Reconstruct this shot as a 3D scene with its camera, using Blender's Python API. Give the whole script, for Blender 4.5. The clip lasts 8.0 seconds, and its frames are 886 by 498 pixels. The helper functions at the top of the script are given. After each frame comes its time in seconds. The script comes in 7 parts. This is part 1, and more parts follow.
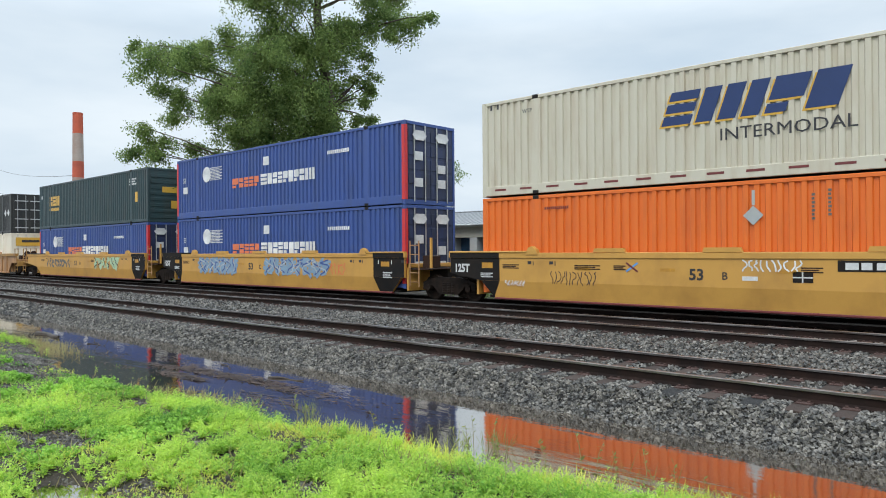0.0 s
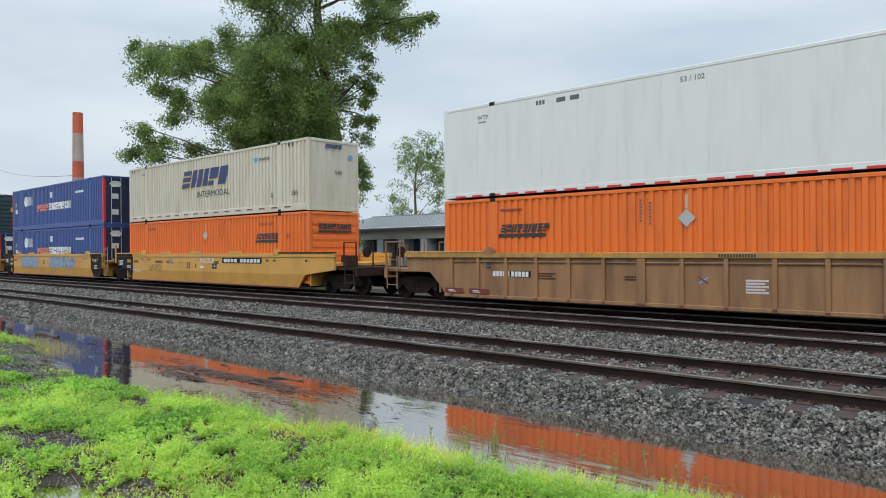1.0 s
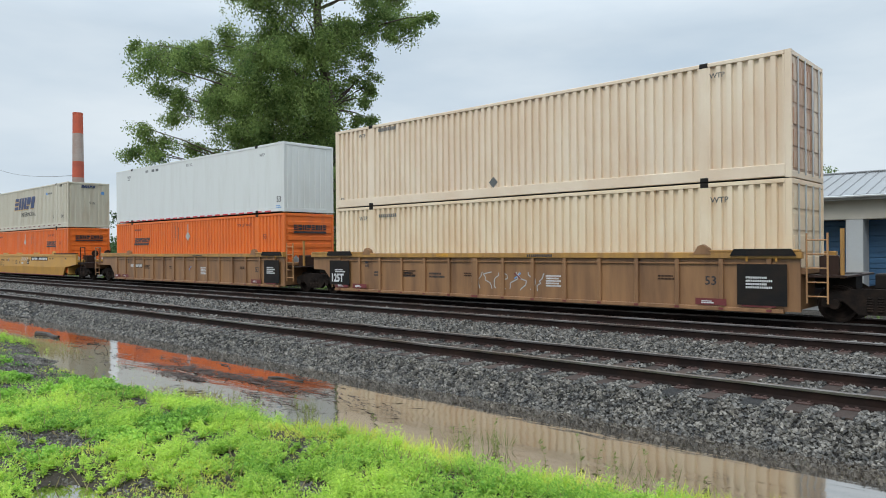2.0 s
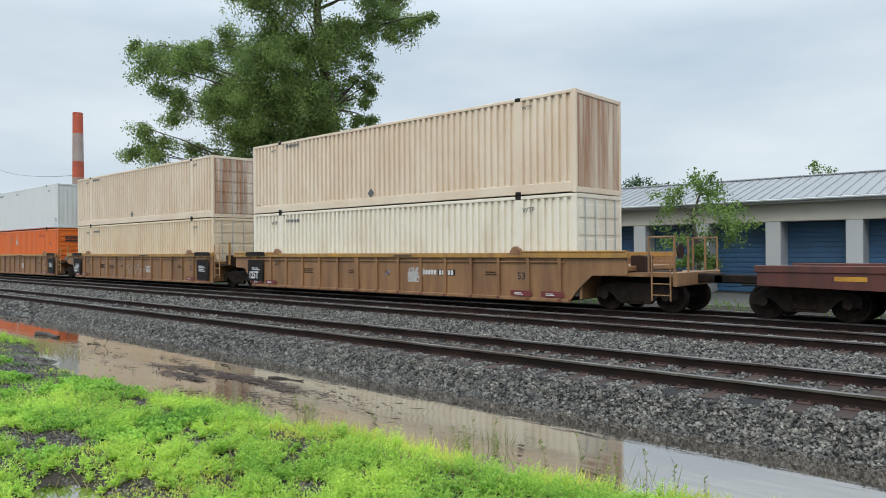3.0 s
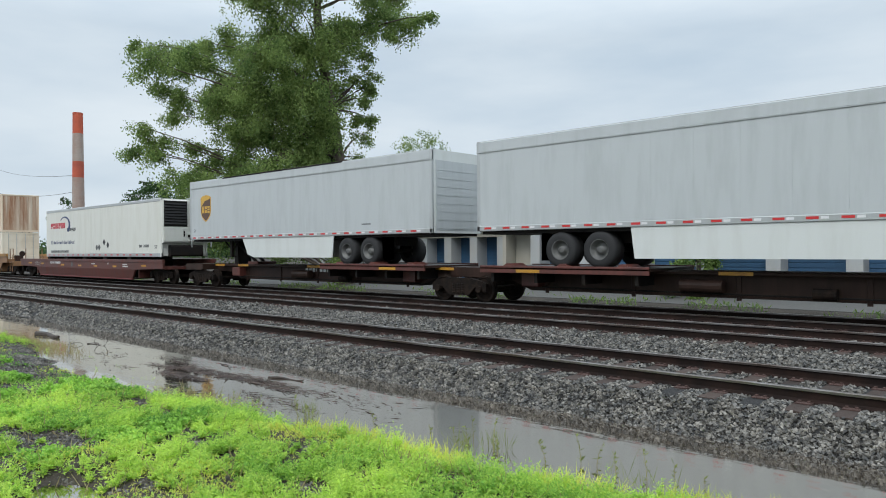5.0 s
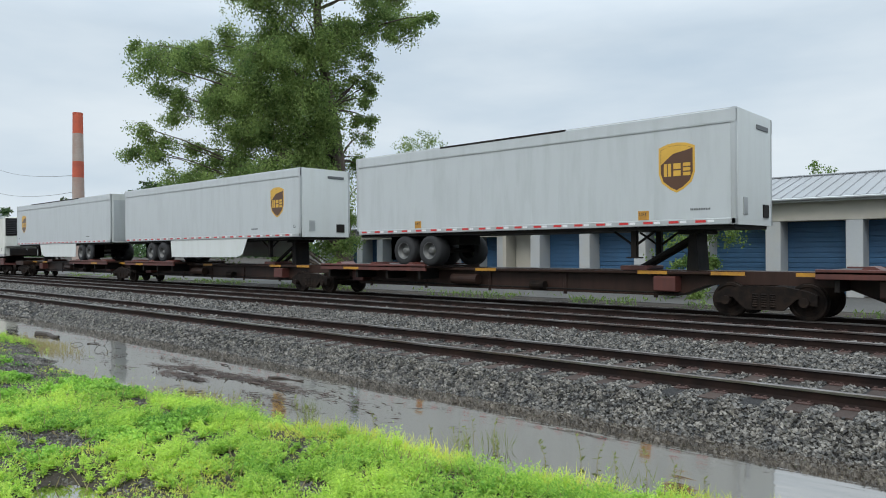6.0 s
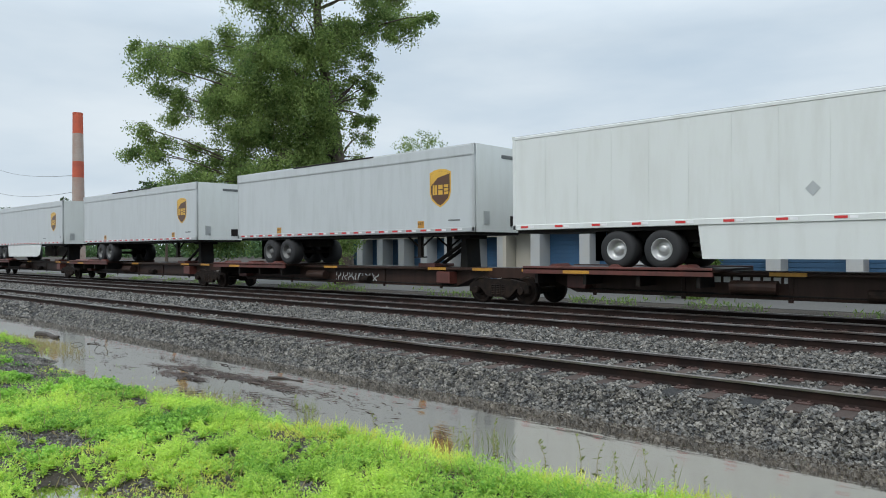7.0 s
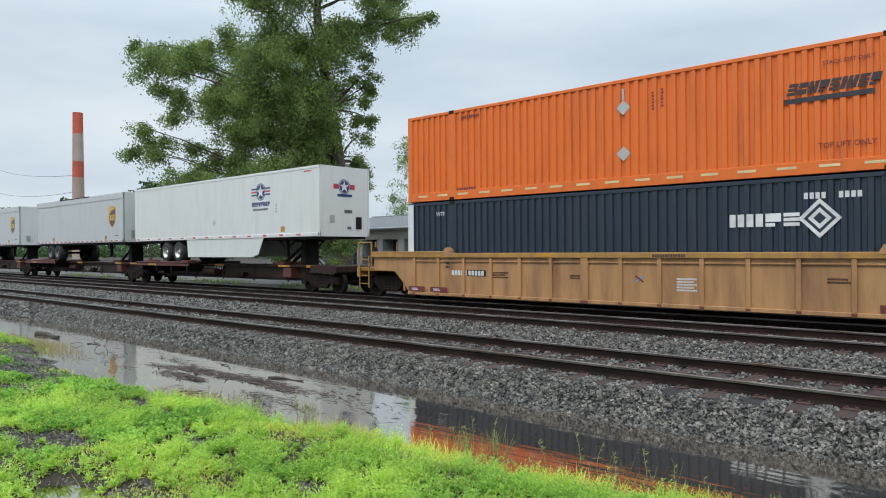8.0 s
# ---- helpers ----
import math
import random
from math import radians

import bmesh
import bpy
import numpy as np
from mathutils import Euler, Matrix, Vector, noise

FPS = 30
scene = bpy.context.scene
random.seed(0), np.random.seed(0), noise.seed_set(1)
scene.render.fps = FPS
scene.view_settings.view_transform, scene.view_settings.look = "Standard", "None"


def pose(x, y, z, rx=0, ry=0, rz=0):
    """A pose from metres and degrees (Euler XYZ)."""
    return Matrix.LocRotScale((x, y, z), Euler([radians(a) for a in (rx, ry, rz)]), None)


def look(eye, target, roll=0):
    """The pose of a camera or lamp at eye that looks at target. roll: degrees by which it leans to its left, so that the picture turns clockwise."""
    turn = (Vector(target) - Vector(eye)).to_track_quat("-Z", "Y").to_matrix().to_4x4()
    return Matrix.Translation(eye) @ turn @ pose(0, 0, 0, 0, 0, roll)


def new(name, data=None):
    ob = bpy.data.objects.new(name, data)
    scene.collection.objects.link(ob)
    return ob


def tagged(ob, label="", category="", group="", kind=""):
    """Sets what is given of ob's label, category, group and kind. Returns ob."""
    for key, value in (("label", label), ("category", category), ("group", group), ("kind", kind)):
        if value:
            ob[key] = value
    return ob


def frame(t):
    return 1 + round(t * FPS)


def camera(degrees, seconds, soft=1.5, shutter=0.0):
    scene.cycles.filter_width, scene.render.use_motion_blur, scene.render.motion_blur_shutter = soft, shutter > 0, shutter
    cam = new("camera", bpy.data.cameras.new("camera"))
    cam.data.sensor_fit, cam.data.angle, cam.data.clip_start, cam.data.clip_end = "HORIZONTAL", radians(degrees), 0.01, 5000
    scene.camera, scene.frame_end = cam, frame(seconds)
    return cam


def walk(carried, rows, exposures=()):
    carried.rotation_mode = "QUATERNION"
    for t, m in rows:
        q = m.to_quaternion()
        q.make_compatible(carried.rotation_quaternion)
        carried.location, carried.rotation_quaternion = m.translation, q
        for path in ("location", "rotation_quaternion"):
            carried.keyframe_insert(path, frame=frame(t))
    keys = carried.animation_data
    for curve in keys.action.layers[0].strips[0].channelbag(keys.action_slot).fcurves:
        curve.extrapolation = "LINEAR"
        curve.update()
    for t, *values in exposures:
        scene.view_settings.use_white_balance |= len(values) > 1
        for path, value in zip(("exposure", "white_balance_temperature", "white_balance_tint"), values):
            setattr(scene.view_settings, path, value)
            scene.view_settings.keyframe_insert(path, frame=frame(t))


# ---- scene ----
EYE = (0.0, 0.0, 1.7)
cam = camera(64.24, 8.0, soft=1.0)
_aim = (-math.sin(radians(42.383)), math.cos(radians(42.383)), 1.7 + math.tan(radians(0.037)))
HOLD = look(EYE, _aim, roll=-0.433)
walk(cam, [(0.0, HOLD), (8.0, HOLD)], exposures=[(0.0, 0.12), (0.5, -0.01), (1.5, -0.06), (8.0, -0.05)])

# ---- daylight: an overcast afternoon ----
world = bpy.data.worlds.new("overcast_sky")
scene.world = world
world.use_nodes = True


def build_world():
    nt = world.node_tree
    nt.nodes.clear()
    n, l = nt.nodes.new, nt.links.new
    out, bg = n("ShaderNodeOutputWorld"), n("ShaderNodeBackground")
    sky = n("ShaderNodeTexSky")
    sky.sky_type, sky.sun_disc = "NISHITA", False
    sky.sun_elevation, sky.sun_rotation = radians(48), radians(200)
    sky.dust_density = 4.0
    tc, sep = n("ShaderNodeTexCoord"), n("ShaderNodeSeparateXYZ")
    l(tc.outputs["Generated"], sep.inputs[0])
    # brightness grows towards the zenith, as under an even cloud cover
    lift = n("ShaderNodeMapRange")
    lift.inputs["From Min"].default_value, lift.inputs["From Max"].default_value = 0.28, 1.0
    lift.inputs["To Min"].default_value, lift.inputs["To Max"].default_value = SKY_LOW, SKY_HIGH
    l(sep.outputs["Z"], lift.inputs["Value"])
    mp = n("ShaderNodeMapping")
    mp.inputs["Scale"].default_value = (1.2, 1.2, 4.5)
    l(tc.outputs["Generated"], mp.inputs[0])
    nz = n("ShaderNodeTexNoise")
    nz.inputs["Scale"].default_value, nz.inputs["Detail"].default_value = 1.7, 5.0
    nz.inputs["Roughness"].default_value = 0.52
    l(mp.outputs[0], nz.inputs["Vector"])
    ramp = n("ShaderNodeValToRGB")
    ramp.color_ramp.elements[0].position, ramp.color_ramp.elements[0].color = 0.3, (0.585, 0.712, 0.835, 1)
    ramp.color_ramp.elements[1].position, ramp.color_ramp.elements[1].color = 0.72, (0.88, 0.965, 1.025, 1)
    l(nz.outputs["Fac"], ramp.inputs[0])
    mul = n("ShaderNodeVectorMath")
    mul.operation = "SCALE"
    l(ramp.outputs[0], mul.inputs[0])
    l(lift.outputs[0], mul.inputs["Scale"])
    thin = n("ShaderNodeVectorMath")
    thin.operation = "SCALE"
    thin.inputs["Scale"].default_value = 0.07
    l(sky.outputs[0], thin.inputs[0])
    mix = n("ShaderNodeMix")
    mix.data_type = "RGBA"
    mix.inputs["Factor"].default_value = 0.9
    l(thin.outputs[0], mix.inputs["A"])
    l(mul.outputs[0], mix.inputs["B"])
    l(mix.outputs["Result"], bg.inputs["Color"])
    bg.inputs["Strength"].default_value = 1.0
    l(bg.outputs[0], out.inputs[0])


SKY_LOW, SKY_HIGH = 1.0, 3.0
build_world()
sun = new("sun", bpy.data.lights.new("sun", "SUN"))
sun.data.energy, sun.data.angle, sun.data.color = 1.4, radians(25), (1.0, 0.97, 0.93)
sun.matrix_world = look((6, -16, 20), (0, 0, 0))


# ---- materials ----
def surf(name, col, rough=0.6, metal=0.0, var=0.2, scale=1.5, fine=30.0, bump=0.15, col2=None, amount=0.5, stretch=(1, 1, 1), edge=0.12,
         island=0.0, each=0.0, spec=0.5, ior=1.5, coat=0.0):
    """A painted, rusty or mineral surface: base colour, large stains of col2, fine grain, relief."""
    m = bpy.data.materials.new(name)
    m.use_nodes = True
    nt = m.node_tree
    n, l = nt.nodes.new, nt.links.new
    b = nt.nodes["Principled BSDF"]
    tc = n("ShaderNodeTexCoord")
    mp = n("ShaderNodeMapping")
    mp.inputs["Scale"].default_value = stretch
    l(tc.outputs["Object"], mp.inputs[0])
    big = n("ShaderNodeTexNoise")
    big.inputs["Scale"].default_value, big.inputs["Detail"].default_value = scale, 6.0
    big.inputs["Roughness"].default_value = 0.62
    l(mp.outputs[0], big.inputs["Vector"])
    small = n("ShaderNodeTexNoise")
    small.inputs["Scale"].default_value, small.inputs["Detail"].default_value = fine, 4.0
    l(tc.outputs["Object"], small.inputs["Vector"])
    ramp = n("ShaderNodeValToRGB")
    ramp.color_ramp.elements[0].position = max(0.0, amount - edge)
    ramp.color_ramp.elements[1].position = min(1.0, amount + edge)
    c2 = col2 or tuple(c * (1 - var) for c in col)
    ramp.color_ramp.elements[0].color = (*c2, 1)
    ramp.color_ramp.elements[1].color = (*col, 1)
    l(big.outputs["Fac"], ramp.inputs[0])
    shade = n("ShaderNodeMapRange")
    shade.inputs["To Min"].default_value, shade.inputs["To Max"].default_value = 1 - var, 1 + var
    l(small.outputs["Fac"], shade.inputs["Value"])
    mul = n("ShaderNodeVectorMath")
    mul.operation = "SCALE"
    l(ramp.outputs[0], mul.inputs[0])
    fac = shade.outputs[0]
    if island or each:
        geo = n("ShaderNodeNewGeometry") if island else n("ShaderNodeObjectInfo")
        rnd = n("ShaderNodeMapRange")
        k = island or each
        rnd.inputs["To Min"].default_value, rnd.inputs["To Max"].default_value = 1 - k, 1 + k
        l(geo.outputs["Random Per Island" if island else "Random"], rnd.inputs["Value"])
        mm = n("ShaderNodeMath")
        mm.operation = "MULTIPLY"
        l(fac, mm.inputs[0])
        l(rnd.outputs[0], mm.inputs[1])
        fac = mm.outputs[0]
    l(fac, mul.inputs["Scale"])
    l(mul.outputs[0], b.inputs["Base Color"])
    b.inputs["Metallic"].default_value = metal
    b.inputs["IOR"].default_value = ior
    b.inputs["Specular IOR Level"].default_value = spec
    b.inputs["Coat Weight"].default_value = coat
    rr = n("ShaderNodeMapRange")
    rr.inputs["To Min"].default_value, rr.inputs["To Max"].default_value = max(0.02, rough - 0.15), min(1, rough + 0.15)
    l(big.outputs["Fac"], rr.inputs["Value"])
    l(rr.outputs[0], b.inputs["Roughness"])
    if bump:
        bp = n("ShaderNodeBump")
        bp.inputs["Strength"].default_value, bp.inputs["Distance"].default_value = bump, 0.02
        l(small.outputs["Fac"], bp.inputs["Height"])
        l(bp.outputs[0], b.inputs["Normal"])
    return m


def paint(name, col, dirt=(0.10, 0.075, 0.055), amount=0.31, rough=0.45, **k):
    """Weathered vehicle paint with dirt in upright streaks."""
    return surf(name, col, rough=rough, var=k.pop("var", 0.06), scale=k.pop("scale", 1.3), fine=60, bump=k.pop("bump", 0.03), col2=dirt, amount=amount,
                edge=k.pop("edge", 0.2), stretch=k.pop("stretch", (2.2, 2.2, 0.35)), **k)


def leaf_mat(name, col, col2, thin=0.45):
    m = bpy.data.materials.new(name)
    m.use_nodes = True
    nt = m.node_tree
    n, l = nt.nodes.new, nt.links.new
    b, out = nt.nodes["Principled BSDF"], nt.nodes["Material Output"]
    geo = n("ShaderNodeNewGeometry")
    tc = n("ShaderNodeTexCoord")
    nz = n("ShaderNodeTexNoise")
    nz.inputs["Scale"].default_value = 0.9
    l(tc.outputs["Object"], nz.inputs["Vector"])
    mixv = n("ShaderNodeMath")
    mixv.operation = "MULTIPLY_ADD"
    mixv.inputs[1].default_value = 0.6
    l(geo.outputs["Random Per Island"], mixv.inputs[0])
    sub = n("ShaderNodeMath")
    sub.operation = "MULTIPLY_ADD"
    sub.inputs[1].default_value, sub.inputs[2].default_value = 1.6, -0.6
    l(nz.outputs["Fac"], sub.inputs[0])
    l(sub.outputs[0], mixv.inputs[2])
    ramp = n("ShaderNodeValToRGB")
    ramp.color_ramp.elements[0].color, ramp.color_ramp.elements[1].color = (*col, 1), (*col2, 1)
    l(mixv.outputs[0], ramp.inputs[0])
    l(ramp.outputs[0], b.inputs["Base Color"])
    b.inputs["Roughness"].default_value = 0.65
    b.inputs["Specular IOR Level"].default_value = 0.2
    tr = n("ShaderNodeBsdfTranslucent")
    l(ramp.outputs[0], tr.inputs["Color"])
    mx = n("ShaderNodeMixShader")
    mx.inputs[0].default_value = thin
    l(b.outputs[0], mx.inputs[1])
    l(tr.outputs[0], mx.inputs[2])
    l(mx.outputs[0], out.inputs["Surface"])
    return m


RUST = (0.11, 0.055, 0.03)
WHITE = paint("white_panel_paint", (0.61, 0.63, 0.61), (0.54, 0.55, 0.52), 0.34)
AGED = paint("yellowed_white_paint", (0.64, 0.64, 0.585), (0.55, 0.54, 0.47), 0.36)
CREAM = paint("cream_paint", (0.528, 0.496, 0.400), (0.42, 0.35, 0.25), 0.34)
TAN = paint("faded_tan_paint", (0.71, 0.60, 0.465), (0.60, 0.44, 0.30), 0.39, stretch=(0.5, 0.5, 0.3), edge=0.25)
PALE = paint("pale_cream_paint", (0.76, 0.70, 0.58), (0.58, 0.47, 0.33), 0.33, stretch=(0.6, 0.6, 0.3))
APRICOT = paint("apricot_paint", (0.72, 0.61, 0.45), (0.62, 0.44, 0.27), 0.42, stretch=(0.7, 0.7, 0.3), edge=0.25)
ORANGE = paint("orange_paint", (0.690, 0.146, 0.018), (0.45, 0.10, 0.03), 0.30)
BLUE = paint("blue_paint", (0.036, 0.076, 0.255), (0.035, 0.06, 0.16), 0.36)
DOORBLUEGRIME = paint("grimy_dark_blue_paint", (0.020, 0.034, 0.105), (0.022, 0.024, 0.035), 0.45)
GREEN = paint("dark_teal_green_paint", (0.024, 0.052, 0.058), (0.04, 0.045, 0.042), 0.34)
NAVY = paint("dark_navy_paint", (0.014, 0.026, 0.044), (0.04, 0.04, 0.045), 0.30)
BLACKBOX = paint("black_paint", (0.024, 0.026, 0.027), (0.06, 0.055, 0.05), 0.36)
GREY = paint("grey_panel_paint", (0.46, 0.485, 0.49), (0.38, 0.40, 0.40), 0.34)
SILVER = paint("aluminium_rail", (0.480, 0.496, 0.496), (0.4, 0.4, 0.38), 0.36, rough=0.35, metal=0.6)
YELLOW = paint("yellow_car_paint", (0.53, 0.285, 0.062), (0.33, 0.17, 0.045), 0.36, stretch=(0.7, 0.7, 0.5))
OCHRE = paint("dirty_ochre_car_paint", (0.43, 0.232, 0.098), (0.16, 0.08, 0.045), 0.39, scale=0.9, edge=0.2)
UMBER = paint("grimy_umber_car_paint", (0.30, 0.158, 0.070), (0.12, 0.062, 0.034), 0.43, scale=0.9, edge=0.22)
CHORD = paint("yellow_chord_paint", (0.40, 0.215, 0.05), (0.2, 0.105, 0.045), 0.42)
OXIDE = paint("red_oxide_car_paint", (0.115, 0.034, 0.026), (0.05, 0.022, 0.018), 0.42)
BROWN = paint("brown_rusty_frame", (0.048, 0.027, 0.021), (0.024, 0.016, 0.013), 0.48, spec=0.15)
BLACK = surf("black_steel", (0.012, 0.0115, 0.0115), 0.6, var=0.3, col2=(0.02, 0.015, 0.012), spec=0.15)
TRUCK = surf("grimy_cast_steel", (0.011, 0.009, 0.008), 0.75, var=0.3, spec=0.1, col2=(0.024, 0.016, 0.012), scale=4)
TREAD = surf("worn_wheel_steel", (0.22, 0.19, 0.17), 0.4, metal=0.7, var=0.2)
RUBBER = surf("tyre_rubber", (0.02, 0.02, 0.021), 0.8, var=0.2)
RIM = surf("dull_grey_wheel_rim", (0.13, 0.13, 0.125), 0.5, var=0.3, metal=0.3)
BRIGHTRIM = surf("polished_alloy_rim", (0.5, 0.5, 0.49), 0.35, var=0.2, metal=0.7)
RUSTTAN = paint("rust_streaked_tan_paint", (0.66, 0.56, 0.44), (0.30, 0.12, 0.045), 0.50, stretch=(2.5, 2.5, 0.18), edge=0.16)
REDTAPE = surf("red_reflective_tape", (0.55, 0.03, 0.03), 0.35, var=0.05, bump=0)
WHITETAPE = surf("white_reflective_tape", (0.75, 0.75, 0.75), 0.35, var=0.05, bump=0)
CREAMTAPE = surf("faded_cream_tape", (0.70, 0.56, 0.30), 0.45, var=0.2, bump=0)
YTAPE = surf("yellow_reflective_tape", (0.52, 0.26, 0.025), 0.45, var=0.25, bump=0, col2=(0.36, 0.17, 0.03), scale=3)
INK = surf("black_lettering", (0.03, 0.03, 0.035), 0.5, var=0.2, bump=0)
WINK = surf("white_lettering", (0.72, 0.73, 0.72), 0.5, var=0.15, bump=0, col2=(0.5, 0.5, 0.5))
NAVYINK = surf("navy_lettering", (0.012, 0.034, 0.125), 0.45, var=0.1, bump=0)
GOLD = surf("gold_lettering", (0.62, 0.36, 0.05), 0.4, var=0.1, bump=0)
REDINK = surf("red_lettering", (0.5, 0.03, 0.05), 0.45, var=0.1, bump=0)
ORANGEINK = surf("orange_lettering", (0.65, 0.17, 0.07), 0.5, var=0.1, bump=0)
SHIELD = surf("brown_shield", (0.09, 0.04, 0.02), 0.35, var=0.1, bump=0)
GREYINK = surf("dark_grey_lettering", (0.11, 0.115, 0.115), 0.5, var=0.2, bump=0)
MAROON = surf("maroon_lettering", (0.16, 0.03, 0.03), 0.5, var=0.2, bump=0)
BLUEINK = surf("faded_blue_spray", (0.22, 0.33, 0.44), 0.6, var=0.2, bump=0)
GREYSPRAY = surf("pale_grey_spray", (0.42, 0.45, 0.46), 0.6, var=0.2, bump=0)
GREENINK = surf("green_spray", (0.40, 0.55, 0.35), 0.6, var=0.2, bump=0)
LBLUE = surf("pale_blue_lettering", (0.12, 0.30, 0.60), 0.5, var=0.1, bump=0)
RAILSIDE = surf("rusty_rail_side", (0.027, 0.016, 0.013), 0.7, var=0.25, col2=(0.014, 0.010, 0.009), scale=2, spec=0.1)
RAILTOP = surf("polished_rail_head", (0.26, 0.245, 0.235), 0.38, metal=1.0, var=0.2, bump=0.02, col2=(0.13, 0.10, 0.085), scale=0.8)
TIE = surf("weathered_tie_wood", (0.060, 0.042, 0.035), 0.75, var=0.3, col2=(0.04, 0.03, 0.026), scale=2, fine=25, bump=0.5, stretch=(0.5, 4, 1), each=0.35, spec=0.2)
TIERED = surf("rusty_tie_plate", (0.075, 0.04, 0.033), 0.7, var=0.3)
# near-black, not stone grey: the shade in gaps between stones is in this colour
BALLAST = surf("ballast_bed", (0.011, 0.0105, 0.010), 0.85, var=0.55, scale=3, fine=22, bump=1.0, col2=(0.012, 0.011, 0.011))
STONE = surf("crushed_stone", (0.145, 0.133, 0.114), 0.45, var=0.3, scale=6, fine=60, bump=0.25, col2=(0.034, 0.033, 0.031), edge=0.15, island=0.9)
# ballast stone with the shade under the train put into its colour
DARKSTONE = surf("under_train_shade_stone", (0.036, 0.032, 0.029), 0.7, var=0.3, scale=3, fine=40, bump=0.3, col2=(0.015, 0.013, 0.012), island=0.6, spec=0.3)


# ---- building helpers ----
class Shape:
    def __init__(self):
        self.v, self.f = [], []

    def add(self, pts, faces):
        k = len(self.v)
        self.v += [tuple(p) for p in pts]
        self.f += [tuple(i + k for i in f) for f in faces]
        return self

    def box(self, x0, x1, y0, y1, z0, z1):
        p = [(x0, y0, z0), (x1, y0, z0), (x1, y1, z0), (x0, y1, z0), (x0, y0, z1), (x1, y0, z1), (x1, y1, z1), (x0, y1, z1)]
        return self.add(p, [(0, 3, 2, 1), (4, 5, 6, 7), (0, 1, 5, 4), (1, 2, 6, 5), (2, 3, 7, 6), (3, 0, 4, 7)])

    def beam(self, x0, x1, y0, y1, z0, z1, c=0.012):
        """A box with chamfered long edges (along its longest side)."""
        d = (x1 - x0, y1 - y0, z1 - z0)
        a = d.index(max(d))
        lo, hi = [(x0, x1), (y0, y1), (z0, z1)][a]
        (u0, u1), (w0, w1) = [((y0, y1), (z0, z1)), ((z0, z1), (x0, x1)), ((x0, x1), (y0, y1))][a]
        c = min(c, (u1 - u0) * 0.3, (w1 - w0) * 0.3)
        ring = [(u0 + c, w0), (u1 - c, w0), (u1, w0 + c), (u1, w1 - c), (u1 - c, w1), (u0 + c, w1), (u0, w1 - c), (u0, w0 + c)]
        put = [lambda t, u, w: (t, u, w), lambda t, u, w: (w, t, u), lambda t, u, w: (u, w, t)][a]
        pts = [put(lo, u, w) for u, w in ring] + [put(hi, u, w) for u, w in ring]
        return self.add(pts, [tuple(range(7, -1, -1)), tuple(range(8, 16))] + [(i, (i + 1) % 8, 8 + (i + 1) % 8, 8 + i) for i in range(8)])

    def prism(self, poly, y0, y1):
        """A polygon in x, z (counter-clockwise seen from -y), pulled from y0 to y1."""
        n = len(poly)
        pts = [(x, y0, z) for x, z in poly] + [(x, y1, z) for x, z in poly]
        return self.add(pts, [tuple(range(n)), tuple(range(2 * n - 1, n - 1, -1))] + [((i + 1) % n, i, n + i, n + (i + 1) % n) for i in range(n)])

    def extrude_x(self, poly, x0, x1, cap=True):
        """A polygon in y, z, pulled along x."""
        n = len(poly)
        pts = [(x0, y, z) for y, z in poly] + [(x1, y, z) for y, z in poly]
        fs = [(i, (i + 1) % n, n + (i + 1) % n, n + i) for i in range(n)]
        return self.add(pts, fs + ([tuple(range(n - 1, -1, -1)), tuple(range(n, 2 * n))] if cap else []))

    def cyl(self, a, b, r, r2=None, n=12):
        a, b = Vector(a), Vector(b)
        w = (b - a).normalized()
        u = w.orthogonal().normalized()
        v = w.cross(u)
        r2 = r if r2 is None else r2
        pts = []
        for p, q in ((a, r), (b, r2)):
            pts += [p + u * (q * math.cos(2 * math.pi * i / n)) + v * (q * math.sin(2 * math.pi * i / n)) for i in range(n)]
        return self.add(pts, [tuple(range(n - 1, -1, -1)), tuple(range(n, 2 * n))] + [(i, (i + 1) % n, n + (i + 1) % n, n + i) for i in range(n)])

    def lathe_y(self, cx, cz, prof, n=24, cap=True):
        """A profile of (y, radius) turned about an axis along y."""
        k = len(prof)
        pts = [(cx + r * math.cos(2 * math.pi * i / n), y, cz + r * math.sin(2 * math.pi * i / n)) for y, r in prof for i in range(n)]
        fs = [(j * n + i, (j + 1) * n + i, (j + 1) * n + (i + 1) % n, j * n + (i + 1) % n) for j in range(k - 1) for i in range(n)]
        if not cap:
            return self.add(pts, fs)
        return self.add(pts, fs + [tuple(range(n)), tuple(range((k - 1) * n + n - 1, (k - 1) * n - 1, -1))])

    def mesh(self, name, mat, smooth=False):
        me = bpy.data.meshes.new(name)
        me.from_pydata(self.v, [], self.f)
        if smooth:
            me.polygons.foreach_set("use_smooth", [True] * len(me.polygons))
        me.materials.append(mat)
        return me


def part(name, shape, mat, parent=None, label="", smooth=False, m=None):
    me = shape if isinstance(shape, bpy.types.Mesh) else shape.mesh(name, mat, smooth)
    ob = new(name, me)
    if parent:
        ob.parent = parent
    if m is not None:
        ob.matrix_basis = m
    return tagged(ob, label)


def thing(name, m, label, category, group="", kind=""):
    ob = new(name)
    ob.empty_display_size = 0.3
    ob.matrix_basis = m
    return tagged(ob, label, category, group, kind)


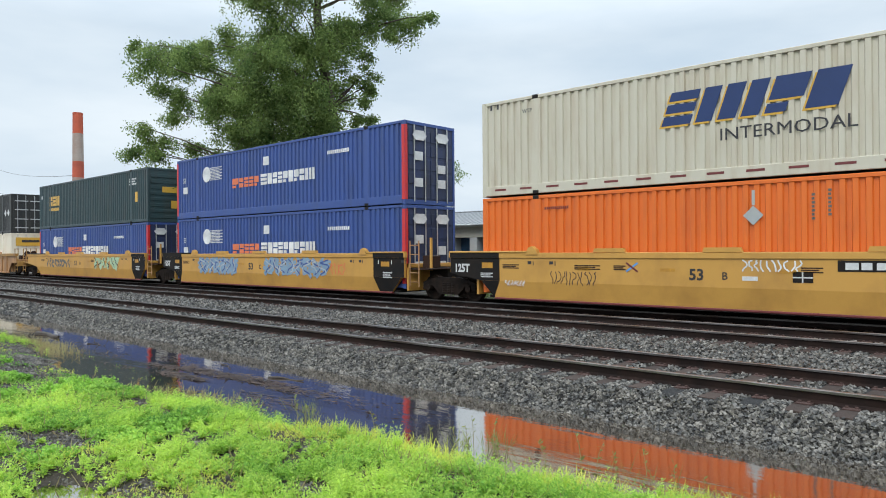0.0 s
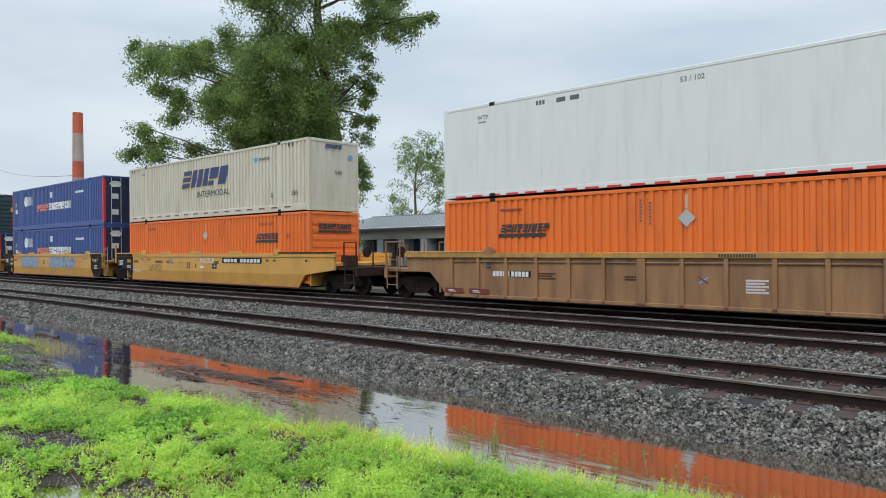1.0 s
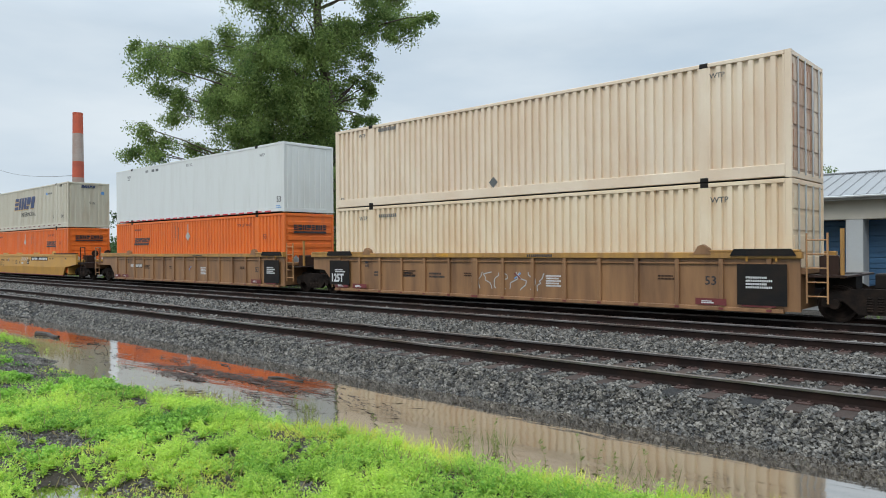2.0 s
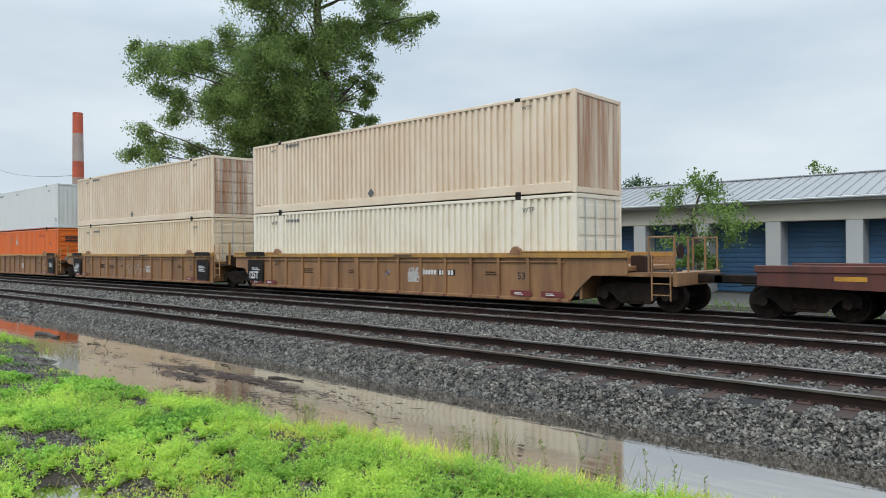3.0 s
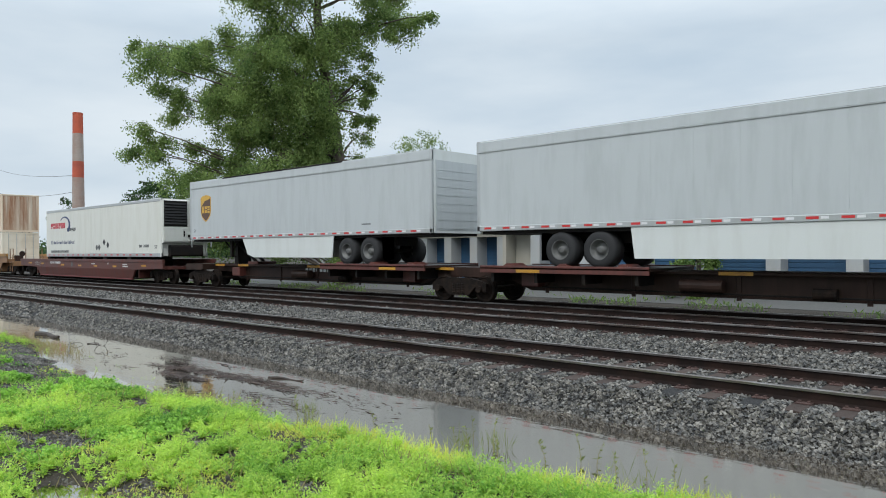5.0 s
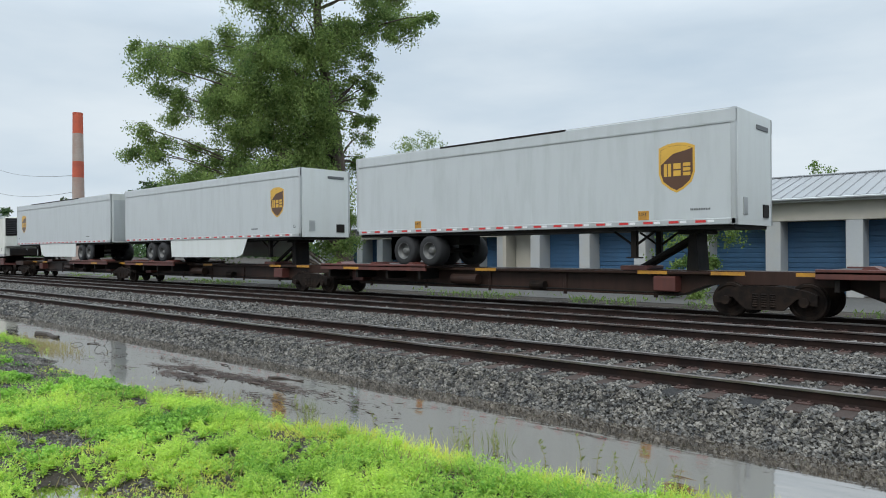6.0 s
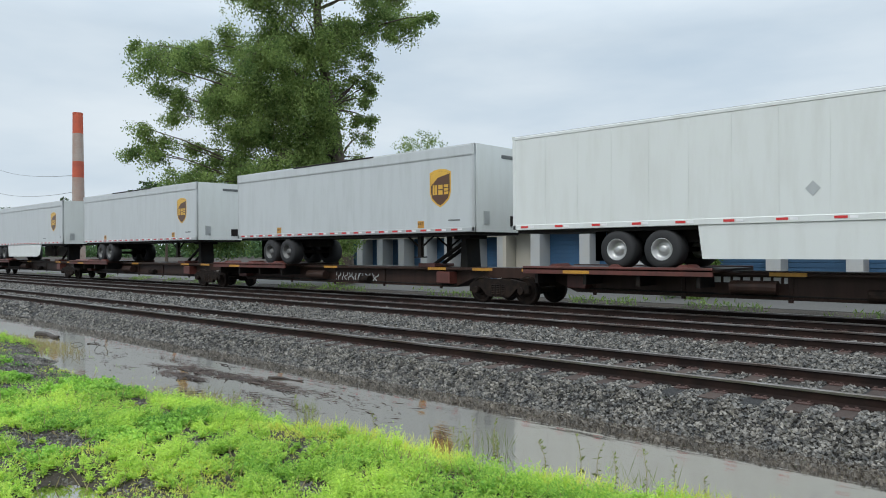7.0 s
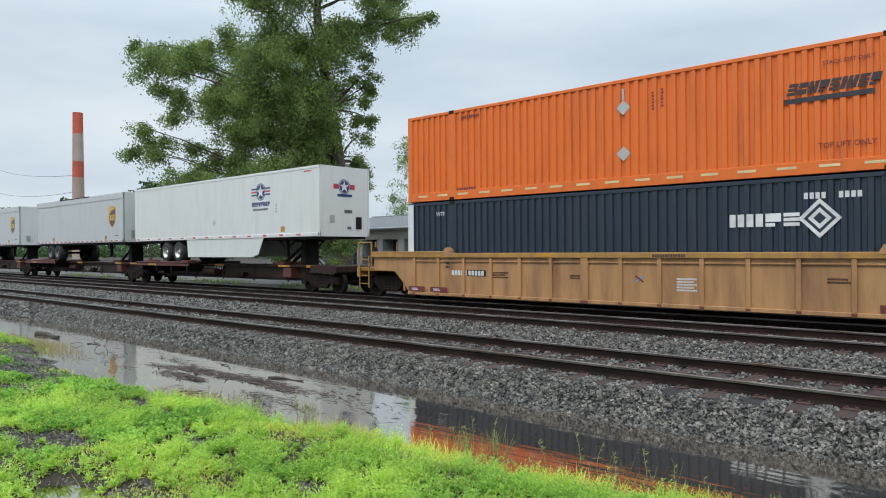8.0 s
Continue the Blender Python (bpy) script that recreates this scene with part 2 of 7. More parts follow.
def soup(name, verts, faces, mat, parent=None, label=""):
    """A mesh from numpy arrays: verts (n, 3), faces (k, 3 or 4)."""
    me = bpy.data.meshes.new(name)
    k, w = faces.shape
    me.vertices.add(len(verts))
    me.vertices.foreach_set("co", verts.astype(np.float32).ravel())
    me.loops.add(k * w)
    me.loops.foreach_set("vertex_index", faces.astype(np.int32).ravel())
    me.polygons.add(k)
    me.polygons.foreach_set("loop_start", np.arange(0, k * w, w, dtype=np.int32))
    me.update(calc_edges=True)
    me.materials.append(mat)
    ob = new(name, me)
    if parent:
        ob.parent = parent
    return tagged(ob, label)


FLAT = Matrix.Rotation(radians(90), 4, "X")


def words(body, size, mat, parent, x, y, z, name="lettering", stretch=1.0, slant=0.0, turn=None, bold=0.012):
    """Raised lettering that faces -y, its lower left corner at x, z."""
    cu = bpy.data.curves.new(name, "FONT")
    cu.body, cu.size, cu.extrude, cu.shear, cu.offset = body, size, 0.002, slant, size * bold
    cu.resolution_u = 2
    tmp = bpy.data.objects.new(name, cu)
    scene.collection.objects.link(tmp)
    me = bpy.data.meshes.new_from_object(tmp)
    bpy.data.objects.remove(tmp)
    bpy.data.curves.remove(cu)
    me.materials.clear()
    me.materials.append(mat)
    return part(name, me, mat, parent, m=Matrix.Translation((x, y, z)) @ (turn or FLAT) @ Matrix.Diagonal((stretch, 1, 1, 1)))


CELLS = [[(0, 1, 0, 0.44), (0, 1, 0.56, 1)],
         [(0, 1, 0, 0.27), (0, 1, 0.37, 0.63), (0, 1, 0.73, 1)],
         [(0, 0.42, 0, 1), (0.56, 1, 0, 1)],
         [(0, 1, 0, 1)],
         [(0, 1, 0.36, 1), (0, 0.62, 0, 0.26)]]


def marks(cells, w, h, mat, parent, x, y, z, name="painted_mark", slant=0.0, gap=0.16, t=0.003, turn=None):
    """A painted mark of plain slanted blocks, facing -y: cells are (pattern, width share)."""
    total = sum(c[1] for c in cells)
    u = w / (total + gap * (len(cells) - 1))
    px = 0.0
    ob = None
    for k, share in cells:
        cw = u * share
        for a, b, c, d in CELLS[k]:
            q = [(px + a * cw + slant * c * h, c * h), (px + b * cw + slant * c * h, c * h), (px + b * cw + slant * d * h, d * h), (px + a * cw + slant * d * h, d * h)]
            ob = part(name, Shape().prism(q, -t, 0), mat, parent, m=Matrix.Translation((x, y, z)) @ (turn or Matrix()))
        px += cw + u * gap
    return ob


def bars(parent, mat, x, y, z, w, h, n=1, name="painted_bar", turn=None):
    """Unreadable writing: thin bars of its size."""
    s = Shape()
    for i in range(n):
        z0, hh = h * i / n, h / n * (0.62 if n > 1 else 1.0)
        step = hh * 0.85
        k = int(w * (1 - 0.18 * (i % 2)) / step)
        if k < 3 or hh < 0.03:
            s.box(0, w * (1 - 0.18 * (i % 2)), -0.003, 0, z0, z0 + hh)
        else:
            for q in range(k):
                s.box(q * step, q * step + step * 0.72, -0.003, 0, z0, z0 + hh)
    return tagged(part(name, s, mat, parent, m=Matrix.Translation((x, y, z)) @ (turn or Matrix())), kind="stuff" if len(s.f) > 6 else "")


END = Matrix.Rotation(radians(90), 4, "Z")  # turns a mark that faces -y so that it faces +x

# ---- ground, water, track bed ----
def wob(x, y, s=1.0, k=0.0):
    return noise.noise(Vector((x * s, y * s, k)))


def bank_edge(x):
    """Where the weedy bank meets the water."""
    base = float(np.interp(x, [-24, -18.5, -16.0, -13.2, -10.0, -7.5, -6.0, -4.7, -3.4, -2.4, 0], [6.3, 6.2, 5.5, 5.15, 5.3, 5.35, 5.55, 5.55, 5.72, 5.98, 6.3]))
    return base + 0.14 * wob(x, 0, 0.8, 3.1) + 0.12 * wob(x, 0, 2.1, 8.0)


def ground_z(x, y):
    if y > 7.7:
        return -0.95 if y < 22.5 else -0.95 + min(1.0, (y - 22.5) / 1.5) * 0.6
    e = bank_edge(x)
    d = e - y
    up = max(0.0, min(1.0, (d + 0.4) / 1.2))
    z = -0.70 + up * up * (3 - 2 * up) * 0.28 + 0.03 * wob(x, y, 0.8) + 0.02 * wob(x, y, 2.6, 5)
    hump = math.exp(-((x + 10.8) / 3.0) ** 2 - ((y - 6.55) / 0.55) ** 2)
    z += 0.155 * hump * (1 + 0.5 * wob(x, y, 2.0, 1.0))
    dip = math.exp(-((x + 6.85) / 0.5) ** 2 - ((y - 2.42) / 0.24) ** 2) + 0.8 * math.exp(-((x + 4.25) / 0.16) ** 2 - ((y - 4.78) / 0.10) ** 2)
    return z - 0.26 * dip


def axis_steps(stops):
    out = []
    for (a, b, n) in stops:
        out += [a + (b - a) * i / n for i in range(n)]
    return out + [stops[-1][1]]


def build_ground():
    xs = axis_steps([(-1500, -200, 13), (-200, -60, 14), (-60, -24, 18), (-24, 2, 150), (2, 40, 12), (40, 600, 8)])
    ys = axis_steps([(-600, -40, 6), (-40, -2, 8), (-2, 1, 6), (1, 7.7, 60), (7.7, 22, 5), (22, 26, 5), (26, 300, 14), (300, 1800, 6)])
    v = np.array([(x, y, ground_z(x, y)) for y in ys for x in xs])
    n = len(xs)
    f = np.array([(j * n + i, j * n + i + 1, (j + 1) * n + i + 1, (j + 1) * n + i) for j in range(len(ys) - 1) for i in range(n - 1)])
    g = soup("ground", v, f, SOIL)
    g.data.polygons.foreach_set("use_smooth", [True] * len(f))
    return tagged(g, "dark wet gravelly soil and grass verge", "ground", kind="structure")


SOIL = surf("wet_gravelly_soil", (0.060, 0.050, 0.040), 0.8, var=0.6, scale=0.9, fine=35, bump=0.9, col2=(0.03, 0.025, 0.020), spec=0.2)


def water_mat():
    """Thin muddy water: a brown body under a mirror broken by faint ripples that run across the wind."""
    m = bpy.data.materials.new("muddy_puddle_water")
    m.use_nodes = True
    nt = m.node_tree
    n, l = nt.nodes.new, nt.links.new
    b = nt.nodes["Principled BSDF"]
    tc = n("ShaderNodeTexCoord")

    def wave(scale, stretch, detail):
        mp, nz = n("ShaderNodeMapping"), n("ShaderNodeTexNoise")
        mp.inputs["Rotation"].default_value = (0, 0, radians(-42))
        mp.inputs["Scale"].default_value = stretch
        l(tc.outputs["Object"], mp.inputs[0])
        l(mp.outputs[0], nz.inputs["Vector"])
        nz.inputs["Scale"].default_value, nz.inputs["Detail"].default_value = scale, detail
        return nz.outputs["Fac"]

    swell, ripple = wave(1.6, (0.5, 2.2, 1), 2.0), wave(9.0, (0.35, 2.6, 1), 3.0)
    add = n("ShaderNodeMath")
    add.operation = "MULTIPLY_ADD"
    add.inputs[1].default_value = 0.16
    l(ripple, add.inputs[0])
    l(swell, add.inputs[2])
    bp = n("ShaderNodeBump")
    bp.inputs["Strength"].default_value, bp.inputs["Distance"].default_value = 0.17, 0.02
    l(add.outputs[0], bp.inputs["Height"])
    l(bp.outputs[0], b.inputs["Normal"])
    silt = n("ShaderNodeValToRGB")
    silt.color_ramp.elements[0].position, silt.color_ramp.elements[0].color = 0.35, (0.034, 0.026, 0.019, 1)
    silt.color_ramp.elements[1].position, silt.color_ramp.elements[1].color = 0.65, (0.062, 0.047, 0.034, 1)
    l(wave(0.9, (1, 1, 1), 5.0), silt.inputs[0])
    l(silt.outputs[0], b.inputs["Base Color"])
    b.inputs["Roughness"].default_value = 0.05
    b.inputs["IOR"].default_value = 1.6
    gl, mx = n("ShaderNodeBsdfGlossy"), n("ShaderNodeMixShader")
    gl.inputs["Color"].default_value, gl.inputs["Roughness"].default_value = (0.86, 0.82, 0.77, 1), 0.05
    l(bp.outputs[0], gl.inputs["Normal"])
    mx.inputs[0].default_value = 0.60
    l(b.outputs[0], mx.inputs[1])
    l(gl.outputs[0], mx.inputs[2])
    l(mx.outputs[0], nt.nodes["Material Output"].inputs["Surface"])
    return m


WATER = water_mat()
WATER_Z = -0.52
build_ground()
tagged(part("water", Shape().box(-90, 12, -1.5, 8.5, -0.96, WATER_Z), WATER), "long muddy puddle of still brown water", "puddle", kind="structure")

TRACKS = [("near", 9.97, 0.0), ("middle", 14.17, 0.10), ("far", 18.35, 0.0)]
BED = [(7.6, -0.95), (7.9, -0.64), (8.16, -0.52), (8.32, -0.435), (8.46, -0.32), (8.58, -0.215), (8.68, -0.176), (8.84, -0.174), (9.2, -0.180), (11.2, -0.178), (11.6, -0.155), (12.4, -0.10), (12.8, -0.08), (15.5, -0.08),
       (16.0, -0.14), (16.6, -0.2), (17.0, -0.2), (19.8, -0.2), (20.6, -0.28), (22.0, -0.36), (22.8, -0.95)]


def bed_z(y):
    for (a, za), (b, zb) in zip(BED, BED[1:]):
        if a <= y <= b:
            return za + (zb - za) * (y - a) / (b - a)
    return -0.95


def build_bed():
    xs = axis_steps([(-1200, -100, 11), (-100, -26, 37), (-26, 3, 145), (3, 60, 15), (60, 400, 6)])
    ys = []
    for (a, _), (b, _) in zip(BED, BED[1:]):
        k = max(1, int((b - a) / 0.2))
        ys += [a + (b - a) * i / k for i in range(k)]
    ys.append(BED[-1][0])
    v = np.array([(x, y + max(0.0, min(1.0, (8.36 - y) / 0.25)) * (0.12 * wob(x, y, 0.7, 2) + 0.05 * wob(x, y, 2.5, 4)), bed_z(y) + 0.014 * wob(x, y, 3.0)) for y in ys for x in xs])
    n = len(xs)
    f = np.array([(j * n + i, j * n + i + 1, (j + 1) * n + i + 1, (j + 1) * n + i) for j in range(len(ys) - 1) for i in range(n - 1)])
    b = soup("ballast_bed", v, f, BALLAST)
    return tagged(b, "crushed stone ballast bed under three tracks, coloured near-black as shade between stones", "ballast", kind="structure")


build_bed()
HEAD = [(-0.036, -0.035), (0.036, -0.035), (0.036, -0.006), (0.030, 0.0), (-0.030, 0.0), (-0.036, -0.006)]
RAILBODY = [(-0.07, -0.171), (0.07, -0.171), (0.07, -0.160), (0.018, -0.142), (0.009, -0.13), (0.009, -0.05), (0.034, -0.036), (-0.034, -0.036), (-0.009, -0.05), (-0.009, -0.13),
            (-0.018, -0.142), (-0.07, -0.160)]
X0, X1 = -900.0, 200.0


def build_track(name, yc, zt, ties):
    t = thing("railway_track", Matrix.Translation((0, yc, zt)), f"railway track of rusty steel rails on worn wooden ties, {name} of three", "railway track", "parallel railway tracks", "structure")
    for side in (-0.7535, 0.7535):
        r = part("rail", Shape().extrude_x([(y + side, z) for y, z in RAILBODY], X0, X1), RAILSIDE, t)
        part("rail_head", Shape().extrude_x([(y + side, z) for y, z in HEAD], X0, X1), RAILTOP, r, "shiny worn rail head")
    me = Shape().beam(-0.115, 0.115, -1.28, 1.28, -0.36, -0.166, 0.014).mesh("tie", TIE)
    rng = random.Random(int(yc * 10))
    x = 4.0
    for i in range(ties):
        part("tie", me, TIE, t, m=pose(x + rng.uniform(-0.03, 0.03), rng.uniform(-0.06, 0.06), rng.uniform(-0.012, 0.006), 0, 0, rng.uniform(-1.2, 1.2)))
        x -= 0.50
    far = Shape()
    while x > -260:
        far.box(x - 0.115, x + 0.115, -1.3, 1.3, -0.36, -0.170)
        x -= 0.5
    tagged(part("far_ties", far, TIE, t), kind="stuff")
    plates, spikes = Shape(), Shape()
    x = 4.0
    for i in range(ties):
        for side in (-0.7535, 0.7535):
            plates.box(x - 0.09, x + 0.09, side - 0.17, side + 0.17, -0.169, -0.156)
            for a in (-0.1, 0.1):
                for b in (-0.05, 0.05):
                    spikes.box(x + b - 0.016, x + b + 0.016, side + a - 0.02, side + a + 0.02, -0.156, -0.135)
        x -= 0.5
    tagged(part("tie_plates", plates, TIERED, t, "rusty steel tie plates"), kind="stuff")
    tagged(part("spikes", spikes, TIERED, t), kind="stuff")
    return t


for (tn, ty, tz), count in zip(TRACKS, (110, 110, 60)):
    build_track(tn, ty, tz, count)

# ---- the train ----
YC = 18.35          # centre line of the train's track
TRAIN = []          # every moving thing, with its place along the train
FACE = -1.295       # near face of a box, from the centre line


def rider(name, s, z, label, category, group="", y=0.0):
    t = thing(name, Matrix.Translation((s, YC + y, z)), label, category, group)
    TRAIN.append((t, s, z, y))
    return t


def corrugated(L, x0, x1, z0, z1, side, depth=0.048, period=0.252):
    """A corrugated wall between x0 and x1 at |y| = 1.28, outwards on the given side."""
    s = Shape()
    n = max(1, round((x1 - x0) / period))
    p = (x1 - x0) / n
    prof = [(x0, 0.0)]
    for i in range(n):
        a = x0 + i * p
        prof += [(a + 0.22 * p, 0.0), (a + 0.31 * p, depth), (a + 0.69 * p, depth), (a + 0.78 * p, 0.0)]
    prof.append((x1, 0.0))
    y = [side * (1.283 - d) for _, d in prof]
    pts = [(q[0], yy, z0) for q, yy in zip(prof, y)] + [(q[0], yy, z1) for q, yy in zip(prof, y)]
    k = len(prof)
    fs = [(i, i + 1, k + i + 1, k + i) if side < 0 else (i + 1, i, k + i, k + i + 1) for i in range(k - 1)]
    s.add(pts, fs)
    return s


def container(name, s, z, mat, label, H=2.896, flat=False, end="door", rail=None, endmat=None, tape=None, base=0.17):
    """A 53-foot box: rails, posts, walls, roof, floor, castings and its right end."""
    L = 16.154
    c = rider(name, s, z, label, "container", "stacked containers")
    rail = rail or mat
    endmat = endmat or mat
    part("floor_panel", Shape().box(0.05, L - 0.05, -1.15, 1.15, 0.06, 0.14), BLACK, c)
    part("roof", Shape().box(0.05, L - 0.05, -1.26, 1.26, H - 0.07, H - 0.01), mat, c)
    for sd in (-1, 1):
        a, b = sorted((sd * 1.2955, sd * 1.20))
        part("bottom_rail", Shape().beam(0.152, L - 0.152, a, b, 0.02, base), rail, c)
        part("top_rail", Shape().beam(0.152, L - 0.152, a, b, H - 0.10, H), rail, c)
        if flat:
            k = 13
            for i in range(k):
                part("panel", Shape().box(0.14 + i * (L - 0.28) / k + 0.003, 0.14 + (i + 1) * (L - 0.28) / k - 0.003, *sorted((sd * 1.285, sd * 1.24)), 0.17, H - 0.1), mat, c)
            part("wall_backing", Shape().box(0.14, L - 0.14, *sorted((sd * 1.279, sd * 1.21)), 0.17, H - 0.1), mat, c)
        else:
            for (p, q) in ((0.14, 1.90), (2.10, L - 2.10), (L - 1.90, L - 0.14)):
                part("side_wall", corrugated(L, p, q, base, H - 0.1, sd, 0.075 if mat in (TAN, APRICOT, PALE) else 0.048), mat, c)
        for x in (0.0, L - 0.15):
            part("corner_post", Shape().beam(x, x + 0.15, a, b, 0.0, H, 0.015), rail, c)
        for x in (1.88, L - 2.12):
            part("lifting_post", Shape().beam(x, x + 0.24, *sorted((sd * 1.294, sd * 1.22)), 0.17, H - 0.1, 0.02), rail, c)
            for zz in (-0.008, H - 0.118):
                part("corner_casting", Shape().beam(x + 0.02, x + 0.22, *sorted((sd * 1.302, sd * 1.16)), zz, zz + 0.13, 0.02), BLACK, c)
    for x, face in ((0.06, -1), (L - 0.06, 1)):
        ek = end if face > 0 else "front"
        part("end_panel", Shape().box(x - 0.03, x + 0.03, -1.2, 1.2, 0.02, H - 0.02), endmat, c)
        o = x + face * 0.03
        if ek == "door":
            for k in (0, 1):
                d = Shape().box(*sorted((o - face * 0.01, o + face * 0.006)), -1.13 + k * 1.14, -0.01 + k * 1.14, 0.18, H - 0.14)
                for i in range(5):
                    zz = 0.22 + i * (H - 0.4) / 5
                    d.beam(*sorted((o, o + face * 0.025)), -1.12 + k * 1.14, -0.02 + k * 1.14, zz, zz + (H - 0.4) / 5 - 0.12, 0.02)
                part("door", d, endmat, c)
            for yy in (-0.85, -0.3, 0.3, 0.85):
                part("lock_rod", Shape().cyl((o + face * 0.05, yy, 0.1), (o + face * 0.05, yy, H - 0.1), 0.022, n=8), SILVER, c)
        elif ek == "ribs":
            for i in range(8):
                zz = 0.2 + i * (H - 0.4) / 8
                part("end_rib", Shape().beam(*sorted((o - face * 0.01, o + face * 0.03)), -1.12, 1.12, zz, zz + 0.18, 0.025), endmat, c)
        else:
            for i in range(8):
                yy = -1.12 + i * 0.285
                part("end_rib", Shape().beam(*sorted((o - face * 0.01, o + face * 0.022)), yy, yy + 0.16, 0.15, H - 0.15, 0.02), endmat, c)
        part("sill", Shape().beam(x - 0.06, x + 0.06, -1.2, 1.2, 0.0, 0.16), rail, c)
        part("header", Shape().beam(x - 0.06, x + 0.06, -1.2, 1.2, H - 0.12, H), rail, c)
    if tape:
        for i in range(tape[0]):
            x = 0.5 + i * (L - 1.2) / tape[0]
            part("reflector", Shape().box(x, x + 0.42, -1.301, -1.296, base - 0.15, base - 0.09), tape[1], c)
    return c


WHEEL = Shape().lathe_y(0, 0, [(-0.075, 0.10), (-0.075, 0.16), (-0.045, 0.19), (-0.045, 0.33), (-0.07, 0.36), (-0.07, 0.415), (0.045, 0.42), (0.05, 0.445), (0.07, 0.445), (0.07, 0.35), (0.03, 0.33), (0.03, 0.1)], 28).mesh("wheel", TRUCK, False)
SIDEFRAME = Shape().prism([(-1.15, 0.36), (-0.98, 0.36), (-0.94, 0.5), (-0.72, 0.5), (-0.42, 0.22), (0.42, 0.22), (0.72, 0.5), (0.94, 0.5), (0.98, 0.36), (1.15, 0.36), (1.15, 0.6), (0.95, 0.68),
                           (0.45, 0.78), (-0.45, 0.78), (-0.95, 0.68), (-1.15, 0.6)], -0.07, 0.07).mesh("side_frame", TRUCK)


def _coil():
    """One spring, a stack of rounded coils in a single skin."""
    n, rings = 10, []
    for i in range(13):
        r = 0.085 if i % 2 else 0.066
        rings.append([(r * math.cos(6.2832 * j / n), r * math.sin(6.2832 * j / n), 0.28 + i * 0.0275) for j in range(n)])
    faces = [(i * n + j, i * n + (j + 1) % n, (i + 1) * n + (j + 1) % n, (i + 1) * n + j) for i in range(12) for j in range(n)]
    return Shape().add([p for ring in rings for p in ring], faces).mesh("truck_spring", TRUCK)


SPRING = _coil()
AXLE = Shape().cyl((0, -0.95, 0.43), (0, 0.95, 0.43), 0.085, n=10).mesh("axle", TRUCK)
BEARING = Shape().lathe_y(0, 0.43, [(-0.09, 0.06), (-0.09, 0.11), (0.09, 0.11), (0.09, 0.06)], 14).mesh("bearing", TRUCK)


def truck(car, x):
    """A two-axle truck under a car, its middle at x of the car."""
    b = part("truck_bolster", Shape().beam(-0.2, 0.2, -1.05, 1.05, 0.48, 0.72, 0.04), TRUCK, car, m=Matrix.Translation((x, 0, 0)))
    for y in (-1.0, 1.0):
        part("side_frame", SIDEFRAME, TRUCK, b, m=Matrix.Translation((0, y, 0)))
        for q in (-0.2, 0.0, 0.2):
            part("truck_spring", SPRING, TRUCK, b, m=Matrix.Translation((q, y * 1.03, 0)))
    for a in (-0.88, 0.88):
        part("axle", AXLE, TRUCK, b, m=Matrix.Translation((a, 0, 0)))
        for y in (-1, 1):
            part("wheel", WHEEL, TRUCK, b, m=Matrix.Translation((a, y * 0.7535, 0.42)) @ (Matrix() if y < 0 else Matrix.Rotation(math.pi, 4, "Z")))
            part("bearing", BEARING, TRUCK, b, m=Matrix.Translation((a, y * 1.05, 0)))
    return b


def ladder(car, x, y, z0, z1, w, mat, rungs=4):
    s = Shape()
    for a in (x, x + w):
        s.cyl((a, y, z0), (a, y, z1), 0.022, n=8)
    for i in range(rungs):
        zz = z0 + (z1 - z0) * (i + 0.5) / rungs
        s.cyl((x, y, zz), (x + w, y, zz), 0.016, n=6)
    return part("ladder", s, mat, car)


def well_side_smooth(car, mat, sd, L, zt, zb, lift, el, er):
    """A smooth, folded side of a well: chord, web and sloping lower skirt, cut up over the trucks."""
    part("top_chord", Shape().beam(-el - 0.05, L + er + 0.05, *sorted((sd * 1.36, sd * 1.50)), zt - 0.16, zt), mat, car)
    low = zb + 0.5
    cl, cr = (lift if el > 0.5 else low), (lift if er > 0.5 else low)
    part("web", Shape().prism([(-el, cl), (0.05, low), (L - 0.05, low), (L + er, cr), (L + er, zt - 0.16), (-el, zt - 0.16)], *sorted((sd * 1.36, sd * 1.47))), mat, car)
    k = Shape()
    lo, up = sd * 1.40, sd * 1.47
    pts = [(0.05, up, low), (L - 0.05, up, low), (L - 0.55, lo, zb), (0.55, lo, zb), (0.05, sd * 1.36, low), (L - 0.05, sd * 1.36, low), (L - 0.55, sd * 1.33, zb), (0.55, sd * 1.33, zb)]
    fs = [(3, 2, 1, 0), (4, 5, 6, 7), (0, 1, 5, 4), (1, 2, 6, 5), (2, 3, 7, 6), (3, 0, 4, 7)]
    k.add(pts, fs if sd < 0 else [tuple(reversed(f)) for f in fs])
    part("skirt", k, mat, car)
    part("lower_sill", Shape().beam(0.55, L - 0.55, *sorted((sd * 1.30, sd * 1.42)), zb - 0.06, zb), MAROON, car)


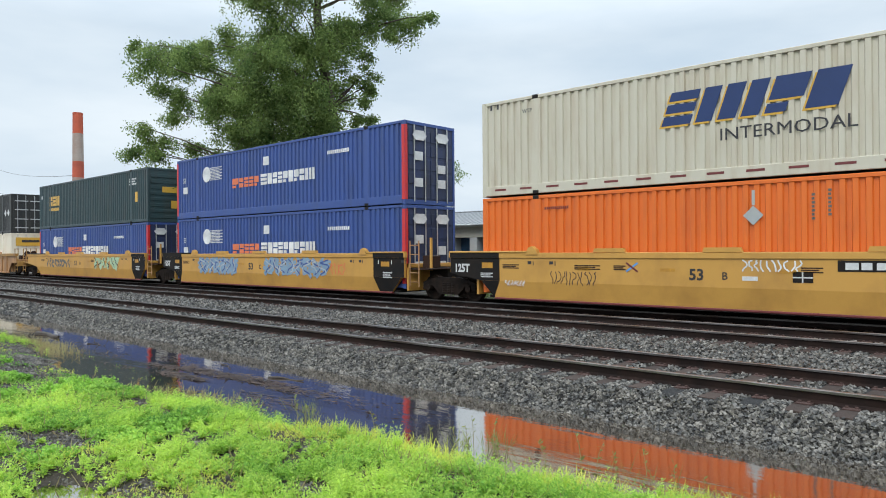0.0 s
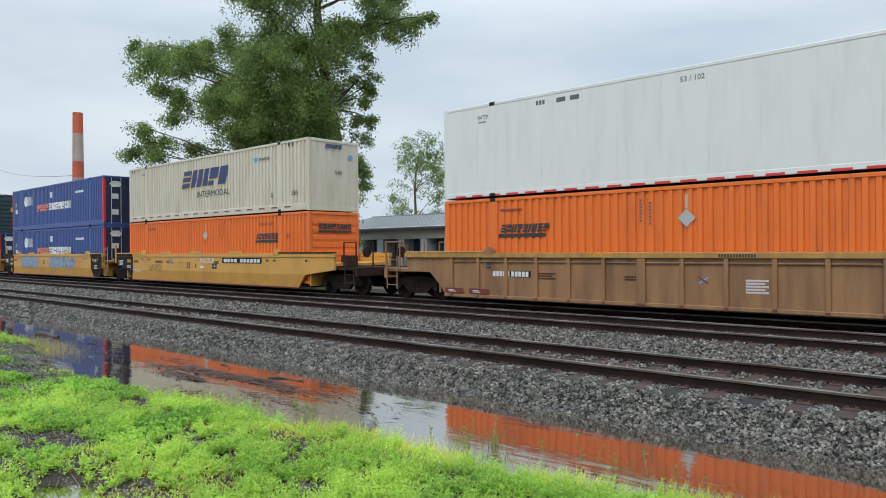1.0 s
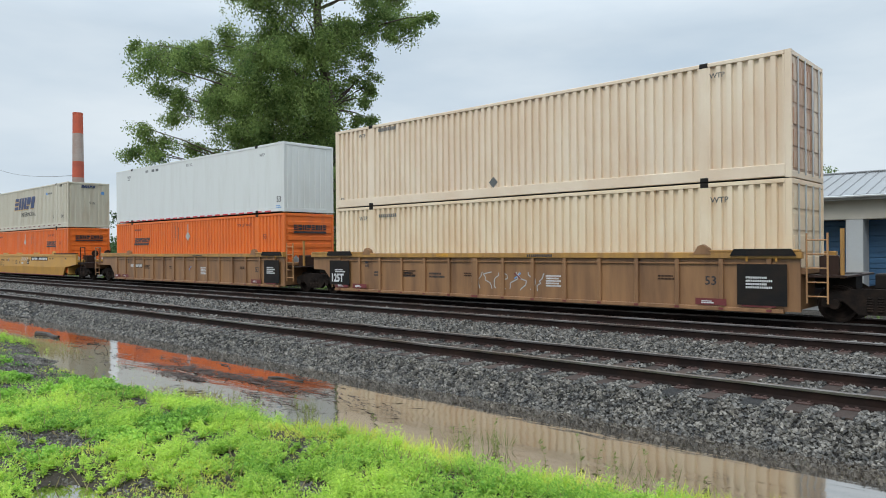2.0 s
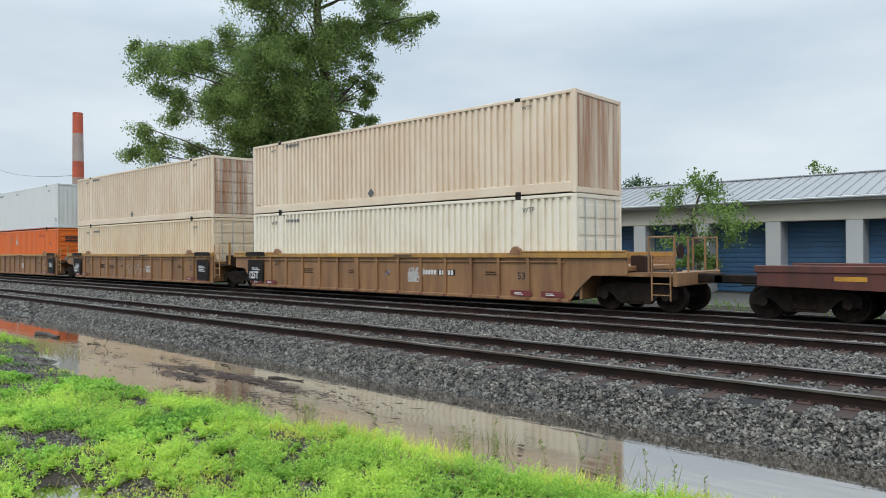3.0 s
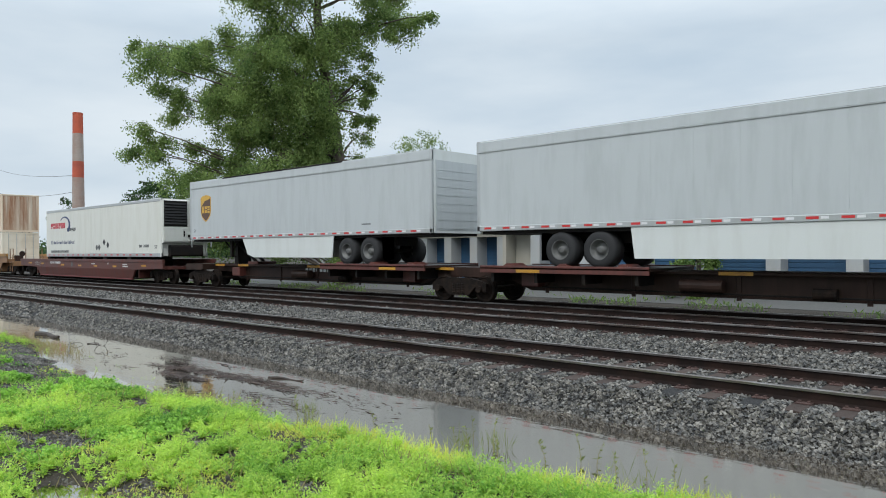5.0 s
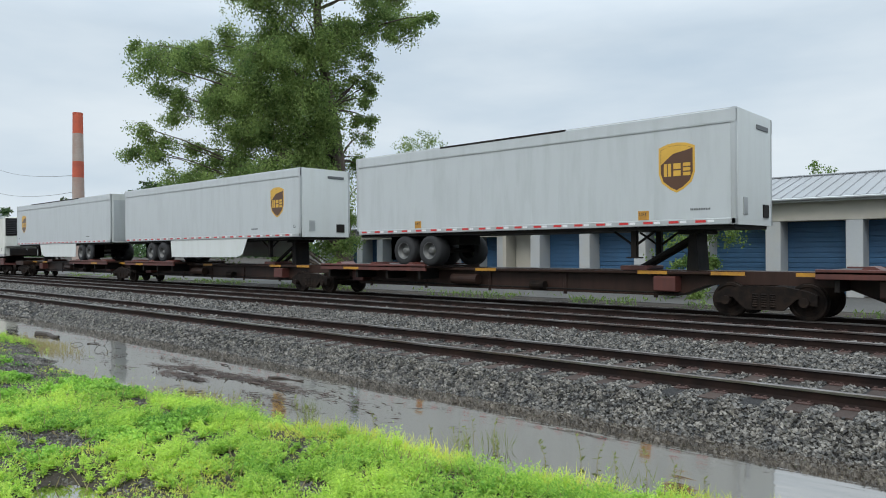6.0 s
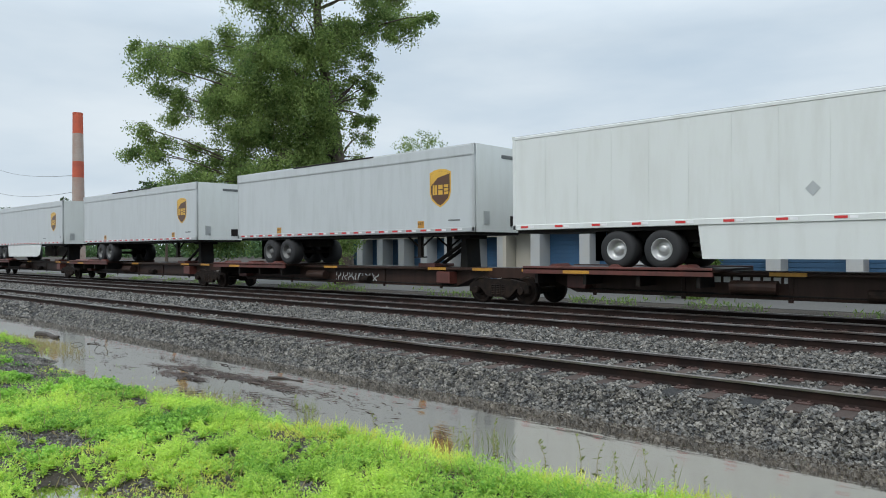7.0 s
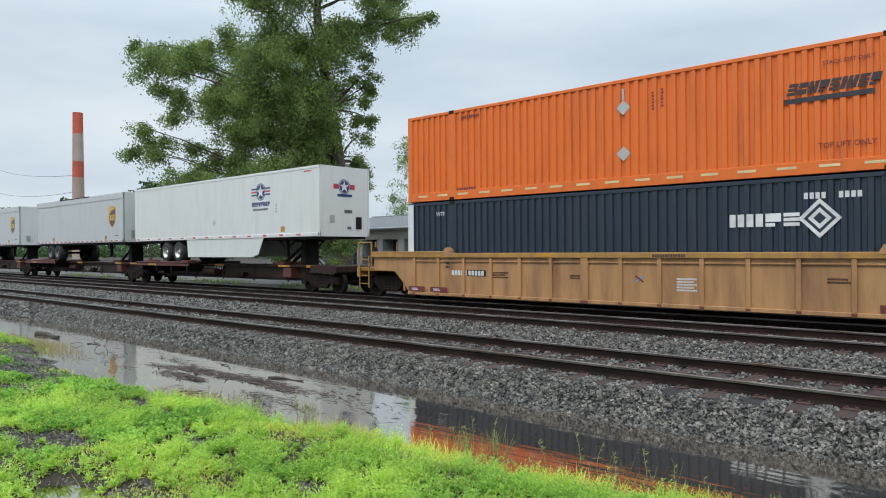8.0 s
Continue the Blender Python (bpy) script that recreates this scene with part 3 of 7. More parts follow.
def well_side_ribbed(car, web, chord, sd, L, zt, zb, lift, el, er):
    part("top_chord", Shape().beam(-el - 0.05, L + er + 0.05, *sorted((sd * 1.36, sd * 1.52)), zt - 0.15, zt), chord, car)
    cl = [(-el, lift), (-0.55, lift - 0.02), (-0.1, 0.55), (0.15, zb)] if el > 0.5 else [(-el, zb)]
    cr = [(L - 0.15, zb), (L + 0.1, 0.55), (L + 0.55, lift - 0.02), (L + er, lift)] if er > 0.8 else [(L + er, zb)]
    part("web", Shape().prism(cl + cr + [(L + er, zt - 0.15), (-el, zt - 0.15)], *sorted((sd * 1.36, sd * 1.43))), web, car)
    part("lower_sill", Shape().beam(0.15, L - 0.15, *sorted((sd * 1.34, sd * 1.50)), zb - 0.05, zb + 0.05), web, car)
    n = 14
    for i in range(n + 1):
        x = 0.45 + i * (L - 0.9) / n
        wide = 0.12 if i == 6 else 0.055
        part("side_rib", Shape().beam(x - wide, x + wide, *sorted((sd * 1.42, sd * 1.505)), zb + 0.05, zt - 0.15, 0.01), web, car)
        part("rib_foot", Shape().box(x - wide, x + wide, *sorted((sd * 1.43, sd * 1.512)), zb - 0.02, zb + 0.03), MAROON, car)
    part("pipe", Shape().cyl((0.3, sd * 1.46, zt - 0.27), (L - 0.3, sd * 1.46, zt - 0.27), 0.022, n=6), web, car)


def well_unit(s, label, kind, left_truck=None, right_truck=None, L=16.154, el=1.2, er=0.25):
    """One platform of a well car; s is where its well begins. Trucks are given by their place along the train."""
    mats = {"yellow": (YELLOW, YELLOW), "ochre": (OCHRE, CHORD), "umber": (UMBER, CHORD), "oxide": (OXIDE, OXIDE)}[kind]
    car = rider("well_car", s, 0.0, label, "rail car", "well cars")
    zt = 1.28 if kind == "oxide" else 1.585
    for sd in (-1, 1):
        if kind in ("ochre", "umber"):
            well_side_ribbed(car, mats[0], mats[1], sd, L, zt, 0.24, 0.98, el, er)
        else:
            well_side_smooth(car, mats[0], sd, L, zt, 0.24, 0.95 if kind == "yellow" else 0.82, el, er)
    part("well_floor", Shape().box(0.3, L - 0.3, -1.33, 1.33, 0.22, 0.30), BLACK, car)
    for x0, x1, f in ((-el, -0.12, -1), (L + 0.12, L + max(er, 0.3), 1)):
        part("end_deck", Shape().beam(x0, x1, -1.36, 1.36, zt - 0.5, zt - 0.36, 0.02), mats[0], car)
        part("end_bulkhead", Shape().box(*((x1 - 0.08, x1) if f < 0 else (x0, x0 + 0.08)), -1.36, 1.36, 0.3, zt - 0.36), mats[0], car)
        part("centre_sill", Shape().beam(x0 - (0.75 if f < 0 else 0), x1 + (0 if f < 0 else 0.75), -0.3, 0.3, 0.74, zt - 0.5, 0.03), BLACK, car)
    if kind != "oxide":
        for x in (1.98, L - 1.98):
            part("container_guide", Shape().prism([(x - 0.22, zt - 0.05), (x + 0.22, zt - 0.05), (x + 0.16, zt + 0.10), (x + 0.02, zt + 0.19), (x - 0.10, zt + 0.15)], -1.53, -1.38), mats[0], car)
        for x0, x1, f in ((-el, 1.85, -1), (L - 1.85, L + er, 1)):
            part("end_cap", Shape().beam(x0, x1, -1.53, -1.34, zt, zt + 0.055, 0.015), BLACK if kind == "yellow" and f * (er - 1) > 0 else mats[1], car)
    if er < 0.5:
        # walkway, ladder and stanchion over the shared truck
        ladder(car, L + 0.32, -1.40, 0.45, 2.0, 0.42, OCHRE, 5)
        part("stanchion", Shape().beam(L + 0.9, L + 0.98, -1.05, -0.97, 1.0, 2.1, 0.01), mats[1], car)
        part("walkway", Shape().beam(L + 0.25, L + 1.1, -1.3, 1.3, 1.02, 1.07, 0.01), BROWN, car)
        part("junction_box", Shape().beam(L + 0.45, L + 0.85, -0.9, -0.45, 1.07, 1.5, 0.03), BROWN, car)
    for t in (left_truck, right_truck):
        if t is not None:
            truck(car, t - s)
    return car


def end_platform(car, x, face, mat):
    """The open end of a car past its last truck: platform, ladder, rails and coupler."""
    o = x + face * 0.2
    part("platform", Shape().beam(*sorted((x - face * 1.2, x + face * 1.1)), -1.3, 1.3, 0.95, 1.05, 0.02), mat, car)
    part("end_beam", Shape().beam(*sorted((x + face * 1.0, x + face * 1.12)), -1.4, 1.4, 0.72, 1.08, 0.02), mat, car)
    part("coupler", Shape().beam(*sorted((x + face * 1.1, x + face * 1.75)), -0.14, 0.14, 0.78, 1.02, 0.03), TRUCK, car)
    for y in (-1.38, -0.55, 0.55, 1.38):
        part("hand_rail", Shape().beam(x + face * 1.04 - 0.025, x + face * 1.04 + 0.025, y - 0.025, y + 0.025, 1.05, 2.0, 0.01), mat, car)
    for y in (-1.38, 1.38):
        part("hand_rail", Shape().beam(x + face * 0.35 - 0.025, x + face * 0.35 + 0.025, y - 0.025, y + 0.025, 1.05, 2.0, 0.01), mat, car)
        part("grab_bar", Shape().beam(*sorted((x + face * 0.35, x + face * 1.04)), y - 0.02, y + 0.02, 1.955, 1.995, 0.008), mat, car)
    part("brake_wheel", Shape().cyl((x + face * 0.9, -0.75, 1.62), (x + face * 0.94, -0.75, 1.62), 0.2, n=18), BROWN, car)
    ladder(car, *((x + 0.45, -1.42) if face > 0 else (x - 0.95, -1.42)), 0.35, 1.5, 0.5, mat)
    part("brake_box", Shape().beam(x - face * 0.2 - 0.2, x - face * 0.2 + 0.2, -0.9, -0.4, 1.05, 1.5, 0.03), BROWN, car)


CAR1 = [-52.95, -33.46, -13.88]
T1 = [-54.7, -35.15, -15.54, 3.96]
CAR2 = [9.52, 29.02, 48.55]
T2 = [8.05, 27.35, 46.85, 66.34]
YL = "smooth-sided yellow well car with graffiti and grime"
OL = "ribbed ochre-brown well car, dirty and rust-stained"
k1 = [well_unit(s, YL, "yellow", T1[i] if i == 0 else None, T1[i + 1], er=1.75 if i == 2 else 0.1, el=1.75 if i == 0 else 1.2) for i, s in enumerate(CAR1)]
k2 = [well_unit(s, "ribbed umber-brown well car, very dirty and rust-stained", "umber", T2[i] if i == 0 else None, T2[i + 1], er=1.6 if i == 2 else 0.2, el=1.6 if i == 0 else 1.2) for i, s in enumerate(CAR2)]
k0 = well_unit(-75.03, OL, "ochre", None, -58.3, er=1.6)
k3 = well_unit(72.7, "smooth dark red-brown well car with yellow reflectors", "oxide", 70.49, 89.9, 15.2, el=3.1, er=3.1)
k4 = well_unit(184.8, OL, "ochre", 183.55, 202.9, el=1.6)
end_platform(k1[2], 3.96 + 13.88 + 0.2, 1, BROWN)
end_platform(k2[0], 8.05 - 9.52 - 0.2, -1, UMBER)
end_platform(k2[2], 66.34 - 48.55 + 0.2, 1, UMBER)
end_platform(k1[0], -54.7 + 52.95 - 0.2, -1, CHORD)
end_platform(k0, -58.3 + 75.03 + 0.2, 1, CHORD)
for px in (1.6, 4.6, 7.6, 10.6, 13.8):
    part('cradle', Shape().beam(px - 0.25, px + 0.25, -1.2, 1.2, 0.28, 1.425, 0.03), BLACK, k3)
part('coupler', Shape().beam(-4.6, -3.0, -0.14, 0.14, 0.78, 1.0, 0.03), TRUCK, k3)
part('coupler', Shape().beam(18.2, 19.8, -0.14, 0.14, 0.78, 1.0, 0.03), TRUCK, k3)
end_platform(k4, 183.55 - 184.8 - 0.2, -1, CHORD)

UP, LOW = 3.285, 0.365
bj1 = container("container", -75.03, UP - 0.1, BLACKBOX, "black corrugated container with white-framed doors")
bj0 = container("container", -75.03, LOW - 0.1, PALE, "cream corrugated container with yellow end panel")
csx = container("container", -52.85, UP, GREEN, "dark green corrugated container with yellow mark", end="ribs")
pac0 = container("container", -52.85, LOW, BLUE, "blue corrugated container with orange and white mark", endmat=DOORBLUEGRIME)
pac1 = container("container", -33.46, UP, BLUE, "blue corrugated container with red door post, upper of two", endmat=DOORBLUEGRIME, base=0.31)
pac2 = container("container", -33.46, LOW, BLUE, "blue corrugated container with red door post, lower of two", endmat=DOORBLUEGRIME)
swf = container("container", -13.88, UP + 0.02, CREAM, "cream corrugated container with large navy and gold mark", end="front", tape=(16, MAROON), base=0.31)
sc1 = container("container", -13.88, LOW, ORANGE, "orange corrugated container in a yellow well car", end="ribs")
wtp = container("container", 9.52, UP + 0.03, WHITE, "white smooth-panelled container over an orange one", end="front", flat=True, tape=(22, REDTAPE))
sc2 = container("container", 9.52, LOW, ORANGE, "orange corrugated container in an ochre well car", end="ribs")
ta1 = container("container", 29.02, UP, TAN, "tan weathered corrugated container with brown rust streaks", endmat=RUSTTAN, base=0.31)
ta0 = container("container", 29.02, LOW, APRICOT, "apricot faded corrugated container in an ochre well car")
tb1 = container("container", 48.55, UP, TAN, "tan rust-streaked corrugated container over a pale one", end="front", endmat=RUSTTAN, base=0.31)
tb0 = container("container", 48.55, LOW, PALE, "pale cream corrugated container under a tan one")
sc3 = container("container", 184.8, UP, ORANGE, "orange corrugated container over a dark navy one", tape=(17, CREAMTAPE), base=0.31)
umx = container("container", 184.8, LOW, NAVY, "dark navy corrugated container with white mark", endmat=WHITE)


# ---- boxes on the low cars: one refrigerated container, five trailers ----
def trailer(s, L, mat, label, tail, skirt=True, rimmat=None, z0=2.25, H=2.80, axles=None, railz=True, panels=14, tape=0.72):
    """A road trailer on its hitch; tail is -1 when its wheels are at the left end."""
    t = rider("trailer", s, 0.0, label, "trailer", "road trailers on flat cars")
    zt = z0 + H
    gap = 0.001 if mat is GREY else 0.003
    for sd in (-1, 1):
        for i in range(panels):
            a, b = 0.12 + i * (L - 0.24) / panels, 0.12 + (i + 1) * (L - 0.24) / panels
            part("panel", Shape().box(a + gap, b - gap, *sorted((sd * 1.285, sd * 1.25)), z0 + 0.16, zt - (0.34 if railz else 0.1)), mat, t)
    part("body_core", Shape().box(0.06, L - 0.06, -1.277, 1.277, z0 + 0.1, zt - 0.05), mat, t)
    part("roof", Shape().box(0.03, L - 0.03, -1.27, 1.27, zt - 0.03, zt), SILVER, t)
    for sd in (-1, 1):
        part("bottom_rail", Shape().beam(0.0, L, *sorted((sd * 1.23, sd * 1.30)), z0, z0 + 0.16, 0.015), SILVER if mat is GREY else WHITE, t)
        part("top_rail", Shape().beam(0.0, L, *sorted((sd * 1.24, sd * 1.298)), zt - (0.34 if railz else 0.12), zt - 0.02, 0.015), mat, t)
        if railz:
            part("trim_strip", Shape().beam(0.0, L, *sorted((sd * 1.29, sd * 1.306)), zt - 0.36, zt - 0.335, 0.004), SILVER, t)
        for x in (0.0, L - 0.13):
            part("corner_post", Shape().beam(x, x + 0.13, *sorted((sd * 1.20, sd * 1.30)), z0, zt, 0.02), SILVER if mat is GREY else WHITE, t)
    part("floor_frame", Shape().box(0.1, L - 0.1, -1.15, 1.15, z0 - 0.09, z0 + 0.02), BLACK, t)
    for x, f in ((0.0, -1), (L, 1)):
        part("end_wall", Shape().beam(*sorted((x, x - f * 0.08)), -1.2, 1.2, z0, zt, 0.02), WHITE if f > 0 else mat, t)
    if tape:
        n = round(L / tape)
        for i in range(n):
            x = 0.3 + i * (L - 0.6) / n
            part("reflector", Shape().box(x, x + 0.26, -1.306, -1.3, z0 + 0.06, z0 + 0.12), REDTAPE, t)
            part("reflector", Shape().box(x + 0.30, x + 0.46, -1.305, -1.3, z0 + 0.06, z0 + 0.12), WHITETAPE, t)
    tx = axles or ((2.43, 3.65) if tail < 0 else (L - 4.45, L - 3.2))
    sl = part("axle_slider", Shape().box(tx[0] - 0.7, tx[1] + 0.7, -0.55, 0.55, z0 - 0.4, z0 - 0.09), BLACK, t)
    for x in tx:
        for sd in (-1, 1):
            ty = part("tyre", TYRE, RUBBER, t, m=Matrix.Translation((x, sd * 1.0, 1.66)) @ (Matrix() if sd < 0 else Matrix.Rotation(math.pi, 4, "Z")))
            part("rim", RIMMESH if rimmat is None else rimmat, RIM, ty, "polished alloy rim" if rimmat else "")
        part("axle", Shape().cyl((x, -1.0, 1.66), (x, 1.0, 1.66), 0.07, n=8), BLACK, t)
        part("mud_flap", Shape().box(*((tx[0] - 0.68, tx[0] - 0.66) if tail < 0 else (tx[1] + 0.66, tx[1] + 0.68)), -1.2, -0.65, 1.35, z0 - 0.1), RUBBER, t)
    gx = L - 2.9 if tail < 0 else 2.9
    for y in (-0.75, 0.75):
        g = Shape().beam(gx - 0.08, gx + 0.08, y - 0.08, y + 0.08, 1.45, z0 - 0.05)
        g.cyl((gx - 0.6, y, z0 - 0.1), (gx, y, 1.75), 0.035, n=6).cyl((gx + 0.6, y, z0 - 0.1), (gx, y, 1.75), 0.035, n=6)
        g.box(gx - 0.18, gx + 0.18, y - 0.14, y + 0.14, 1.42, 1.46)
        part("landing_leg", g, BLACK, t)
    if skirt:
        a, b = (tx[1] + 0.95, L - 3.9) if tail < 0 else (4.6, tx[0] - 0.75)
        poly = [(a + 0.1, 1.42), (b - 0.9, 1.42), (b - 0.4, 1.55), (b, z0), (a, z0)] if tail < 0 else [(a + 0.4, 1.55), (a + 0.9, 1.42), (b - 0.1, 1.42), (b, z0), (a, z0)]
        for sd in (-1, 1):
            part("side_skirt", Shape().prism(poly, *sorted((sd * 1.24, sd * 1.27))), WHITE, t)
    return t


TYRE = Shape().lathe_y(0, 0, [(-0.27, 0.29), (-0.28, 0.36), (-0.26, 0.46), (-0.22, 0.505), (0.22, 0.505), (0.26, 0.46), (0.28, 0.36), (0.27, 0.29)], 30, cap=False).mesh("tyre", RUBBER, True)
RIMMESH = Shape().lathe_y(0, 0, [(-0.262, 0.285), (-0.275, 0.29), (-0.25, 0.265), (-0.12, 0.235), (-0.10, 0.12), (-0.20, 0.11), (-0.21, 0.05), (-0.21, 0.003)], 24, cap=False).mesh("rim", RIM, True)

ALLOY = RIMMESH.copy()
ALLOY.materials.clear()
ALLOY.materials.append(BRIGHTRIM)

GL = "grey parcel trailer with brown shield on a rusty flat car"
up1 = trailer(93.52, 16.154, GREY, "grey parcel trailer with side skirt and brown shield", 1, True)
up2 = trailer(111.6, 16.154, GREY, "grey parcel trailer, skirted, with shield near its front", -1, True, axles=(3.03, 4.28))
up3 = trailer(131.2, 13.72, GREY, GL, -1, False)
up4 = trailer(148.55, 13.72, GREY, GL, -1, False)
usa = trailer(163.75, 16.154, WHITE, "white trailer with blue star roundel and side skirt", -1, True, rimmat=ALLOY, axles=(3.43, 4.7), railz=False, panels=15, tape=1.22)

# refrigerated box with its cooling unit on the right end
rad = rider("refrigerated_container", 74.12, 1.42, "white smooth refrigerated container with cooling unit", "container")


def build_reefer(c, L, H=3.05):
    for sd in (-1, 1):
        for i in range(11):
            part("panel", Shape().box(0.12 + i * (L - 0.24) / 11 + 0.005, 0.12 + (i + 1) * (L - 0.24) / 11 - 0.005, *sorted((sd * 1.288, sd * 1.25)), 0.2, H - 0.18), AGED, c)
    part("body_core", Shape().box(0.05, L - 0.05, -1.279, 1.279, 0.05, H - 0.02), AGED, c)
    for sd in (-1, 1):
        part("top_rail", Shape().beam(0, L, *sorted((sd * 1.2, sd * 1.296)), H - 0.18, H, 0.03), SILVER, c)
        part("bottom_rail", Shape().beam(0, L, *sorted((sd * 1.2, sd * 1.296)), 0.0, 0.2, 0.02), SILVER, c)
        for x in (0.0, L - 0.14):
            part("corner_post", Shape().beam(x, x + 0.14, *sorted((sd * 1.18, sd * 1.3)), 0, H, 0.03), AGED, c)
    for i in range(19):
        x = 0.4 + i * (L - 0.9) / 19
        part("reflector", Shape().box(x, x + 0.28, -1.302, -1.297, 0.08, 0.14), REDTAPE, c)
    u = part("cooling_unit", Shape().beam(L, L + 0.2, -1.27, 1.27, 0.72, H - 0.08, 0.05), AGED, c, "white cooling unit with black grille")
    f = L + 0.2
    part("grille", Shape().box(f, f + 0.02, -1.24, 0.02, 1.58, H - 0.14), BLACK, u)
    for i in range(8):
        z = 1.68 + i * 0.145
        part("grille_slat", Shape().prism([(f + 0.02, z), (f + 0.075, z + 0.02), (f + 0.06, z + 0.10), (f + 0.02, z + 0.085)], -1.22, 0.0), RUBBER, u)
    for y0, y1, z0, z1 in ((-1.22, 0.02, 0.8, 1.52), (0.08, 1.2, 0.8, 1.35), (0.08, 1.2, 1.4, H - 0.2)):
        part("access_door", Shape().beam(f, f + 0.03, y0, y1, z0, z1, 0.015), AGED, u)
    part("status_light", Shape().box(f + 0.03, f + 0.05, 0.05, 0.3, 1.02, 1.16), BLACK, u)
    part("latch", Shape().box(f + 0.03, f + 0.06, -0.2, -0.14, 1.05, 1.35), BLACK, u)
    for y in (0.1, 1.2):
        part("guard_rail", Shape().beam(L + 0.5, L + 0.56, y - 0.03, y + 0.03, 0.5, H + 0.03, 0.01), SILVER, c)
        part("guard_rail", Shape().beam(L, L + 0.56, y - 0.03, y + 0.03, H - 0.03, H + 0.03, 0.01), SILVER, c)
    part("guard_rail", Shape().beam(L + 0.5, L + 0.56, 0.13, 1.17, H - 0.03, H + 0.03, 0.01), SILVER, c)
    part("fuel_tank", Shape().beam(L - 0.1, L + 0.24, -0.9, 0.9, 0.02, 0.62, 0.08), BLACK, c)


build_reefer(rad, 16.4)


# the spine car's platforms
SP = [94.11, 110.6, 128.0, 145.45, 163.0, 179.55]


def spine_unit(a, b, tail, first=False, last=False):
    car = rider("spine_car", a, 0.0, "rusty brown skeleton flat car with yellow reflectors", "rail car", "spine cars")
    L = b - a
    part("spine_beam", Shape().prism([(0.0, 0.78), (1.6, 0.74), (2.4, 0.42), (L - 2.4, 0.42), (L - 1.6, 0.74), (L, 0.78), (L, 1.10), (0, 1.10)], -0.38, 0.38), BROWN, car)
    part("side_flange", Shape().beam(0.9, L - 0.9, -0.62, -0.38, 1.0, 1.08, 0.02), BROWN, car)
    wx = (1.2, 6.8) if tail < 0 else (L - 6.8, L - 1.2)
    pl = part("wheel_platform", Shape().beam(wx[0], wx[1], -1.42, 1.42, 1.08, 1.16, 0.02), BROWN, car)
    for y in (-1.42, 1.36):
        part("edge_rail", Shape().beam(wx[0], wx[1], y, y + 0.06, 0.98, 1.2, 0.01), OXIDE, pl)
    for i in range(4):
        x = wx[0] + 0.4 + i * (wx[1] - wx[0] - 0.8) / 3
        part("bracket", Shape().prism([(x - 0.05, 1.08), (x + 0.05, 1.08), (x + 0.05, 0.7), (x - 0.05, 0.7)][::-1], -1.3, 1.3), BLACK, pl)
    hx = L - 2.0 if tail < 0 else 2.0
    d = 1 if tail < 0 else -1
    h = Shape().prism([(hx - 0.16, 1.1), (hx + 0.16, 1.1), (hx + 0.10, 2.05), (hx - 0.10, 2.05)], -0.35, 0.35)
    h.beam(hx - 0.35, hx + 0.35, -0.45, 0.45, 2.05, 2.16, 0.02)
    part("hitch_stand", h, BLACK, car)
    part("hitch_strut", Shape().cyl((hx - d * 1.6, -0.2, 1.12), (hx, -0.2, 2.0), 0.07, n=8).cyl((hx - d * 1.6, 0.2, 1.12), (hx, 0.2, 2.0), 0.07, n=8), BLACK, car)
    part("hitch_foot", Shape().beam(hx - d * 1.6 - 0.4, hx - d * 1.6 + 0.4, -0.5, 0.5, 1.10, 1.22, 0.03), OXIDE, car)
    for x in (1.0, 3.0, L / 2, L - 3.0, L - 1.0):
        wide = wx[0] < x < wx[1]
        part("reflector", Shape().box(x - 0.42, x + 0.42, *((-1.428, -1.421) if wide else (-0.628, -0.621)), 1.0, 1.09), YTAPE, car)
    for i in range(5):
        x = 3.0 + i * (L - 6.0) / 4
        part("cross_rib", Shape().beam(x - 0.06, x + 0.06, -0.42, -0.38, 0.36, 1.0, 0.01), BROWN, car)
    part("air_reservoir", Shape().cyl((L * 0.42, -0.62, 0.72), (L * 0.42 + 1.1, -0.62, 0.72), 0.17, n=14), BROWN, car)
    part("brake_rod", Shape().cyl((2.2, -0.5, 0.55), (L - 2.2, -0.5, 0.5), 0.025, n=6), BLACK, car)
    part("brake_cylinder", Shape().cyl((L * 0.6, -0.55, 0.6), (L * 0.6 + 0.5, -0.55, 0.6), 0.14, n=12), TRUCK, car)
    for x in (2.6, L - 2.6):
        part("jacking_pad", Shape().beam(x - 0.3, x + 0.3, -0.75, -0.38, 0.55, 0.95, 0.03), OXIDE, car)
    for i in range(3):
        x = wx[0] + 0.8 + i * 1.9
        part("chock", Shape().prism([(x, 1.16), (x + 0.5, 1.16), (x + 0.32, 1.27), (x + 0.18, 1.27)], -1.36, -0.7), OXIDE, pl)
    if first:
        truck(car, 0.0)
    truck(car, L)
    for x in ((-1.2, 0.4), ) if first else ((L - 0.4, L + 1.2), ) if last else ():
        part("end_sill", Shape().beam(x[0], x[1], -1.2, 1.2, 0.82, 1.1, 0.03), BROWN, car)
        part("coupler", Shape().beam(*((x[0] - 0.7, x[0]) if first else (x[1], x[1] + 0.7)), -0.14, 0.14, 0.78, 1.02, 0.03), TRUCK, car)
    return car


TAILS = [1, -1, -1, -1, -1]
sp = [spine_unit(SP[i], SP[i + 1], TAILS[i], i == 0, i == 4) for i in range(5)]

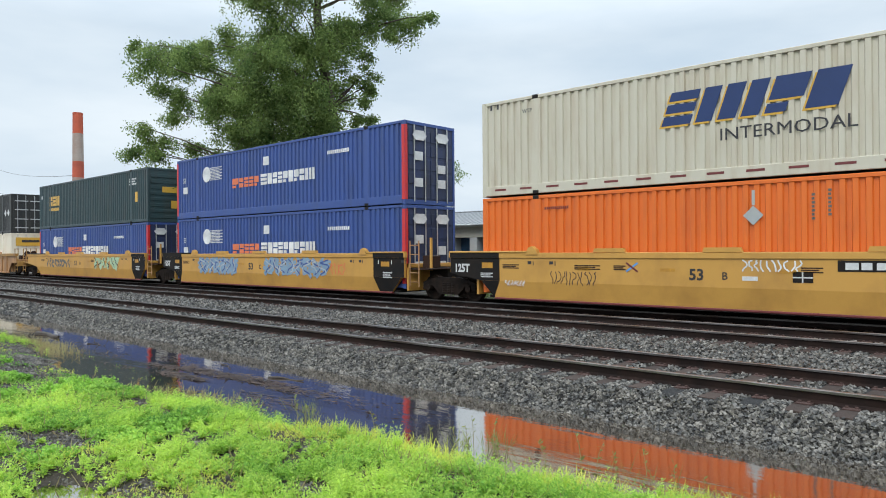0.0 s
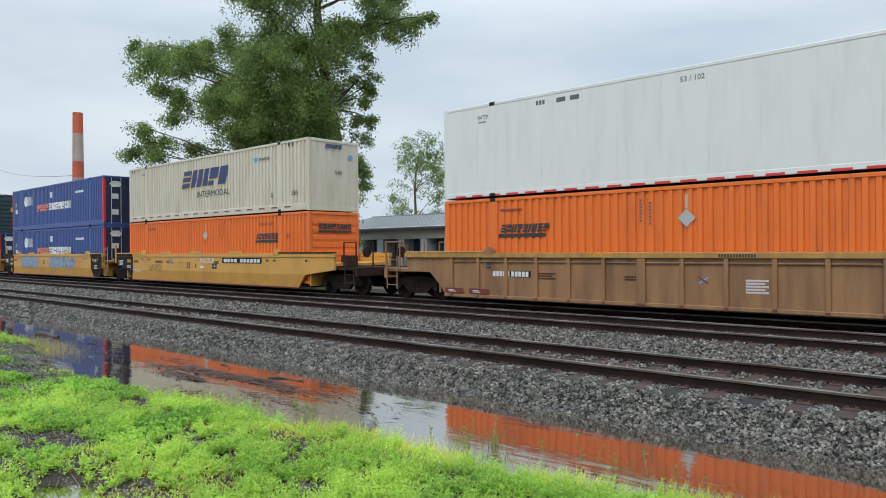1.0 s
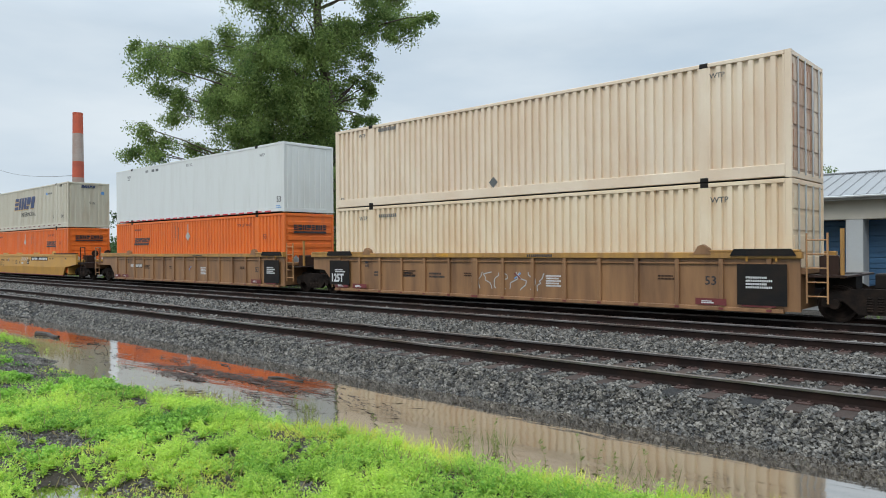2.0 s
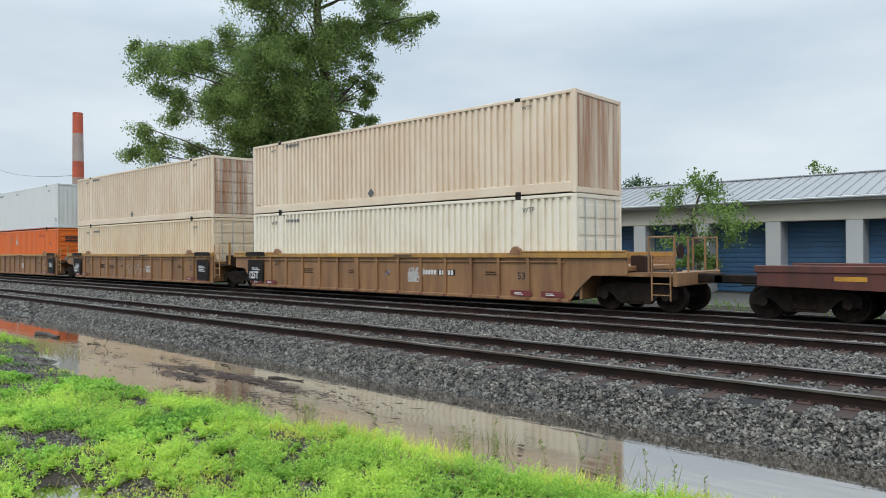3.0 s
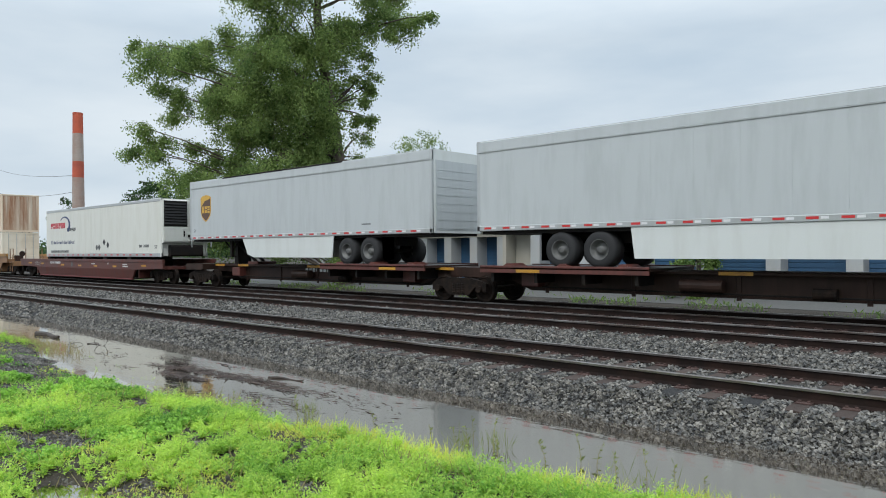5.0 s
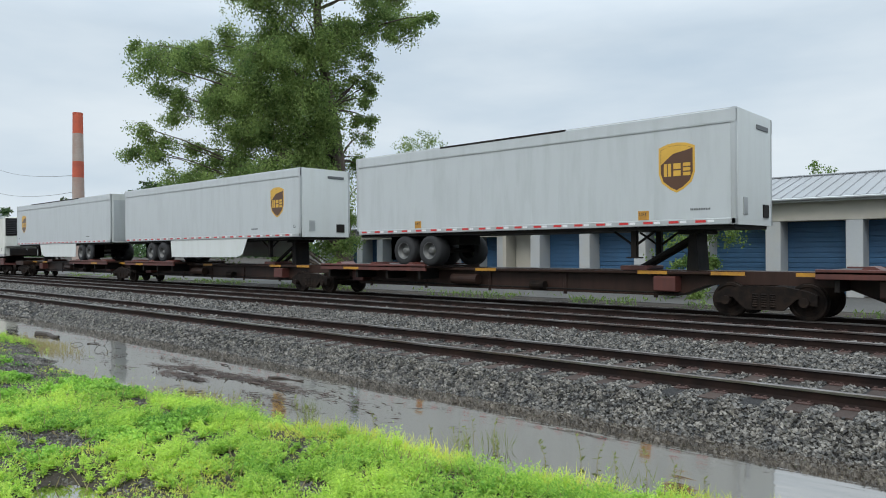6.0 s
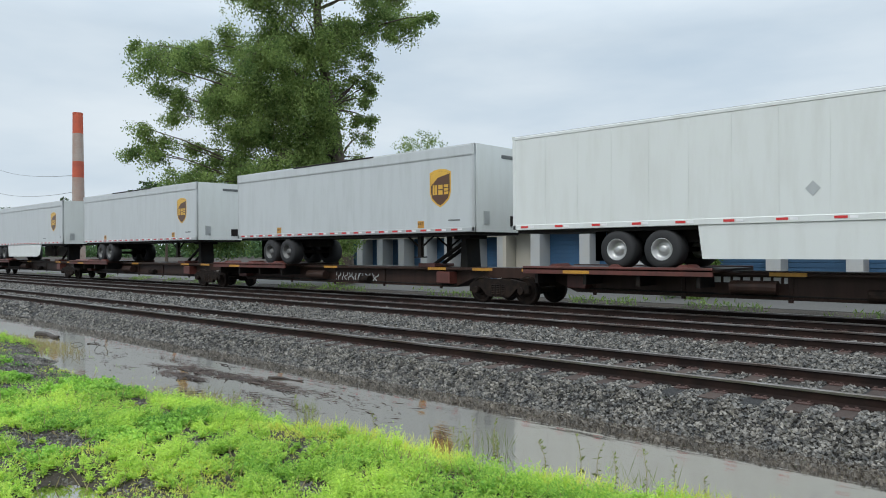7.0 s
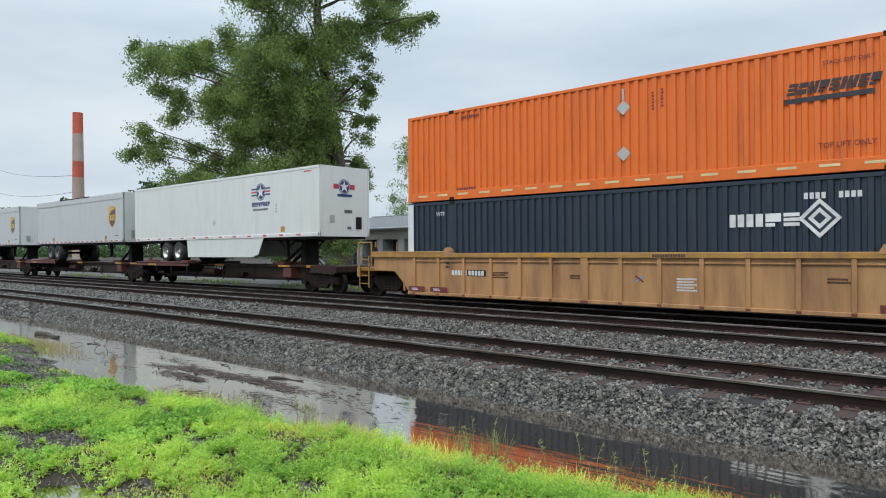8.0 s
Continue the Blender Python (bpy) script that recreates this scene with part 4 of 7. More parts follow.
# ---- beyond the tracks: storage buildings, trees, chimney ----
ROOFING = surf("grey_metal_roof", (0.27, 0.28, 0.29), 0.45, metal=0.3, var=0.12, scale=0.6, fine=12, bump=0.05, col2=(0.24, 0.245, 0.25))
STUCCO = surf("cream_stucco", (0.40, 0.38, 0.32), 0.85, var=0.12, scale=0.5, fine=40, bump=0.2, col2=(0.45, 0.42, 0.36))
PILLAR = surf("pale_painted_pillar", (0.40, 0.42, 0.43), 0.7, var=0.1, scale=0.8, col2=(0.42, 0.42, 0.40))
DOORBLUE = surf("blue_roller_door", (0.04, 0.115, 0.22), 0.5, var=0.1, scale=0.7, col2=(0.035, 0.09, 0.17), bump=0.02)
FASCIA = surf("white_fascia", (0.48, 0.49, 0.48), 0.5, var=0.1, scale=0.8, col2=(0.45, 0.45, 0.44))
BARK = surf("grey_brown_bark", (0.11, 0.085, 0.065), 0.9, var=0.4, scale=2, fine=15, bump=0.8, stretch=(3, 3, 0.6))
BRICKRED = surf("red_chimney_paint", (0.50, 0.10, 0.05), 0.8, var=0.15, scale=0.25, fine=3, col2=(0.35, 0.075, 0.045), amount=0.45)
BRICKWHITE = surf("dirty_white_chimney_paint", (0.36, 0.30, 0.26), 0.8, var=0.2, scale=0.3, fine=3, col2=(0.32, 0.22, 0.18), amount=0.5)
LOT = surf("pale_gravel_lot", (0.08, 0.077, 0.07), 0.9, var=0.3, scale=0.6, fine=10, bump=0.4, col2=(0.065, 0.062, 0.058))
tagged(part("gravel_lot", Shape().box(-120, 40, 24.6, 31.6, -0.9, -0.33), LOT), "pale wet gravel lot before the storage building", "lot", kind="structure")


def storage_row(name, x0, x1, y0, depth, eave, frieze, ridge, hip, bay, first, label):
    b = thing(name, Matrix.Translation((0, y0, 0)), label, "storage building", kind="structure")
    g = -0.34
    part("back_wall", Shape().box(x0 + 0.3, x1 - 0.3, 1.15, depth, g - 0.3, eave - 0.1), STUCCO, b)
    part("frieze", Shape().beam(x0, x1, 0.0, 0.25, frieze, eave - 0.16, 0.02), STUCCO, b)
    part("end_wall", Shape().box(x0 + 0.004, x0 + 0.25, 0.25, 1.15, g - 0.3, eave - 0.16), STUCCO, b)
    part("fascia", Shape().beam(x0 - 0.3, x1 + 0.3, -0.42, -0.34, eave - 0.2, eave, 0.02), FASCIA, b)
    part("gutter", Shape().beam(x0 - 0.3, x1 + 0.3, -0.55, -0.42, eave - 0.13, eave - 0.01, 0.04), SILVER, b)
    part("soffit", Shape().box(x0 - 0.3, x1 + 0.3, -0.34, 1.2, eave - 0.16, eave - 0.12), FASCIA, b)
    r = Shape()
    m = depth / 2
    pts = [(x0 - 0.4, -0.5, eave), (x1 + 0.4, -0.5, eave), (x1 + 0.4, depth + 0.5, eave), (x0 - 0.4, depth + 0.5, eave), (x0 + hip, m, ridge), (x1 - hip, m, ridge)]
    r.add(pts, [(0, 1, 5, 4), (1, 2, 5), (2, 3, 4, 5), (3, 0, 4), (0, 3, 2, 1)])
    roof = part("roof", r, ROOFING, b, "grey standing-seam metal roof")
    seams = Shape()
    x = x0 + hip + 0.3
    while x < x1 - hip:
        seams.add([(x - 0.02, -0.5, eave + 0.004), (x + 0.02, -0.5, eave + 0.004), (x + 0.02, m, ridge + 0.004), (x - 0.02, m, ridge + 0.004), (x, -0.5, eave + 0.045), (x, m, ridge + 0.045)],
                  [(0, 4, 5, 3), (4, 1, 2, 5), (0, 1, 4)])
        x += 0.45
    tagged(part("roof_seams", seams, ROOFING, roof), kind="stuff")
    part("ridge_cap", Shape().beam(x0 + hip, x1 - hip, m - 0.15, m + 0.15, ridge - 0.02, ridge + 0.06, 0.03), ROOFING, roof)
    x = first
    while x - bay > x0 + 0.3:
        x -= bay
    while x < x1 - 0.3:
        part("pillar", Shape().beam(x, x + 0.62, 0.02, 1.2, g - 0.25, frieze + 0.02, 0.02), PILLAR, b)
        if x + bay < x1:
            d = Shape().box(x + 0.6, x + bay + 0.02, 1.06, 1.12, g, frieze)
            k = 14
            for i in range(k):
                z = g + i * (frieze - g) / k
                d.beam(x + 0.62, x + bay, 1.03, 1.07, z + 0.02, z + (frieze - g) / k - 0.02, 0.015)
            part("roller_door", d, DOORBLUE, b)
        x += bay
    return b


storage_row("storage_building", -24.8, 30.0, 32.0, 9.0, 3.74, 2.78, 5.05, 4.2, 3.1, -10.3, "long storage building with blue roller doors and metal roof")
storage_row("storage_building", -45.0, -24.9, 34.5, 8.0, 3.30, 2.45, 4.35, 2.2, 2.2, -44.6, "lower storage building with grey roof and pale frieze")


def chimney():
    c = thing("chimney_stack", Matrix.Translation((-208.0, 77.0, -0.4)), "tall round factory chimney with red and white bands", "chimney", kind="")
    bands = [(0, 22.9, BRICKWHITE), (22.9, 27.4, BRICKRED), (27.4, 35.2, BRICKWHITE), (35.2, 40.6, BRICKRED)]
    for a, b, m in bands:
        ra, rb = 1.75 - a * 0.011, 1.75 - b * 0.011
        part("shaft", Shape().cyl((0, 0, a), (0, 0, b), ra, rb, 28), m, c, smooth=False)
    part("rim", Shape().cyl((0, 0, 40.6), (0, 0, 41.0), 1.34, 1.34, 28), BRICKRED, c)
    return c


chimney()


def limb(s, pts, r0, r1, n=7):
    """A tapered, bent limb through the given points."""
    k = len(pts)
    rings = []
    for i, p in enumerate(pts):
        a = pts[max(0, i - 1)]
        b = pts[min(k - 1, i + 1)]
        w = (b - a).normalized()
        u = w.orthogonal().normalized()
        v = w.cross(u)
        r = r0 + (r1 - r0) * i / (k - 1)
        rings.append([p + u * (r * math.cos(6.2832 * j / n)) + v * (r * math.sin(6.2832 * j / n)) for j in range(n)])
    base = len(s.v)
    s.v += [tuple(q) for ring in rings for q in ring]
    for i in range(k - 1):
        for j in range(n):
            s.f.append((base + i * n + j, base + i * n + (j + 1) % n, base + (i + 1) * n + (j + 1) % n, base + (i + 1) * n + j))


def leaflets(p, d, side, length, width):
    """Folded leaf quads from arrays of places, directions and side vectors."""
    n = len(p)
    mid = p + d * (0.5 * length)[:, None]
    v = np.stack([p, mid + side * width[:, None], p + d * length[:, None], mid - side * width[:, None]], 1).reshape(-1, 3)
    f = np.arange(n * 4).reshape(n, 4)
    return v, f


def unit(a):
    return a / np.maximum(1e-6, np.linalg.norm(a, axis=1))[:, None]


def tree(name, base, label, trunk_pts, clumps, leaf, mat, r0, per=900, seed=1, sub=12, droop=0.2, spread=0.8):
    """A tree: bent trunk, limbs to every clump of its crown, and a crown of single leaves.
    clumps: (offset from the base, radius); denser near the twigs' ends, with gaps between."""
    rng = np.random.default_rng(seed)
    t = thing(name, Matrix.Translation(base), label, "tree")
    s = Shape()
    tp = [Vector(p) for p in trunk_pts]
    limb(s, tp, r0, r0 * 0.35, 10)
    part("trunk", s, BARK, t)
    ps = []
    br = Shape()
    for c, r in clumps:
        c = Vector(c)
        # leave the trunk below the clump
        want = c.z - 0.55 * (Vector((c.x, c.y, 0)) - Vector((tp[0].x, tp[0].y, 0))).length
        j = min(range(len(tp)), key=lambda i: abs(tp[i].z - want))
        a = tp[max(0, j)]
        reach = (c - a).length
        bow = [a]
        for q, lift in ((0.2, 0.05), (0.4, 0.09), (0.6, 0.09), (0.8, 0.06)):
            bow.append(a.lerp(c, q) + Vector((rng.normal(0, 0.018), rng.normal(0, 0.018), lift + rng.normal(0, 0.012))) * reach)
        limb(br, bow + [c], r0 * (0.10 + 0.012 * min(8, reach)), r0 * 0.03, 6)
        for _ in range(max(4, int(sub * (r / 1.6) ** 2))):
            # a drooping twig with leaves hung along its outer part
            o = rng.normal(0, 1, 3)
            o = o / np.linalg.norm(o) * rng.random() ** 0.42 * r
            o[2] *= 0.8
            mid, tip = o * 0.55 + np.array([0, 0, 0.12 * r]), o - np.array([0, 0, droop * r * rng.uniform(0.2, 0.9)])
            limb(br, [c, c + Vector(mid), c + Vector(tip)], r0 * 0.035, r0 * 0.010, 4)
            k = int(per / sub * rng.uniform(0.35, 1.5))
            w = (1.0 - 0.75 * rng.random(k) ** 2.2)[:, None]
            along = 2 * (1 - w) * w * mid + w * w * tip
            tuft = rng.normal(0, 1, (k, 3)) * np.array([0.21, 0.21, 0.16]) * spread * min(1.3, r ** 0.5)
            tuft[:, 2] -= np.abs(rng.normal(0, 0.13, k)) * spread
            ps.append(np.array(c) + along + tuft)
    part("limb_work", br, BARK, t)
    p = np.concatenate(ps)
    n = len(p)
    d = unit(rng.normal(0, 1, (n, 3)) + np.array([0, 0, -droop - 0.3]))
    side = unit(np.cross(d, rng.normal(0, 1, (n, 3))))
    ln = leaf * rng.uniform(0.7, 1.35, n)
    v, f = leaflets(p, d, side, ln, ln * 0.36)
    soup("crown", v, f, mat, t)
    return t


LEAF = leaf_mat("cottonwood_leaf", (0.070, 0.130, 0.038), (0.30, 0.40, 0.12), 0.45)
LEAF2 = leaf_mat("young_tree_leaf", (0.085, 0.16, 0.045), (0.24, 0.33, 0.09), 0.4)
LEAF3 = leaf_mat("far_tree_leaf", (0.035, 0.075, 0.028), (0.075, 0.13, 0.045), 0.3)
# the great tree: crown clumps as (sideways, up, radius) in metres about its trunk, wide to one side
BIG = [(-12.0, 12.7, 0.6), (-11.0, 12.3, 0.9), (-9.9, 12.0, 1.2), (-8.9, 12.6, 1.3), (-6.9, 13.1, 1.3), (-5.9, 11.8, 1.8), (-9.9, 10.8, 1.6), (-9.9, 9.5, 1.1), (-7.9, 10.1, 1.8),
       (-5.6, 9.4, 2.1), (-10.4, 8.5, 0.9), (-10.8, 7.2, 1.0), (-12.0, 6.0, 0.9), (-10.4, 5.9, 1.2), (-5.9, 7.4, 1.5), (-3.6, 13.1, 2.0), (-3.5, 10.7, 2.2), (-2.8, 8.4, 2.4),
       (-4.5, 6.7, 2.1), (-6.2, 5.4, 1.6), (-2.2, 6.0, 2.2), (-1.6, 9.0, 2.0), (-1.2, 6.4, 1.8), (-0.6, 4.7, 1.3), (-1.5, 4.0, 1.7), (-3.8, 4.0, 1.9), (-6.9, 4.0, 1.5), (1.1, 5.3, 0.7),
       (-2.2, 14.8, 2.0), (-4.5, 14.5, 1.6), (0.2, 14.1, 2.0), (1.5, 12.1, 0.8), (1.7, 9.0, 0.6), (1.4, 7.2, 0.7), (2.9, 14.1, 1.2), (4.2, 13.8, 1.2), (5.4, 13.6, 0.8),
       (1.0, 5.8, 0.7), (1.1, 8.1, 0.6), (-0.4, 10.3, 1.7), (1.1, 4.0, 0.8), (0.3, 12.9, 1.5), (-1.6, 12.0, 1.9), (-4.2, 8.8, 2.0), (-6.3, 8.6, 1.8), (-3.0, 5.0, 2.0), (-5.4, 4.2, 1.8), (-8.2, 4.9, 1.3),
       (-8.6, 4.0, 1.2), (1.2, 10.2, 0.7), (2.0, 14.7, 1.2), (2.3, 13.3, 0.9), (-1.0, 5.0, 1.8), (-2.4, 9.8, 1.8), (0.4, 3.2, 1.2), (-2.2, 3.0, 1.6), (-5.0, 2.8, 1.6),
       (0.2, -0.6, 1.1), (-0.6, 0.7, 1.2), (0.8, 0.9, 1.0), (0.1, 1.9, 1.2), (-3.0, 0.6, 1.5), (-6.0, 1.2, 1.6), (-8.8, 1.6, 1.4),
       (3.2, 13.1, 0.8), (1.9, 10.7, 0.7), (-1.5, 17.2, 2.3), (1.2, 16.8, 2.3), (-4.0, 16.8, 1.8), (3.2, 16.2, 1.6), (0.0, 11.6, 1.6), (-8.9, 6.4, 1.0), (-2.4, 7.2, 1.9), (-4.6, 11.9, 1.5), (-0.6, 7.6, 1.6),
       (-8.0, 11.3, 1.3), (-7.7, 12.5, 0.8), (-9.2, 11.4, 1.0), (-8.6, 9.0, 1.0), (2.0, 10.0, 0.5), (1.9, 8.0, 0.5), (1.7, 5.0, 0.5), (-9.6, 6.6, 0.8), (-7.6, 6.0, 1.0)]


def great_tree():
    rng = random.Random(5)
    across = Vector((math.cos(radians(42.4)), math.sin(radians(42.4)), 0))
    deep = Vector((-across.y, across.x, 0))
    cl = []
    for a, u, r in BIG:
        cl.append((across * a + deep * rng.uniform(-1, 0.6) * (1.0 + 1.3 * r) + Vector((0, 0, u + 2.0)), r))
    for a, u, r in ((-0.9, 5.6, 1.2), (-1.1, 7.2, 1.3), (-1.4, 9.0, 1.3), (-0.7, 4.0, 1.2), (-1.2, 11.0, 1.1), (0.3, 2.8, 1.0)):
        cl.append((across * a + deep * -1.7 + Vector((0, 0, u + 2.0)), r))
    tp = [across * a + deep * b + Vector((0, 0, z)) for a, b, z in [(0.4, 0, 0), (0.35, 0.1, 2.0), (0.2, 0.2, 4.5), (0.0, 0.0, 7.5), (-0.4, 0.2, 10.5), (-0.9, 0.1, 13.5), (-1.2, 0.0, 16.5), (-1.0, 0.2, 18.5)]]
    return tree("cottonwood_tree", (-33.1, 27.0, -0.4), "tall spreading cottonwood with dark green ragged crown", tp, cl, 0.118, LEAF, 0.55, per=4000, seed=3, sub=20, droop=0.5, spread=1.0)


great_tree()


def small_tree(name, base, h, w, seed, label, mat=LEAF2, leaf=0.11, n=14, per=420, low=0.35, r0=0.12):
    rng = random.Random(seed)
    tp = [Vector((rng.uniform(-0.1, 0.1) * i, rng.uniform(-0.1, 0.1) * i, h * 0.8 * i / 4)) for i in range(5)]
    cl = []
    for _ in range(n):
        a, u = rng.uniform(0, 6.283), rng.uniform(low, 1.0)
        rr = w * (0.25 + 0.75 * math.sin(math.pi * min(0.95, (u - low) / (1 - low) * 0.8 + 0.2))) * rng.uniform(0.35, 1.0)
        cl.append(((rr * math.cos(a), rr * math.sin(a), h * u), w * rng.uniform(0.24, 0.42)))
    return tree(name, base, label, tp, cl, leaf, mat, r0, per=per, seed=seed, sub=9)


small_tree("young_tree", (-11.9, 28.6, -0.4), 5.6, 2.2, 11, "slender young tree with sparse yellow-green leaves", n=20, per=480, low=0.42)
small_tree("shrub", (-11.6, 27.6, -0.4), 2.2, 1.3, 12, "low green shrub beside a gravel lot", n=9, per=900, low=0.15, r0=0.05)
small_tree("roadside_tree", (-48.6, 49.6, -0.4), 12.9, 4.9, 13, "leafy pale green tree behind a low building", leaf=0.17, n=34, per=260, low=0.26, r0=0.2)
small_tree("roadside_tree", (-50.5, 66.0, -0.4), 8.4, 3.0, 14, "small leafy tree far behind a low building", LEAF3, leaf=0.2, n=12, per=200)
small_tree("roadside_tree", (-44.0, 56.0, -0.4), 6.6, 2.4, 15, "small leafy tree far behind a low building", LEAF3, leaf=0.2, n=10, per=240)
small_tree("roadside_tree", (-18.0, 70.0, -0.4), 9.8, 2.1, 16, "thin young tree rising behind a metal roof", LEAF2, leaf=0.18, n=9, per=160, low=0.6)
small_tree("roadside_tree", (-36.0, 70.0, -0.4), 9.6, 3.6, 17, "leafy tree behind a metal roof", LEAF3, leaf=0.22, n=14, per=200)
small_tree("roadside_tree", (-29.0, 62.0, -0.4), 8.2, 2.6, 21, "leafy tree behind a metal roof", LEAF3, leaf=0.2, n=12, per=200)
small_tree("wayside_tree", (-128.0, 60.0, -0.4), 14.5, 7.0, 18, "broad dark green tree along the railway", LEAF3, leaf=0.4, n=18, per=130, r0=0.3)
small_tree("wayside_tree", (-138.0, 68.0, -0.4), 15.0, 7.0, 19, "broad dark green tree along the railway", LEAF3, leaf=0.4, n=18, per=130, r0=0.3)
small_tree("wayside_tree", (-262.0, 92.0, -0.4), 20.5, 6.0, 20, "distant dark tree beside a chimney", LEAF3, leaf=0.6, n=14, per=90, r0=0.4)
small_tree("wayside_tree", (-430.0, 120.0, -0.4), 25.0, 10.0, 22, "distant dark tree beside the line", LEAF3, leaf=1.0, n=12, per=60, r0=0.5)


def far_woods():
    """A low belt of woods that closes the view along the line."""
    rng = np.random.default_rng(8)
    p = []
    for i in range(260):
        x = -520 + i * 3.0 + rng.normal(0, 2)
        y = 120 + rng.normal(0, 10) + (0 if x < 0 else 20)
        h = rng.uniform(5, 9)
        k = 90
        p.append(np.stack([rng.normal(x, 3.0, k), rng.normal(y, 3.0, k), rng.uniform(-0.4, h, k) * rng.uniform(0.5, 1, k)], 1))
    p = np.concatenate(p)
    n = len(p)
    d = unit(rng.normal(0, 1, (n, 3)))
    side = unit(np.cross(d, rng.normal(0, 1, (n, 3))))
    ln = rng.uniform(0.9, 1.7, n)
    v, f = leaflets(p, d, side, ln, ln * 0.4)
    return tagged(soup("far_woods", v, f, LEAF3), "distant belt of dark green woods", "woods", kind="stuff")


far_woods()


def overhead_wire(a, b, sag):
    s = Shape()
    pts = [Vector(a).lerp(Vector(b), i / 16) - Vector((0, 0, sag * 4 * (i / 16) * (1 - i / 16))) for i in range(17)]
    limb(s, pts, 0.06, 0.06, 5)
    return tagged(part("overhead_wire", s, BLACK), "thin black overhead wire", "wire")


overhead_wire((-560, 150, 62), (-214, 80, 24.0), 3.0)
overhead_wire((-430, 112, 36), (-214, 80, 19.5), 3.0)

# ---- loose stone on the ballast ----
def stones(name, boxes, seed, mat, label):
    """Angular stones strewn over stretches of the bed: (x0, x1, y0, y1, number, size)."""
    rng = np.random.default_rng(seed)
    P, S = [], []
    for x0, x1, y0, y1, n, size in boxes:
        x, y = rng.uniform(x0, x1, n), rng.uniform(y0, y1, n)
        keep = np.ones(n, bool)
        for _, yc, zt in TRACKS:
            on = np.abs(y - yc) < 1.32
            ph = np.abs((x - 4.0 + 0.25) % 0.5 - 0.25) < 0.125
            keep &= ~(on & ph)
            keep &= ~(np.abs(np.abs(y - yc) - 0.7535) < 0.09)
        x, y = x[keep], y[keep]
        z = np.interp(y, [b[0] for b in BED], [b[1] for b in BED]) + rng.uniform(-0.012, 0.022, len(x)) - np.where((y > 8.6) & (y < 9.2), 0.012, 0)
        P.append(np.stack([x, y, z], 1))
        S.append(size * rng.uniform(0.55, 1.35, len(x)))
    return rocks(name, np.concatenate(P), np.concatenate(S), rng, mat, label)


def rocks(name, p, s, rng, mat, label):
    """Angular stones at the given places and of the given sizes."""
    n = len(p)
    corner = np.array([(i, j, k) for k in (-1, 1) for j in (-1, 1) for i in (-1, 1)], float)
    c = corner[None] * rng.uniform(0.45, 1.0, (n, 8, 3)) * np.array([1.0, 0.8, 0.62]) * (s / 2)[:, None, None]
    q = unit(rng.normal(0, 1, (n, 4)))
    w, a, b, d = q.T
    R = np.stack([1 - 2 * (b * b + d * d), 2 * (a * b - d * w), 2 * (a * d + b * w), 2 * (a * b + d * w), 1 - 2 * (a * a + d * d), 2 * (b * d - a * w), 2 * (a * d - b * w), 2 * (b * d + a * w), 1 - 2 * (a * a + b * b)], 1).reshape(n, 3, 3)
    v = np.einsum("nij,nkj->nki", R, c) + p[:, None]
    quad = np.array([(0, 2, 3, 1), (4, 5, 7, 6), (0, 1, 5, 4), (2, 6, 7, 3), (0, 4, 6, 2), (1, 3, 7, 5)])
    f = (np.arange(n) * 8)[:, None, None] + quad[None]
    ob = soup(name, v.reshape(-1, 3), f.reshape(-1, 4), mat)
    ob.data.polygons.foreach_set("use_smooth", [False] * len(ob.data.polygons))
    return tagged(ob, label, "ballast stones", kind="stuff")


stones("ballast_stones", [(-13, 1.5, 8.06, 9.3, 38000, 0.052), (-26, -13, 8.12, 9.3, 14000, 0.06), (-60, -26, 8.16, 9.3, 6000, 0.1),
                          (-18, 2, 9.2, 11.2, 14000, 0.056), (-18, 2, 11.1, 13.6, 24000, 0.06), (-50, -18, 9.2, 13.6, 13000, 0.1),
                          (-14, 2, 13.4, 15.0, 8000, 0.055), (-40, -14, 13.4, 15.0, 5000, 0.08)], 4, STONE, "grey angular crushed stones heaped along the tracks")
# stones from the middle track outwards, painted darker to deepen the train's shade
stones("fouled_ballast_stones", [(-22, 3, 14.9, 22.2, 9000, 0.085), (-50, -22, 14.9, 22.2, 4000, 0.14)], 6, DARKSTONE, "crushed stones under the passing train, coloured dark for its shade")

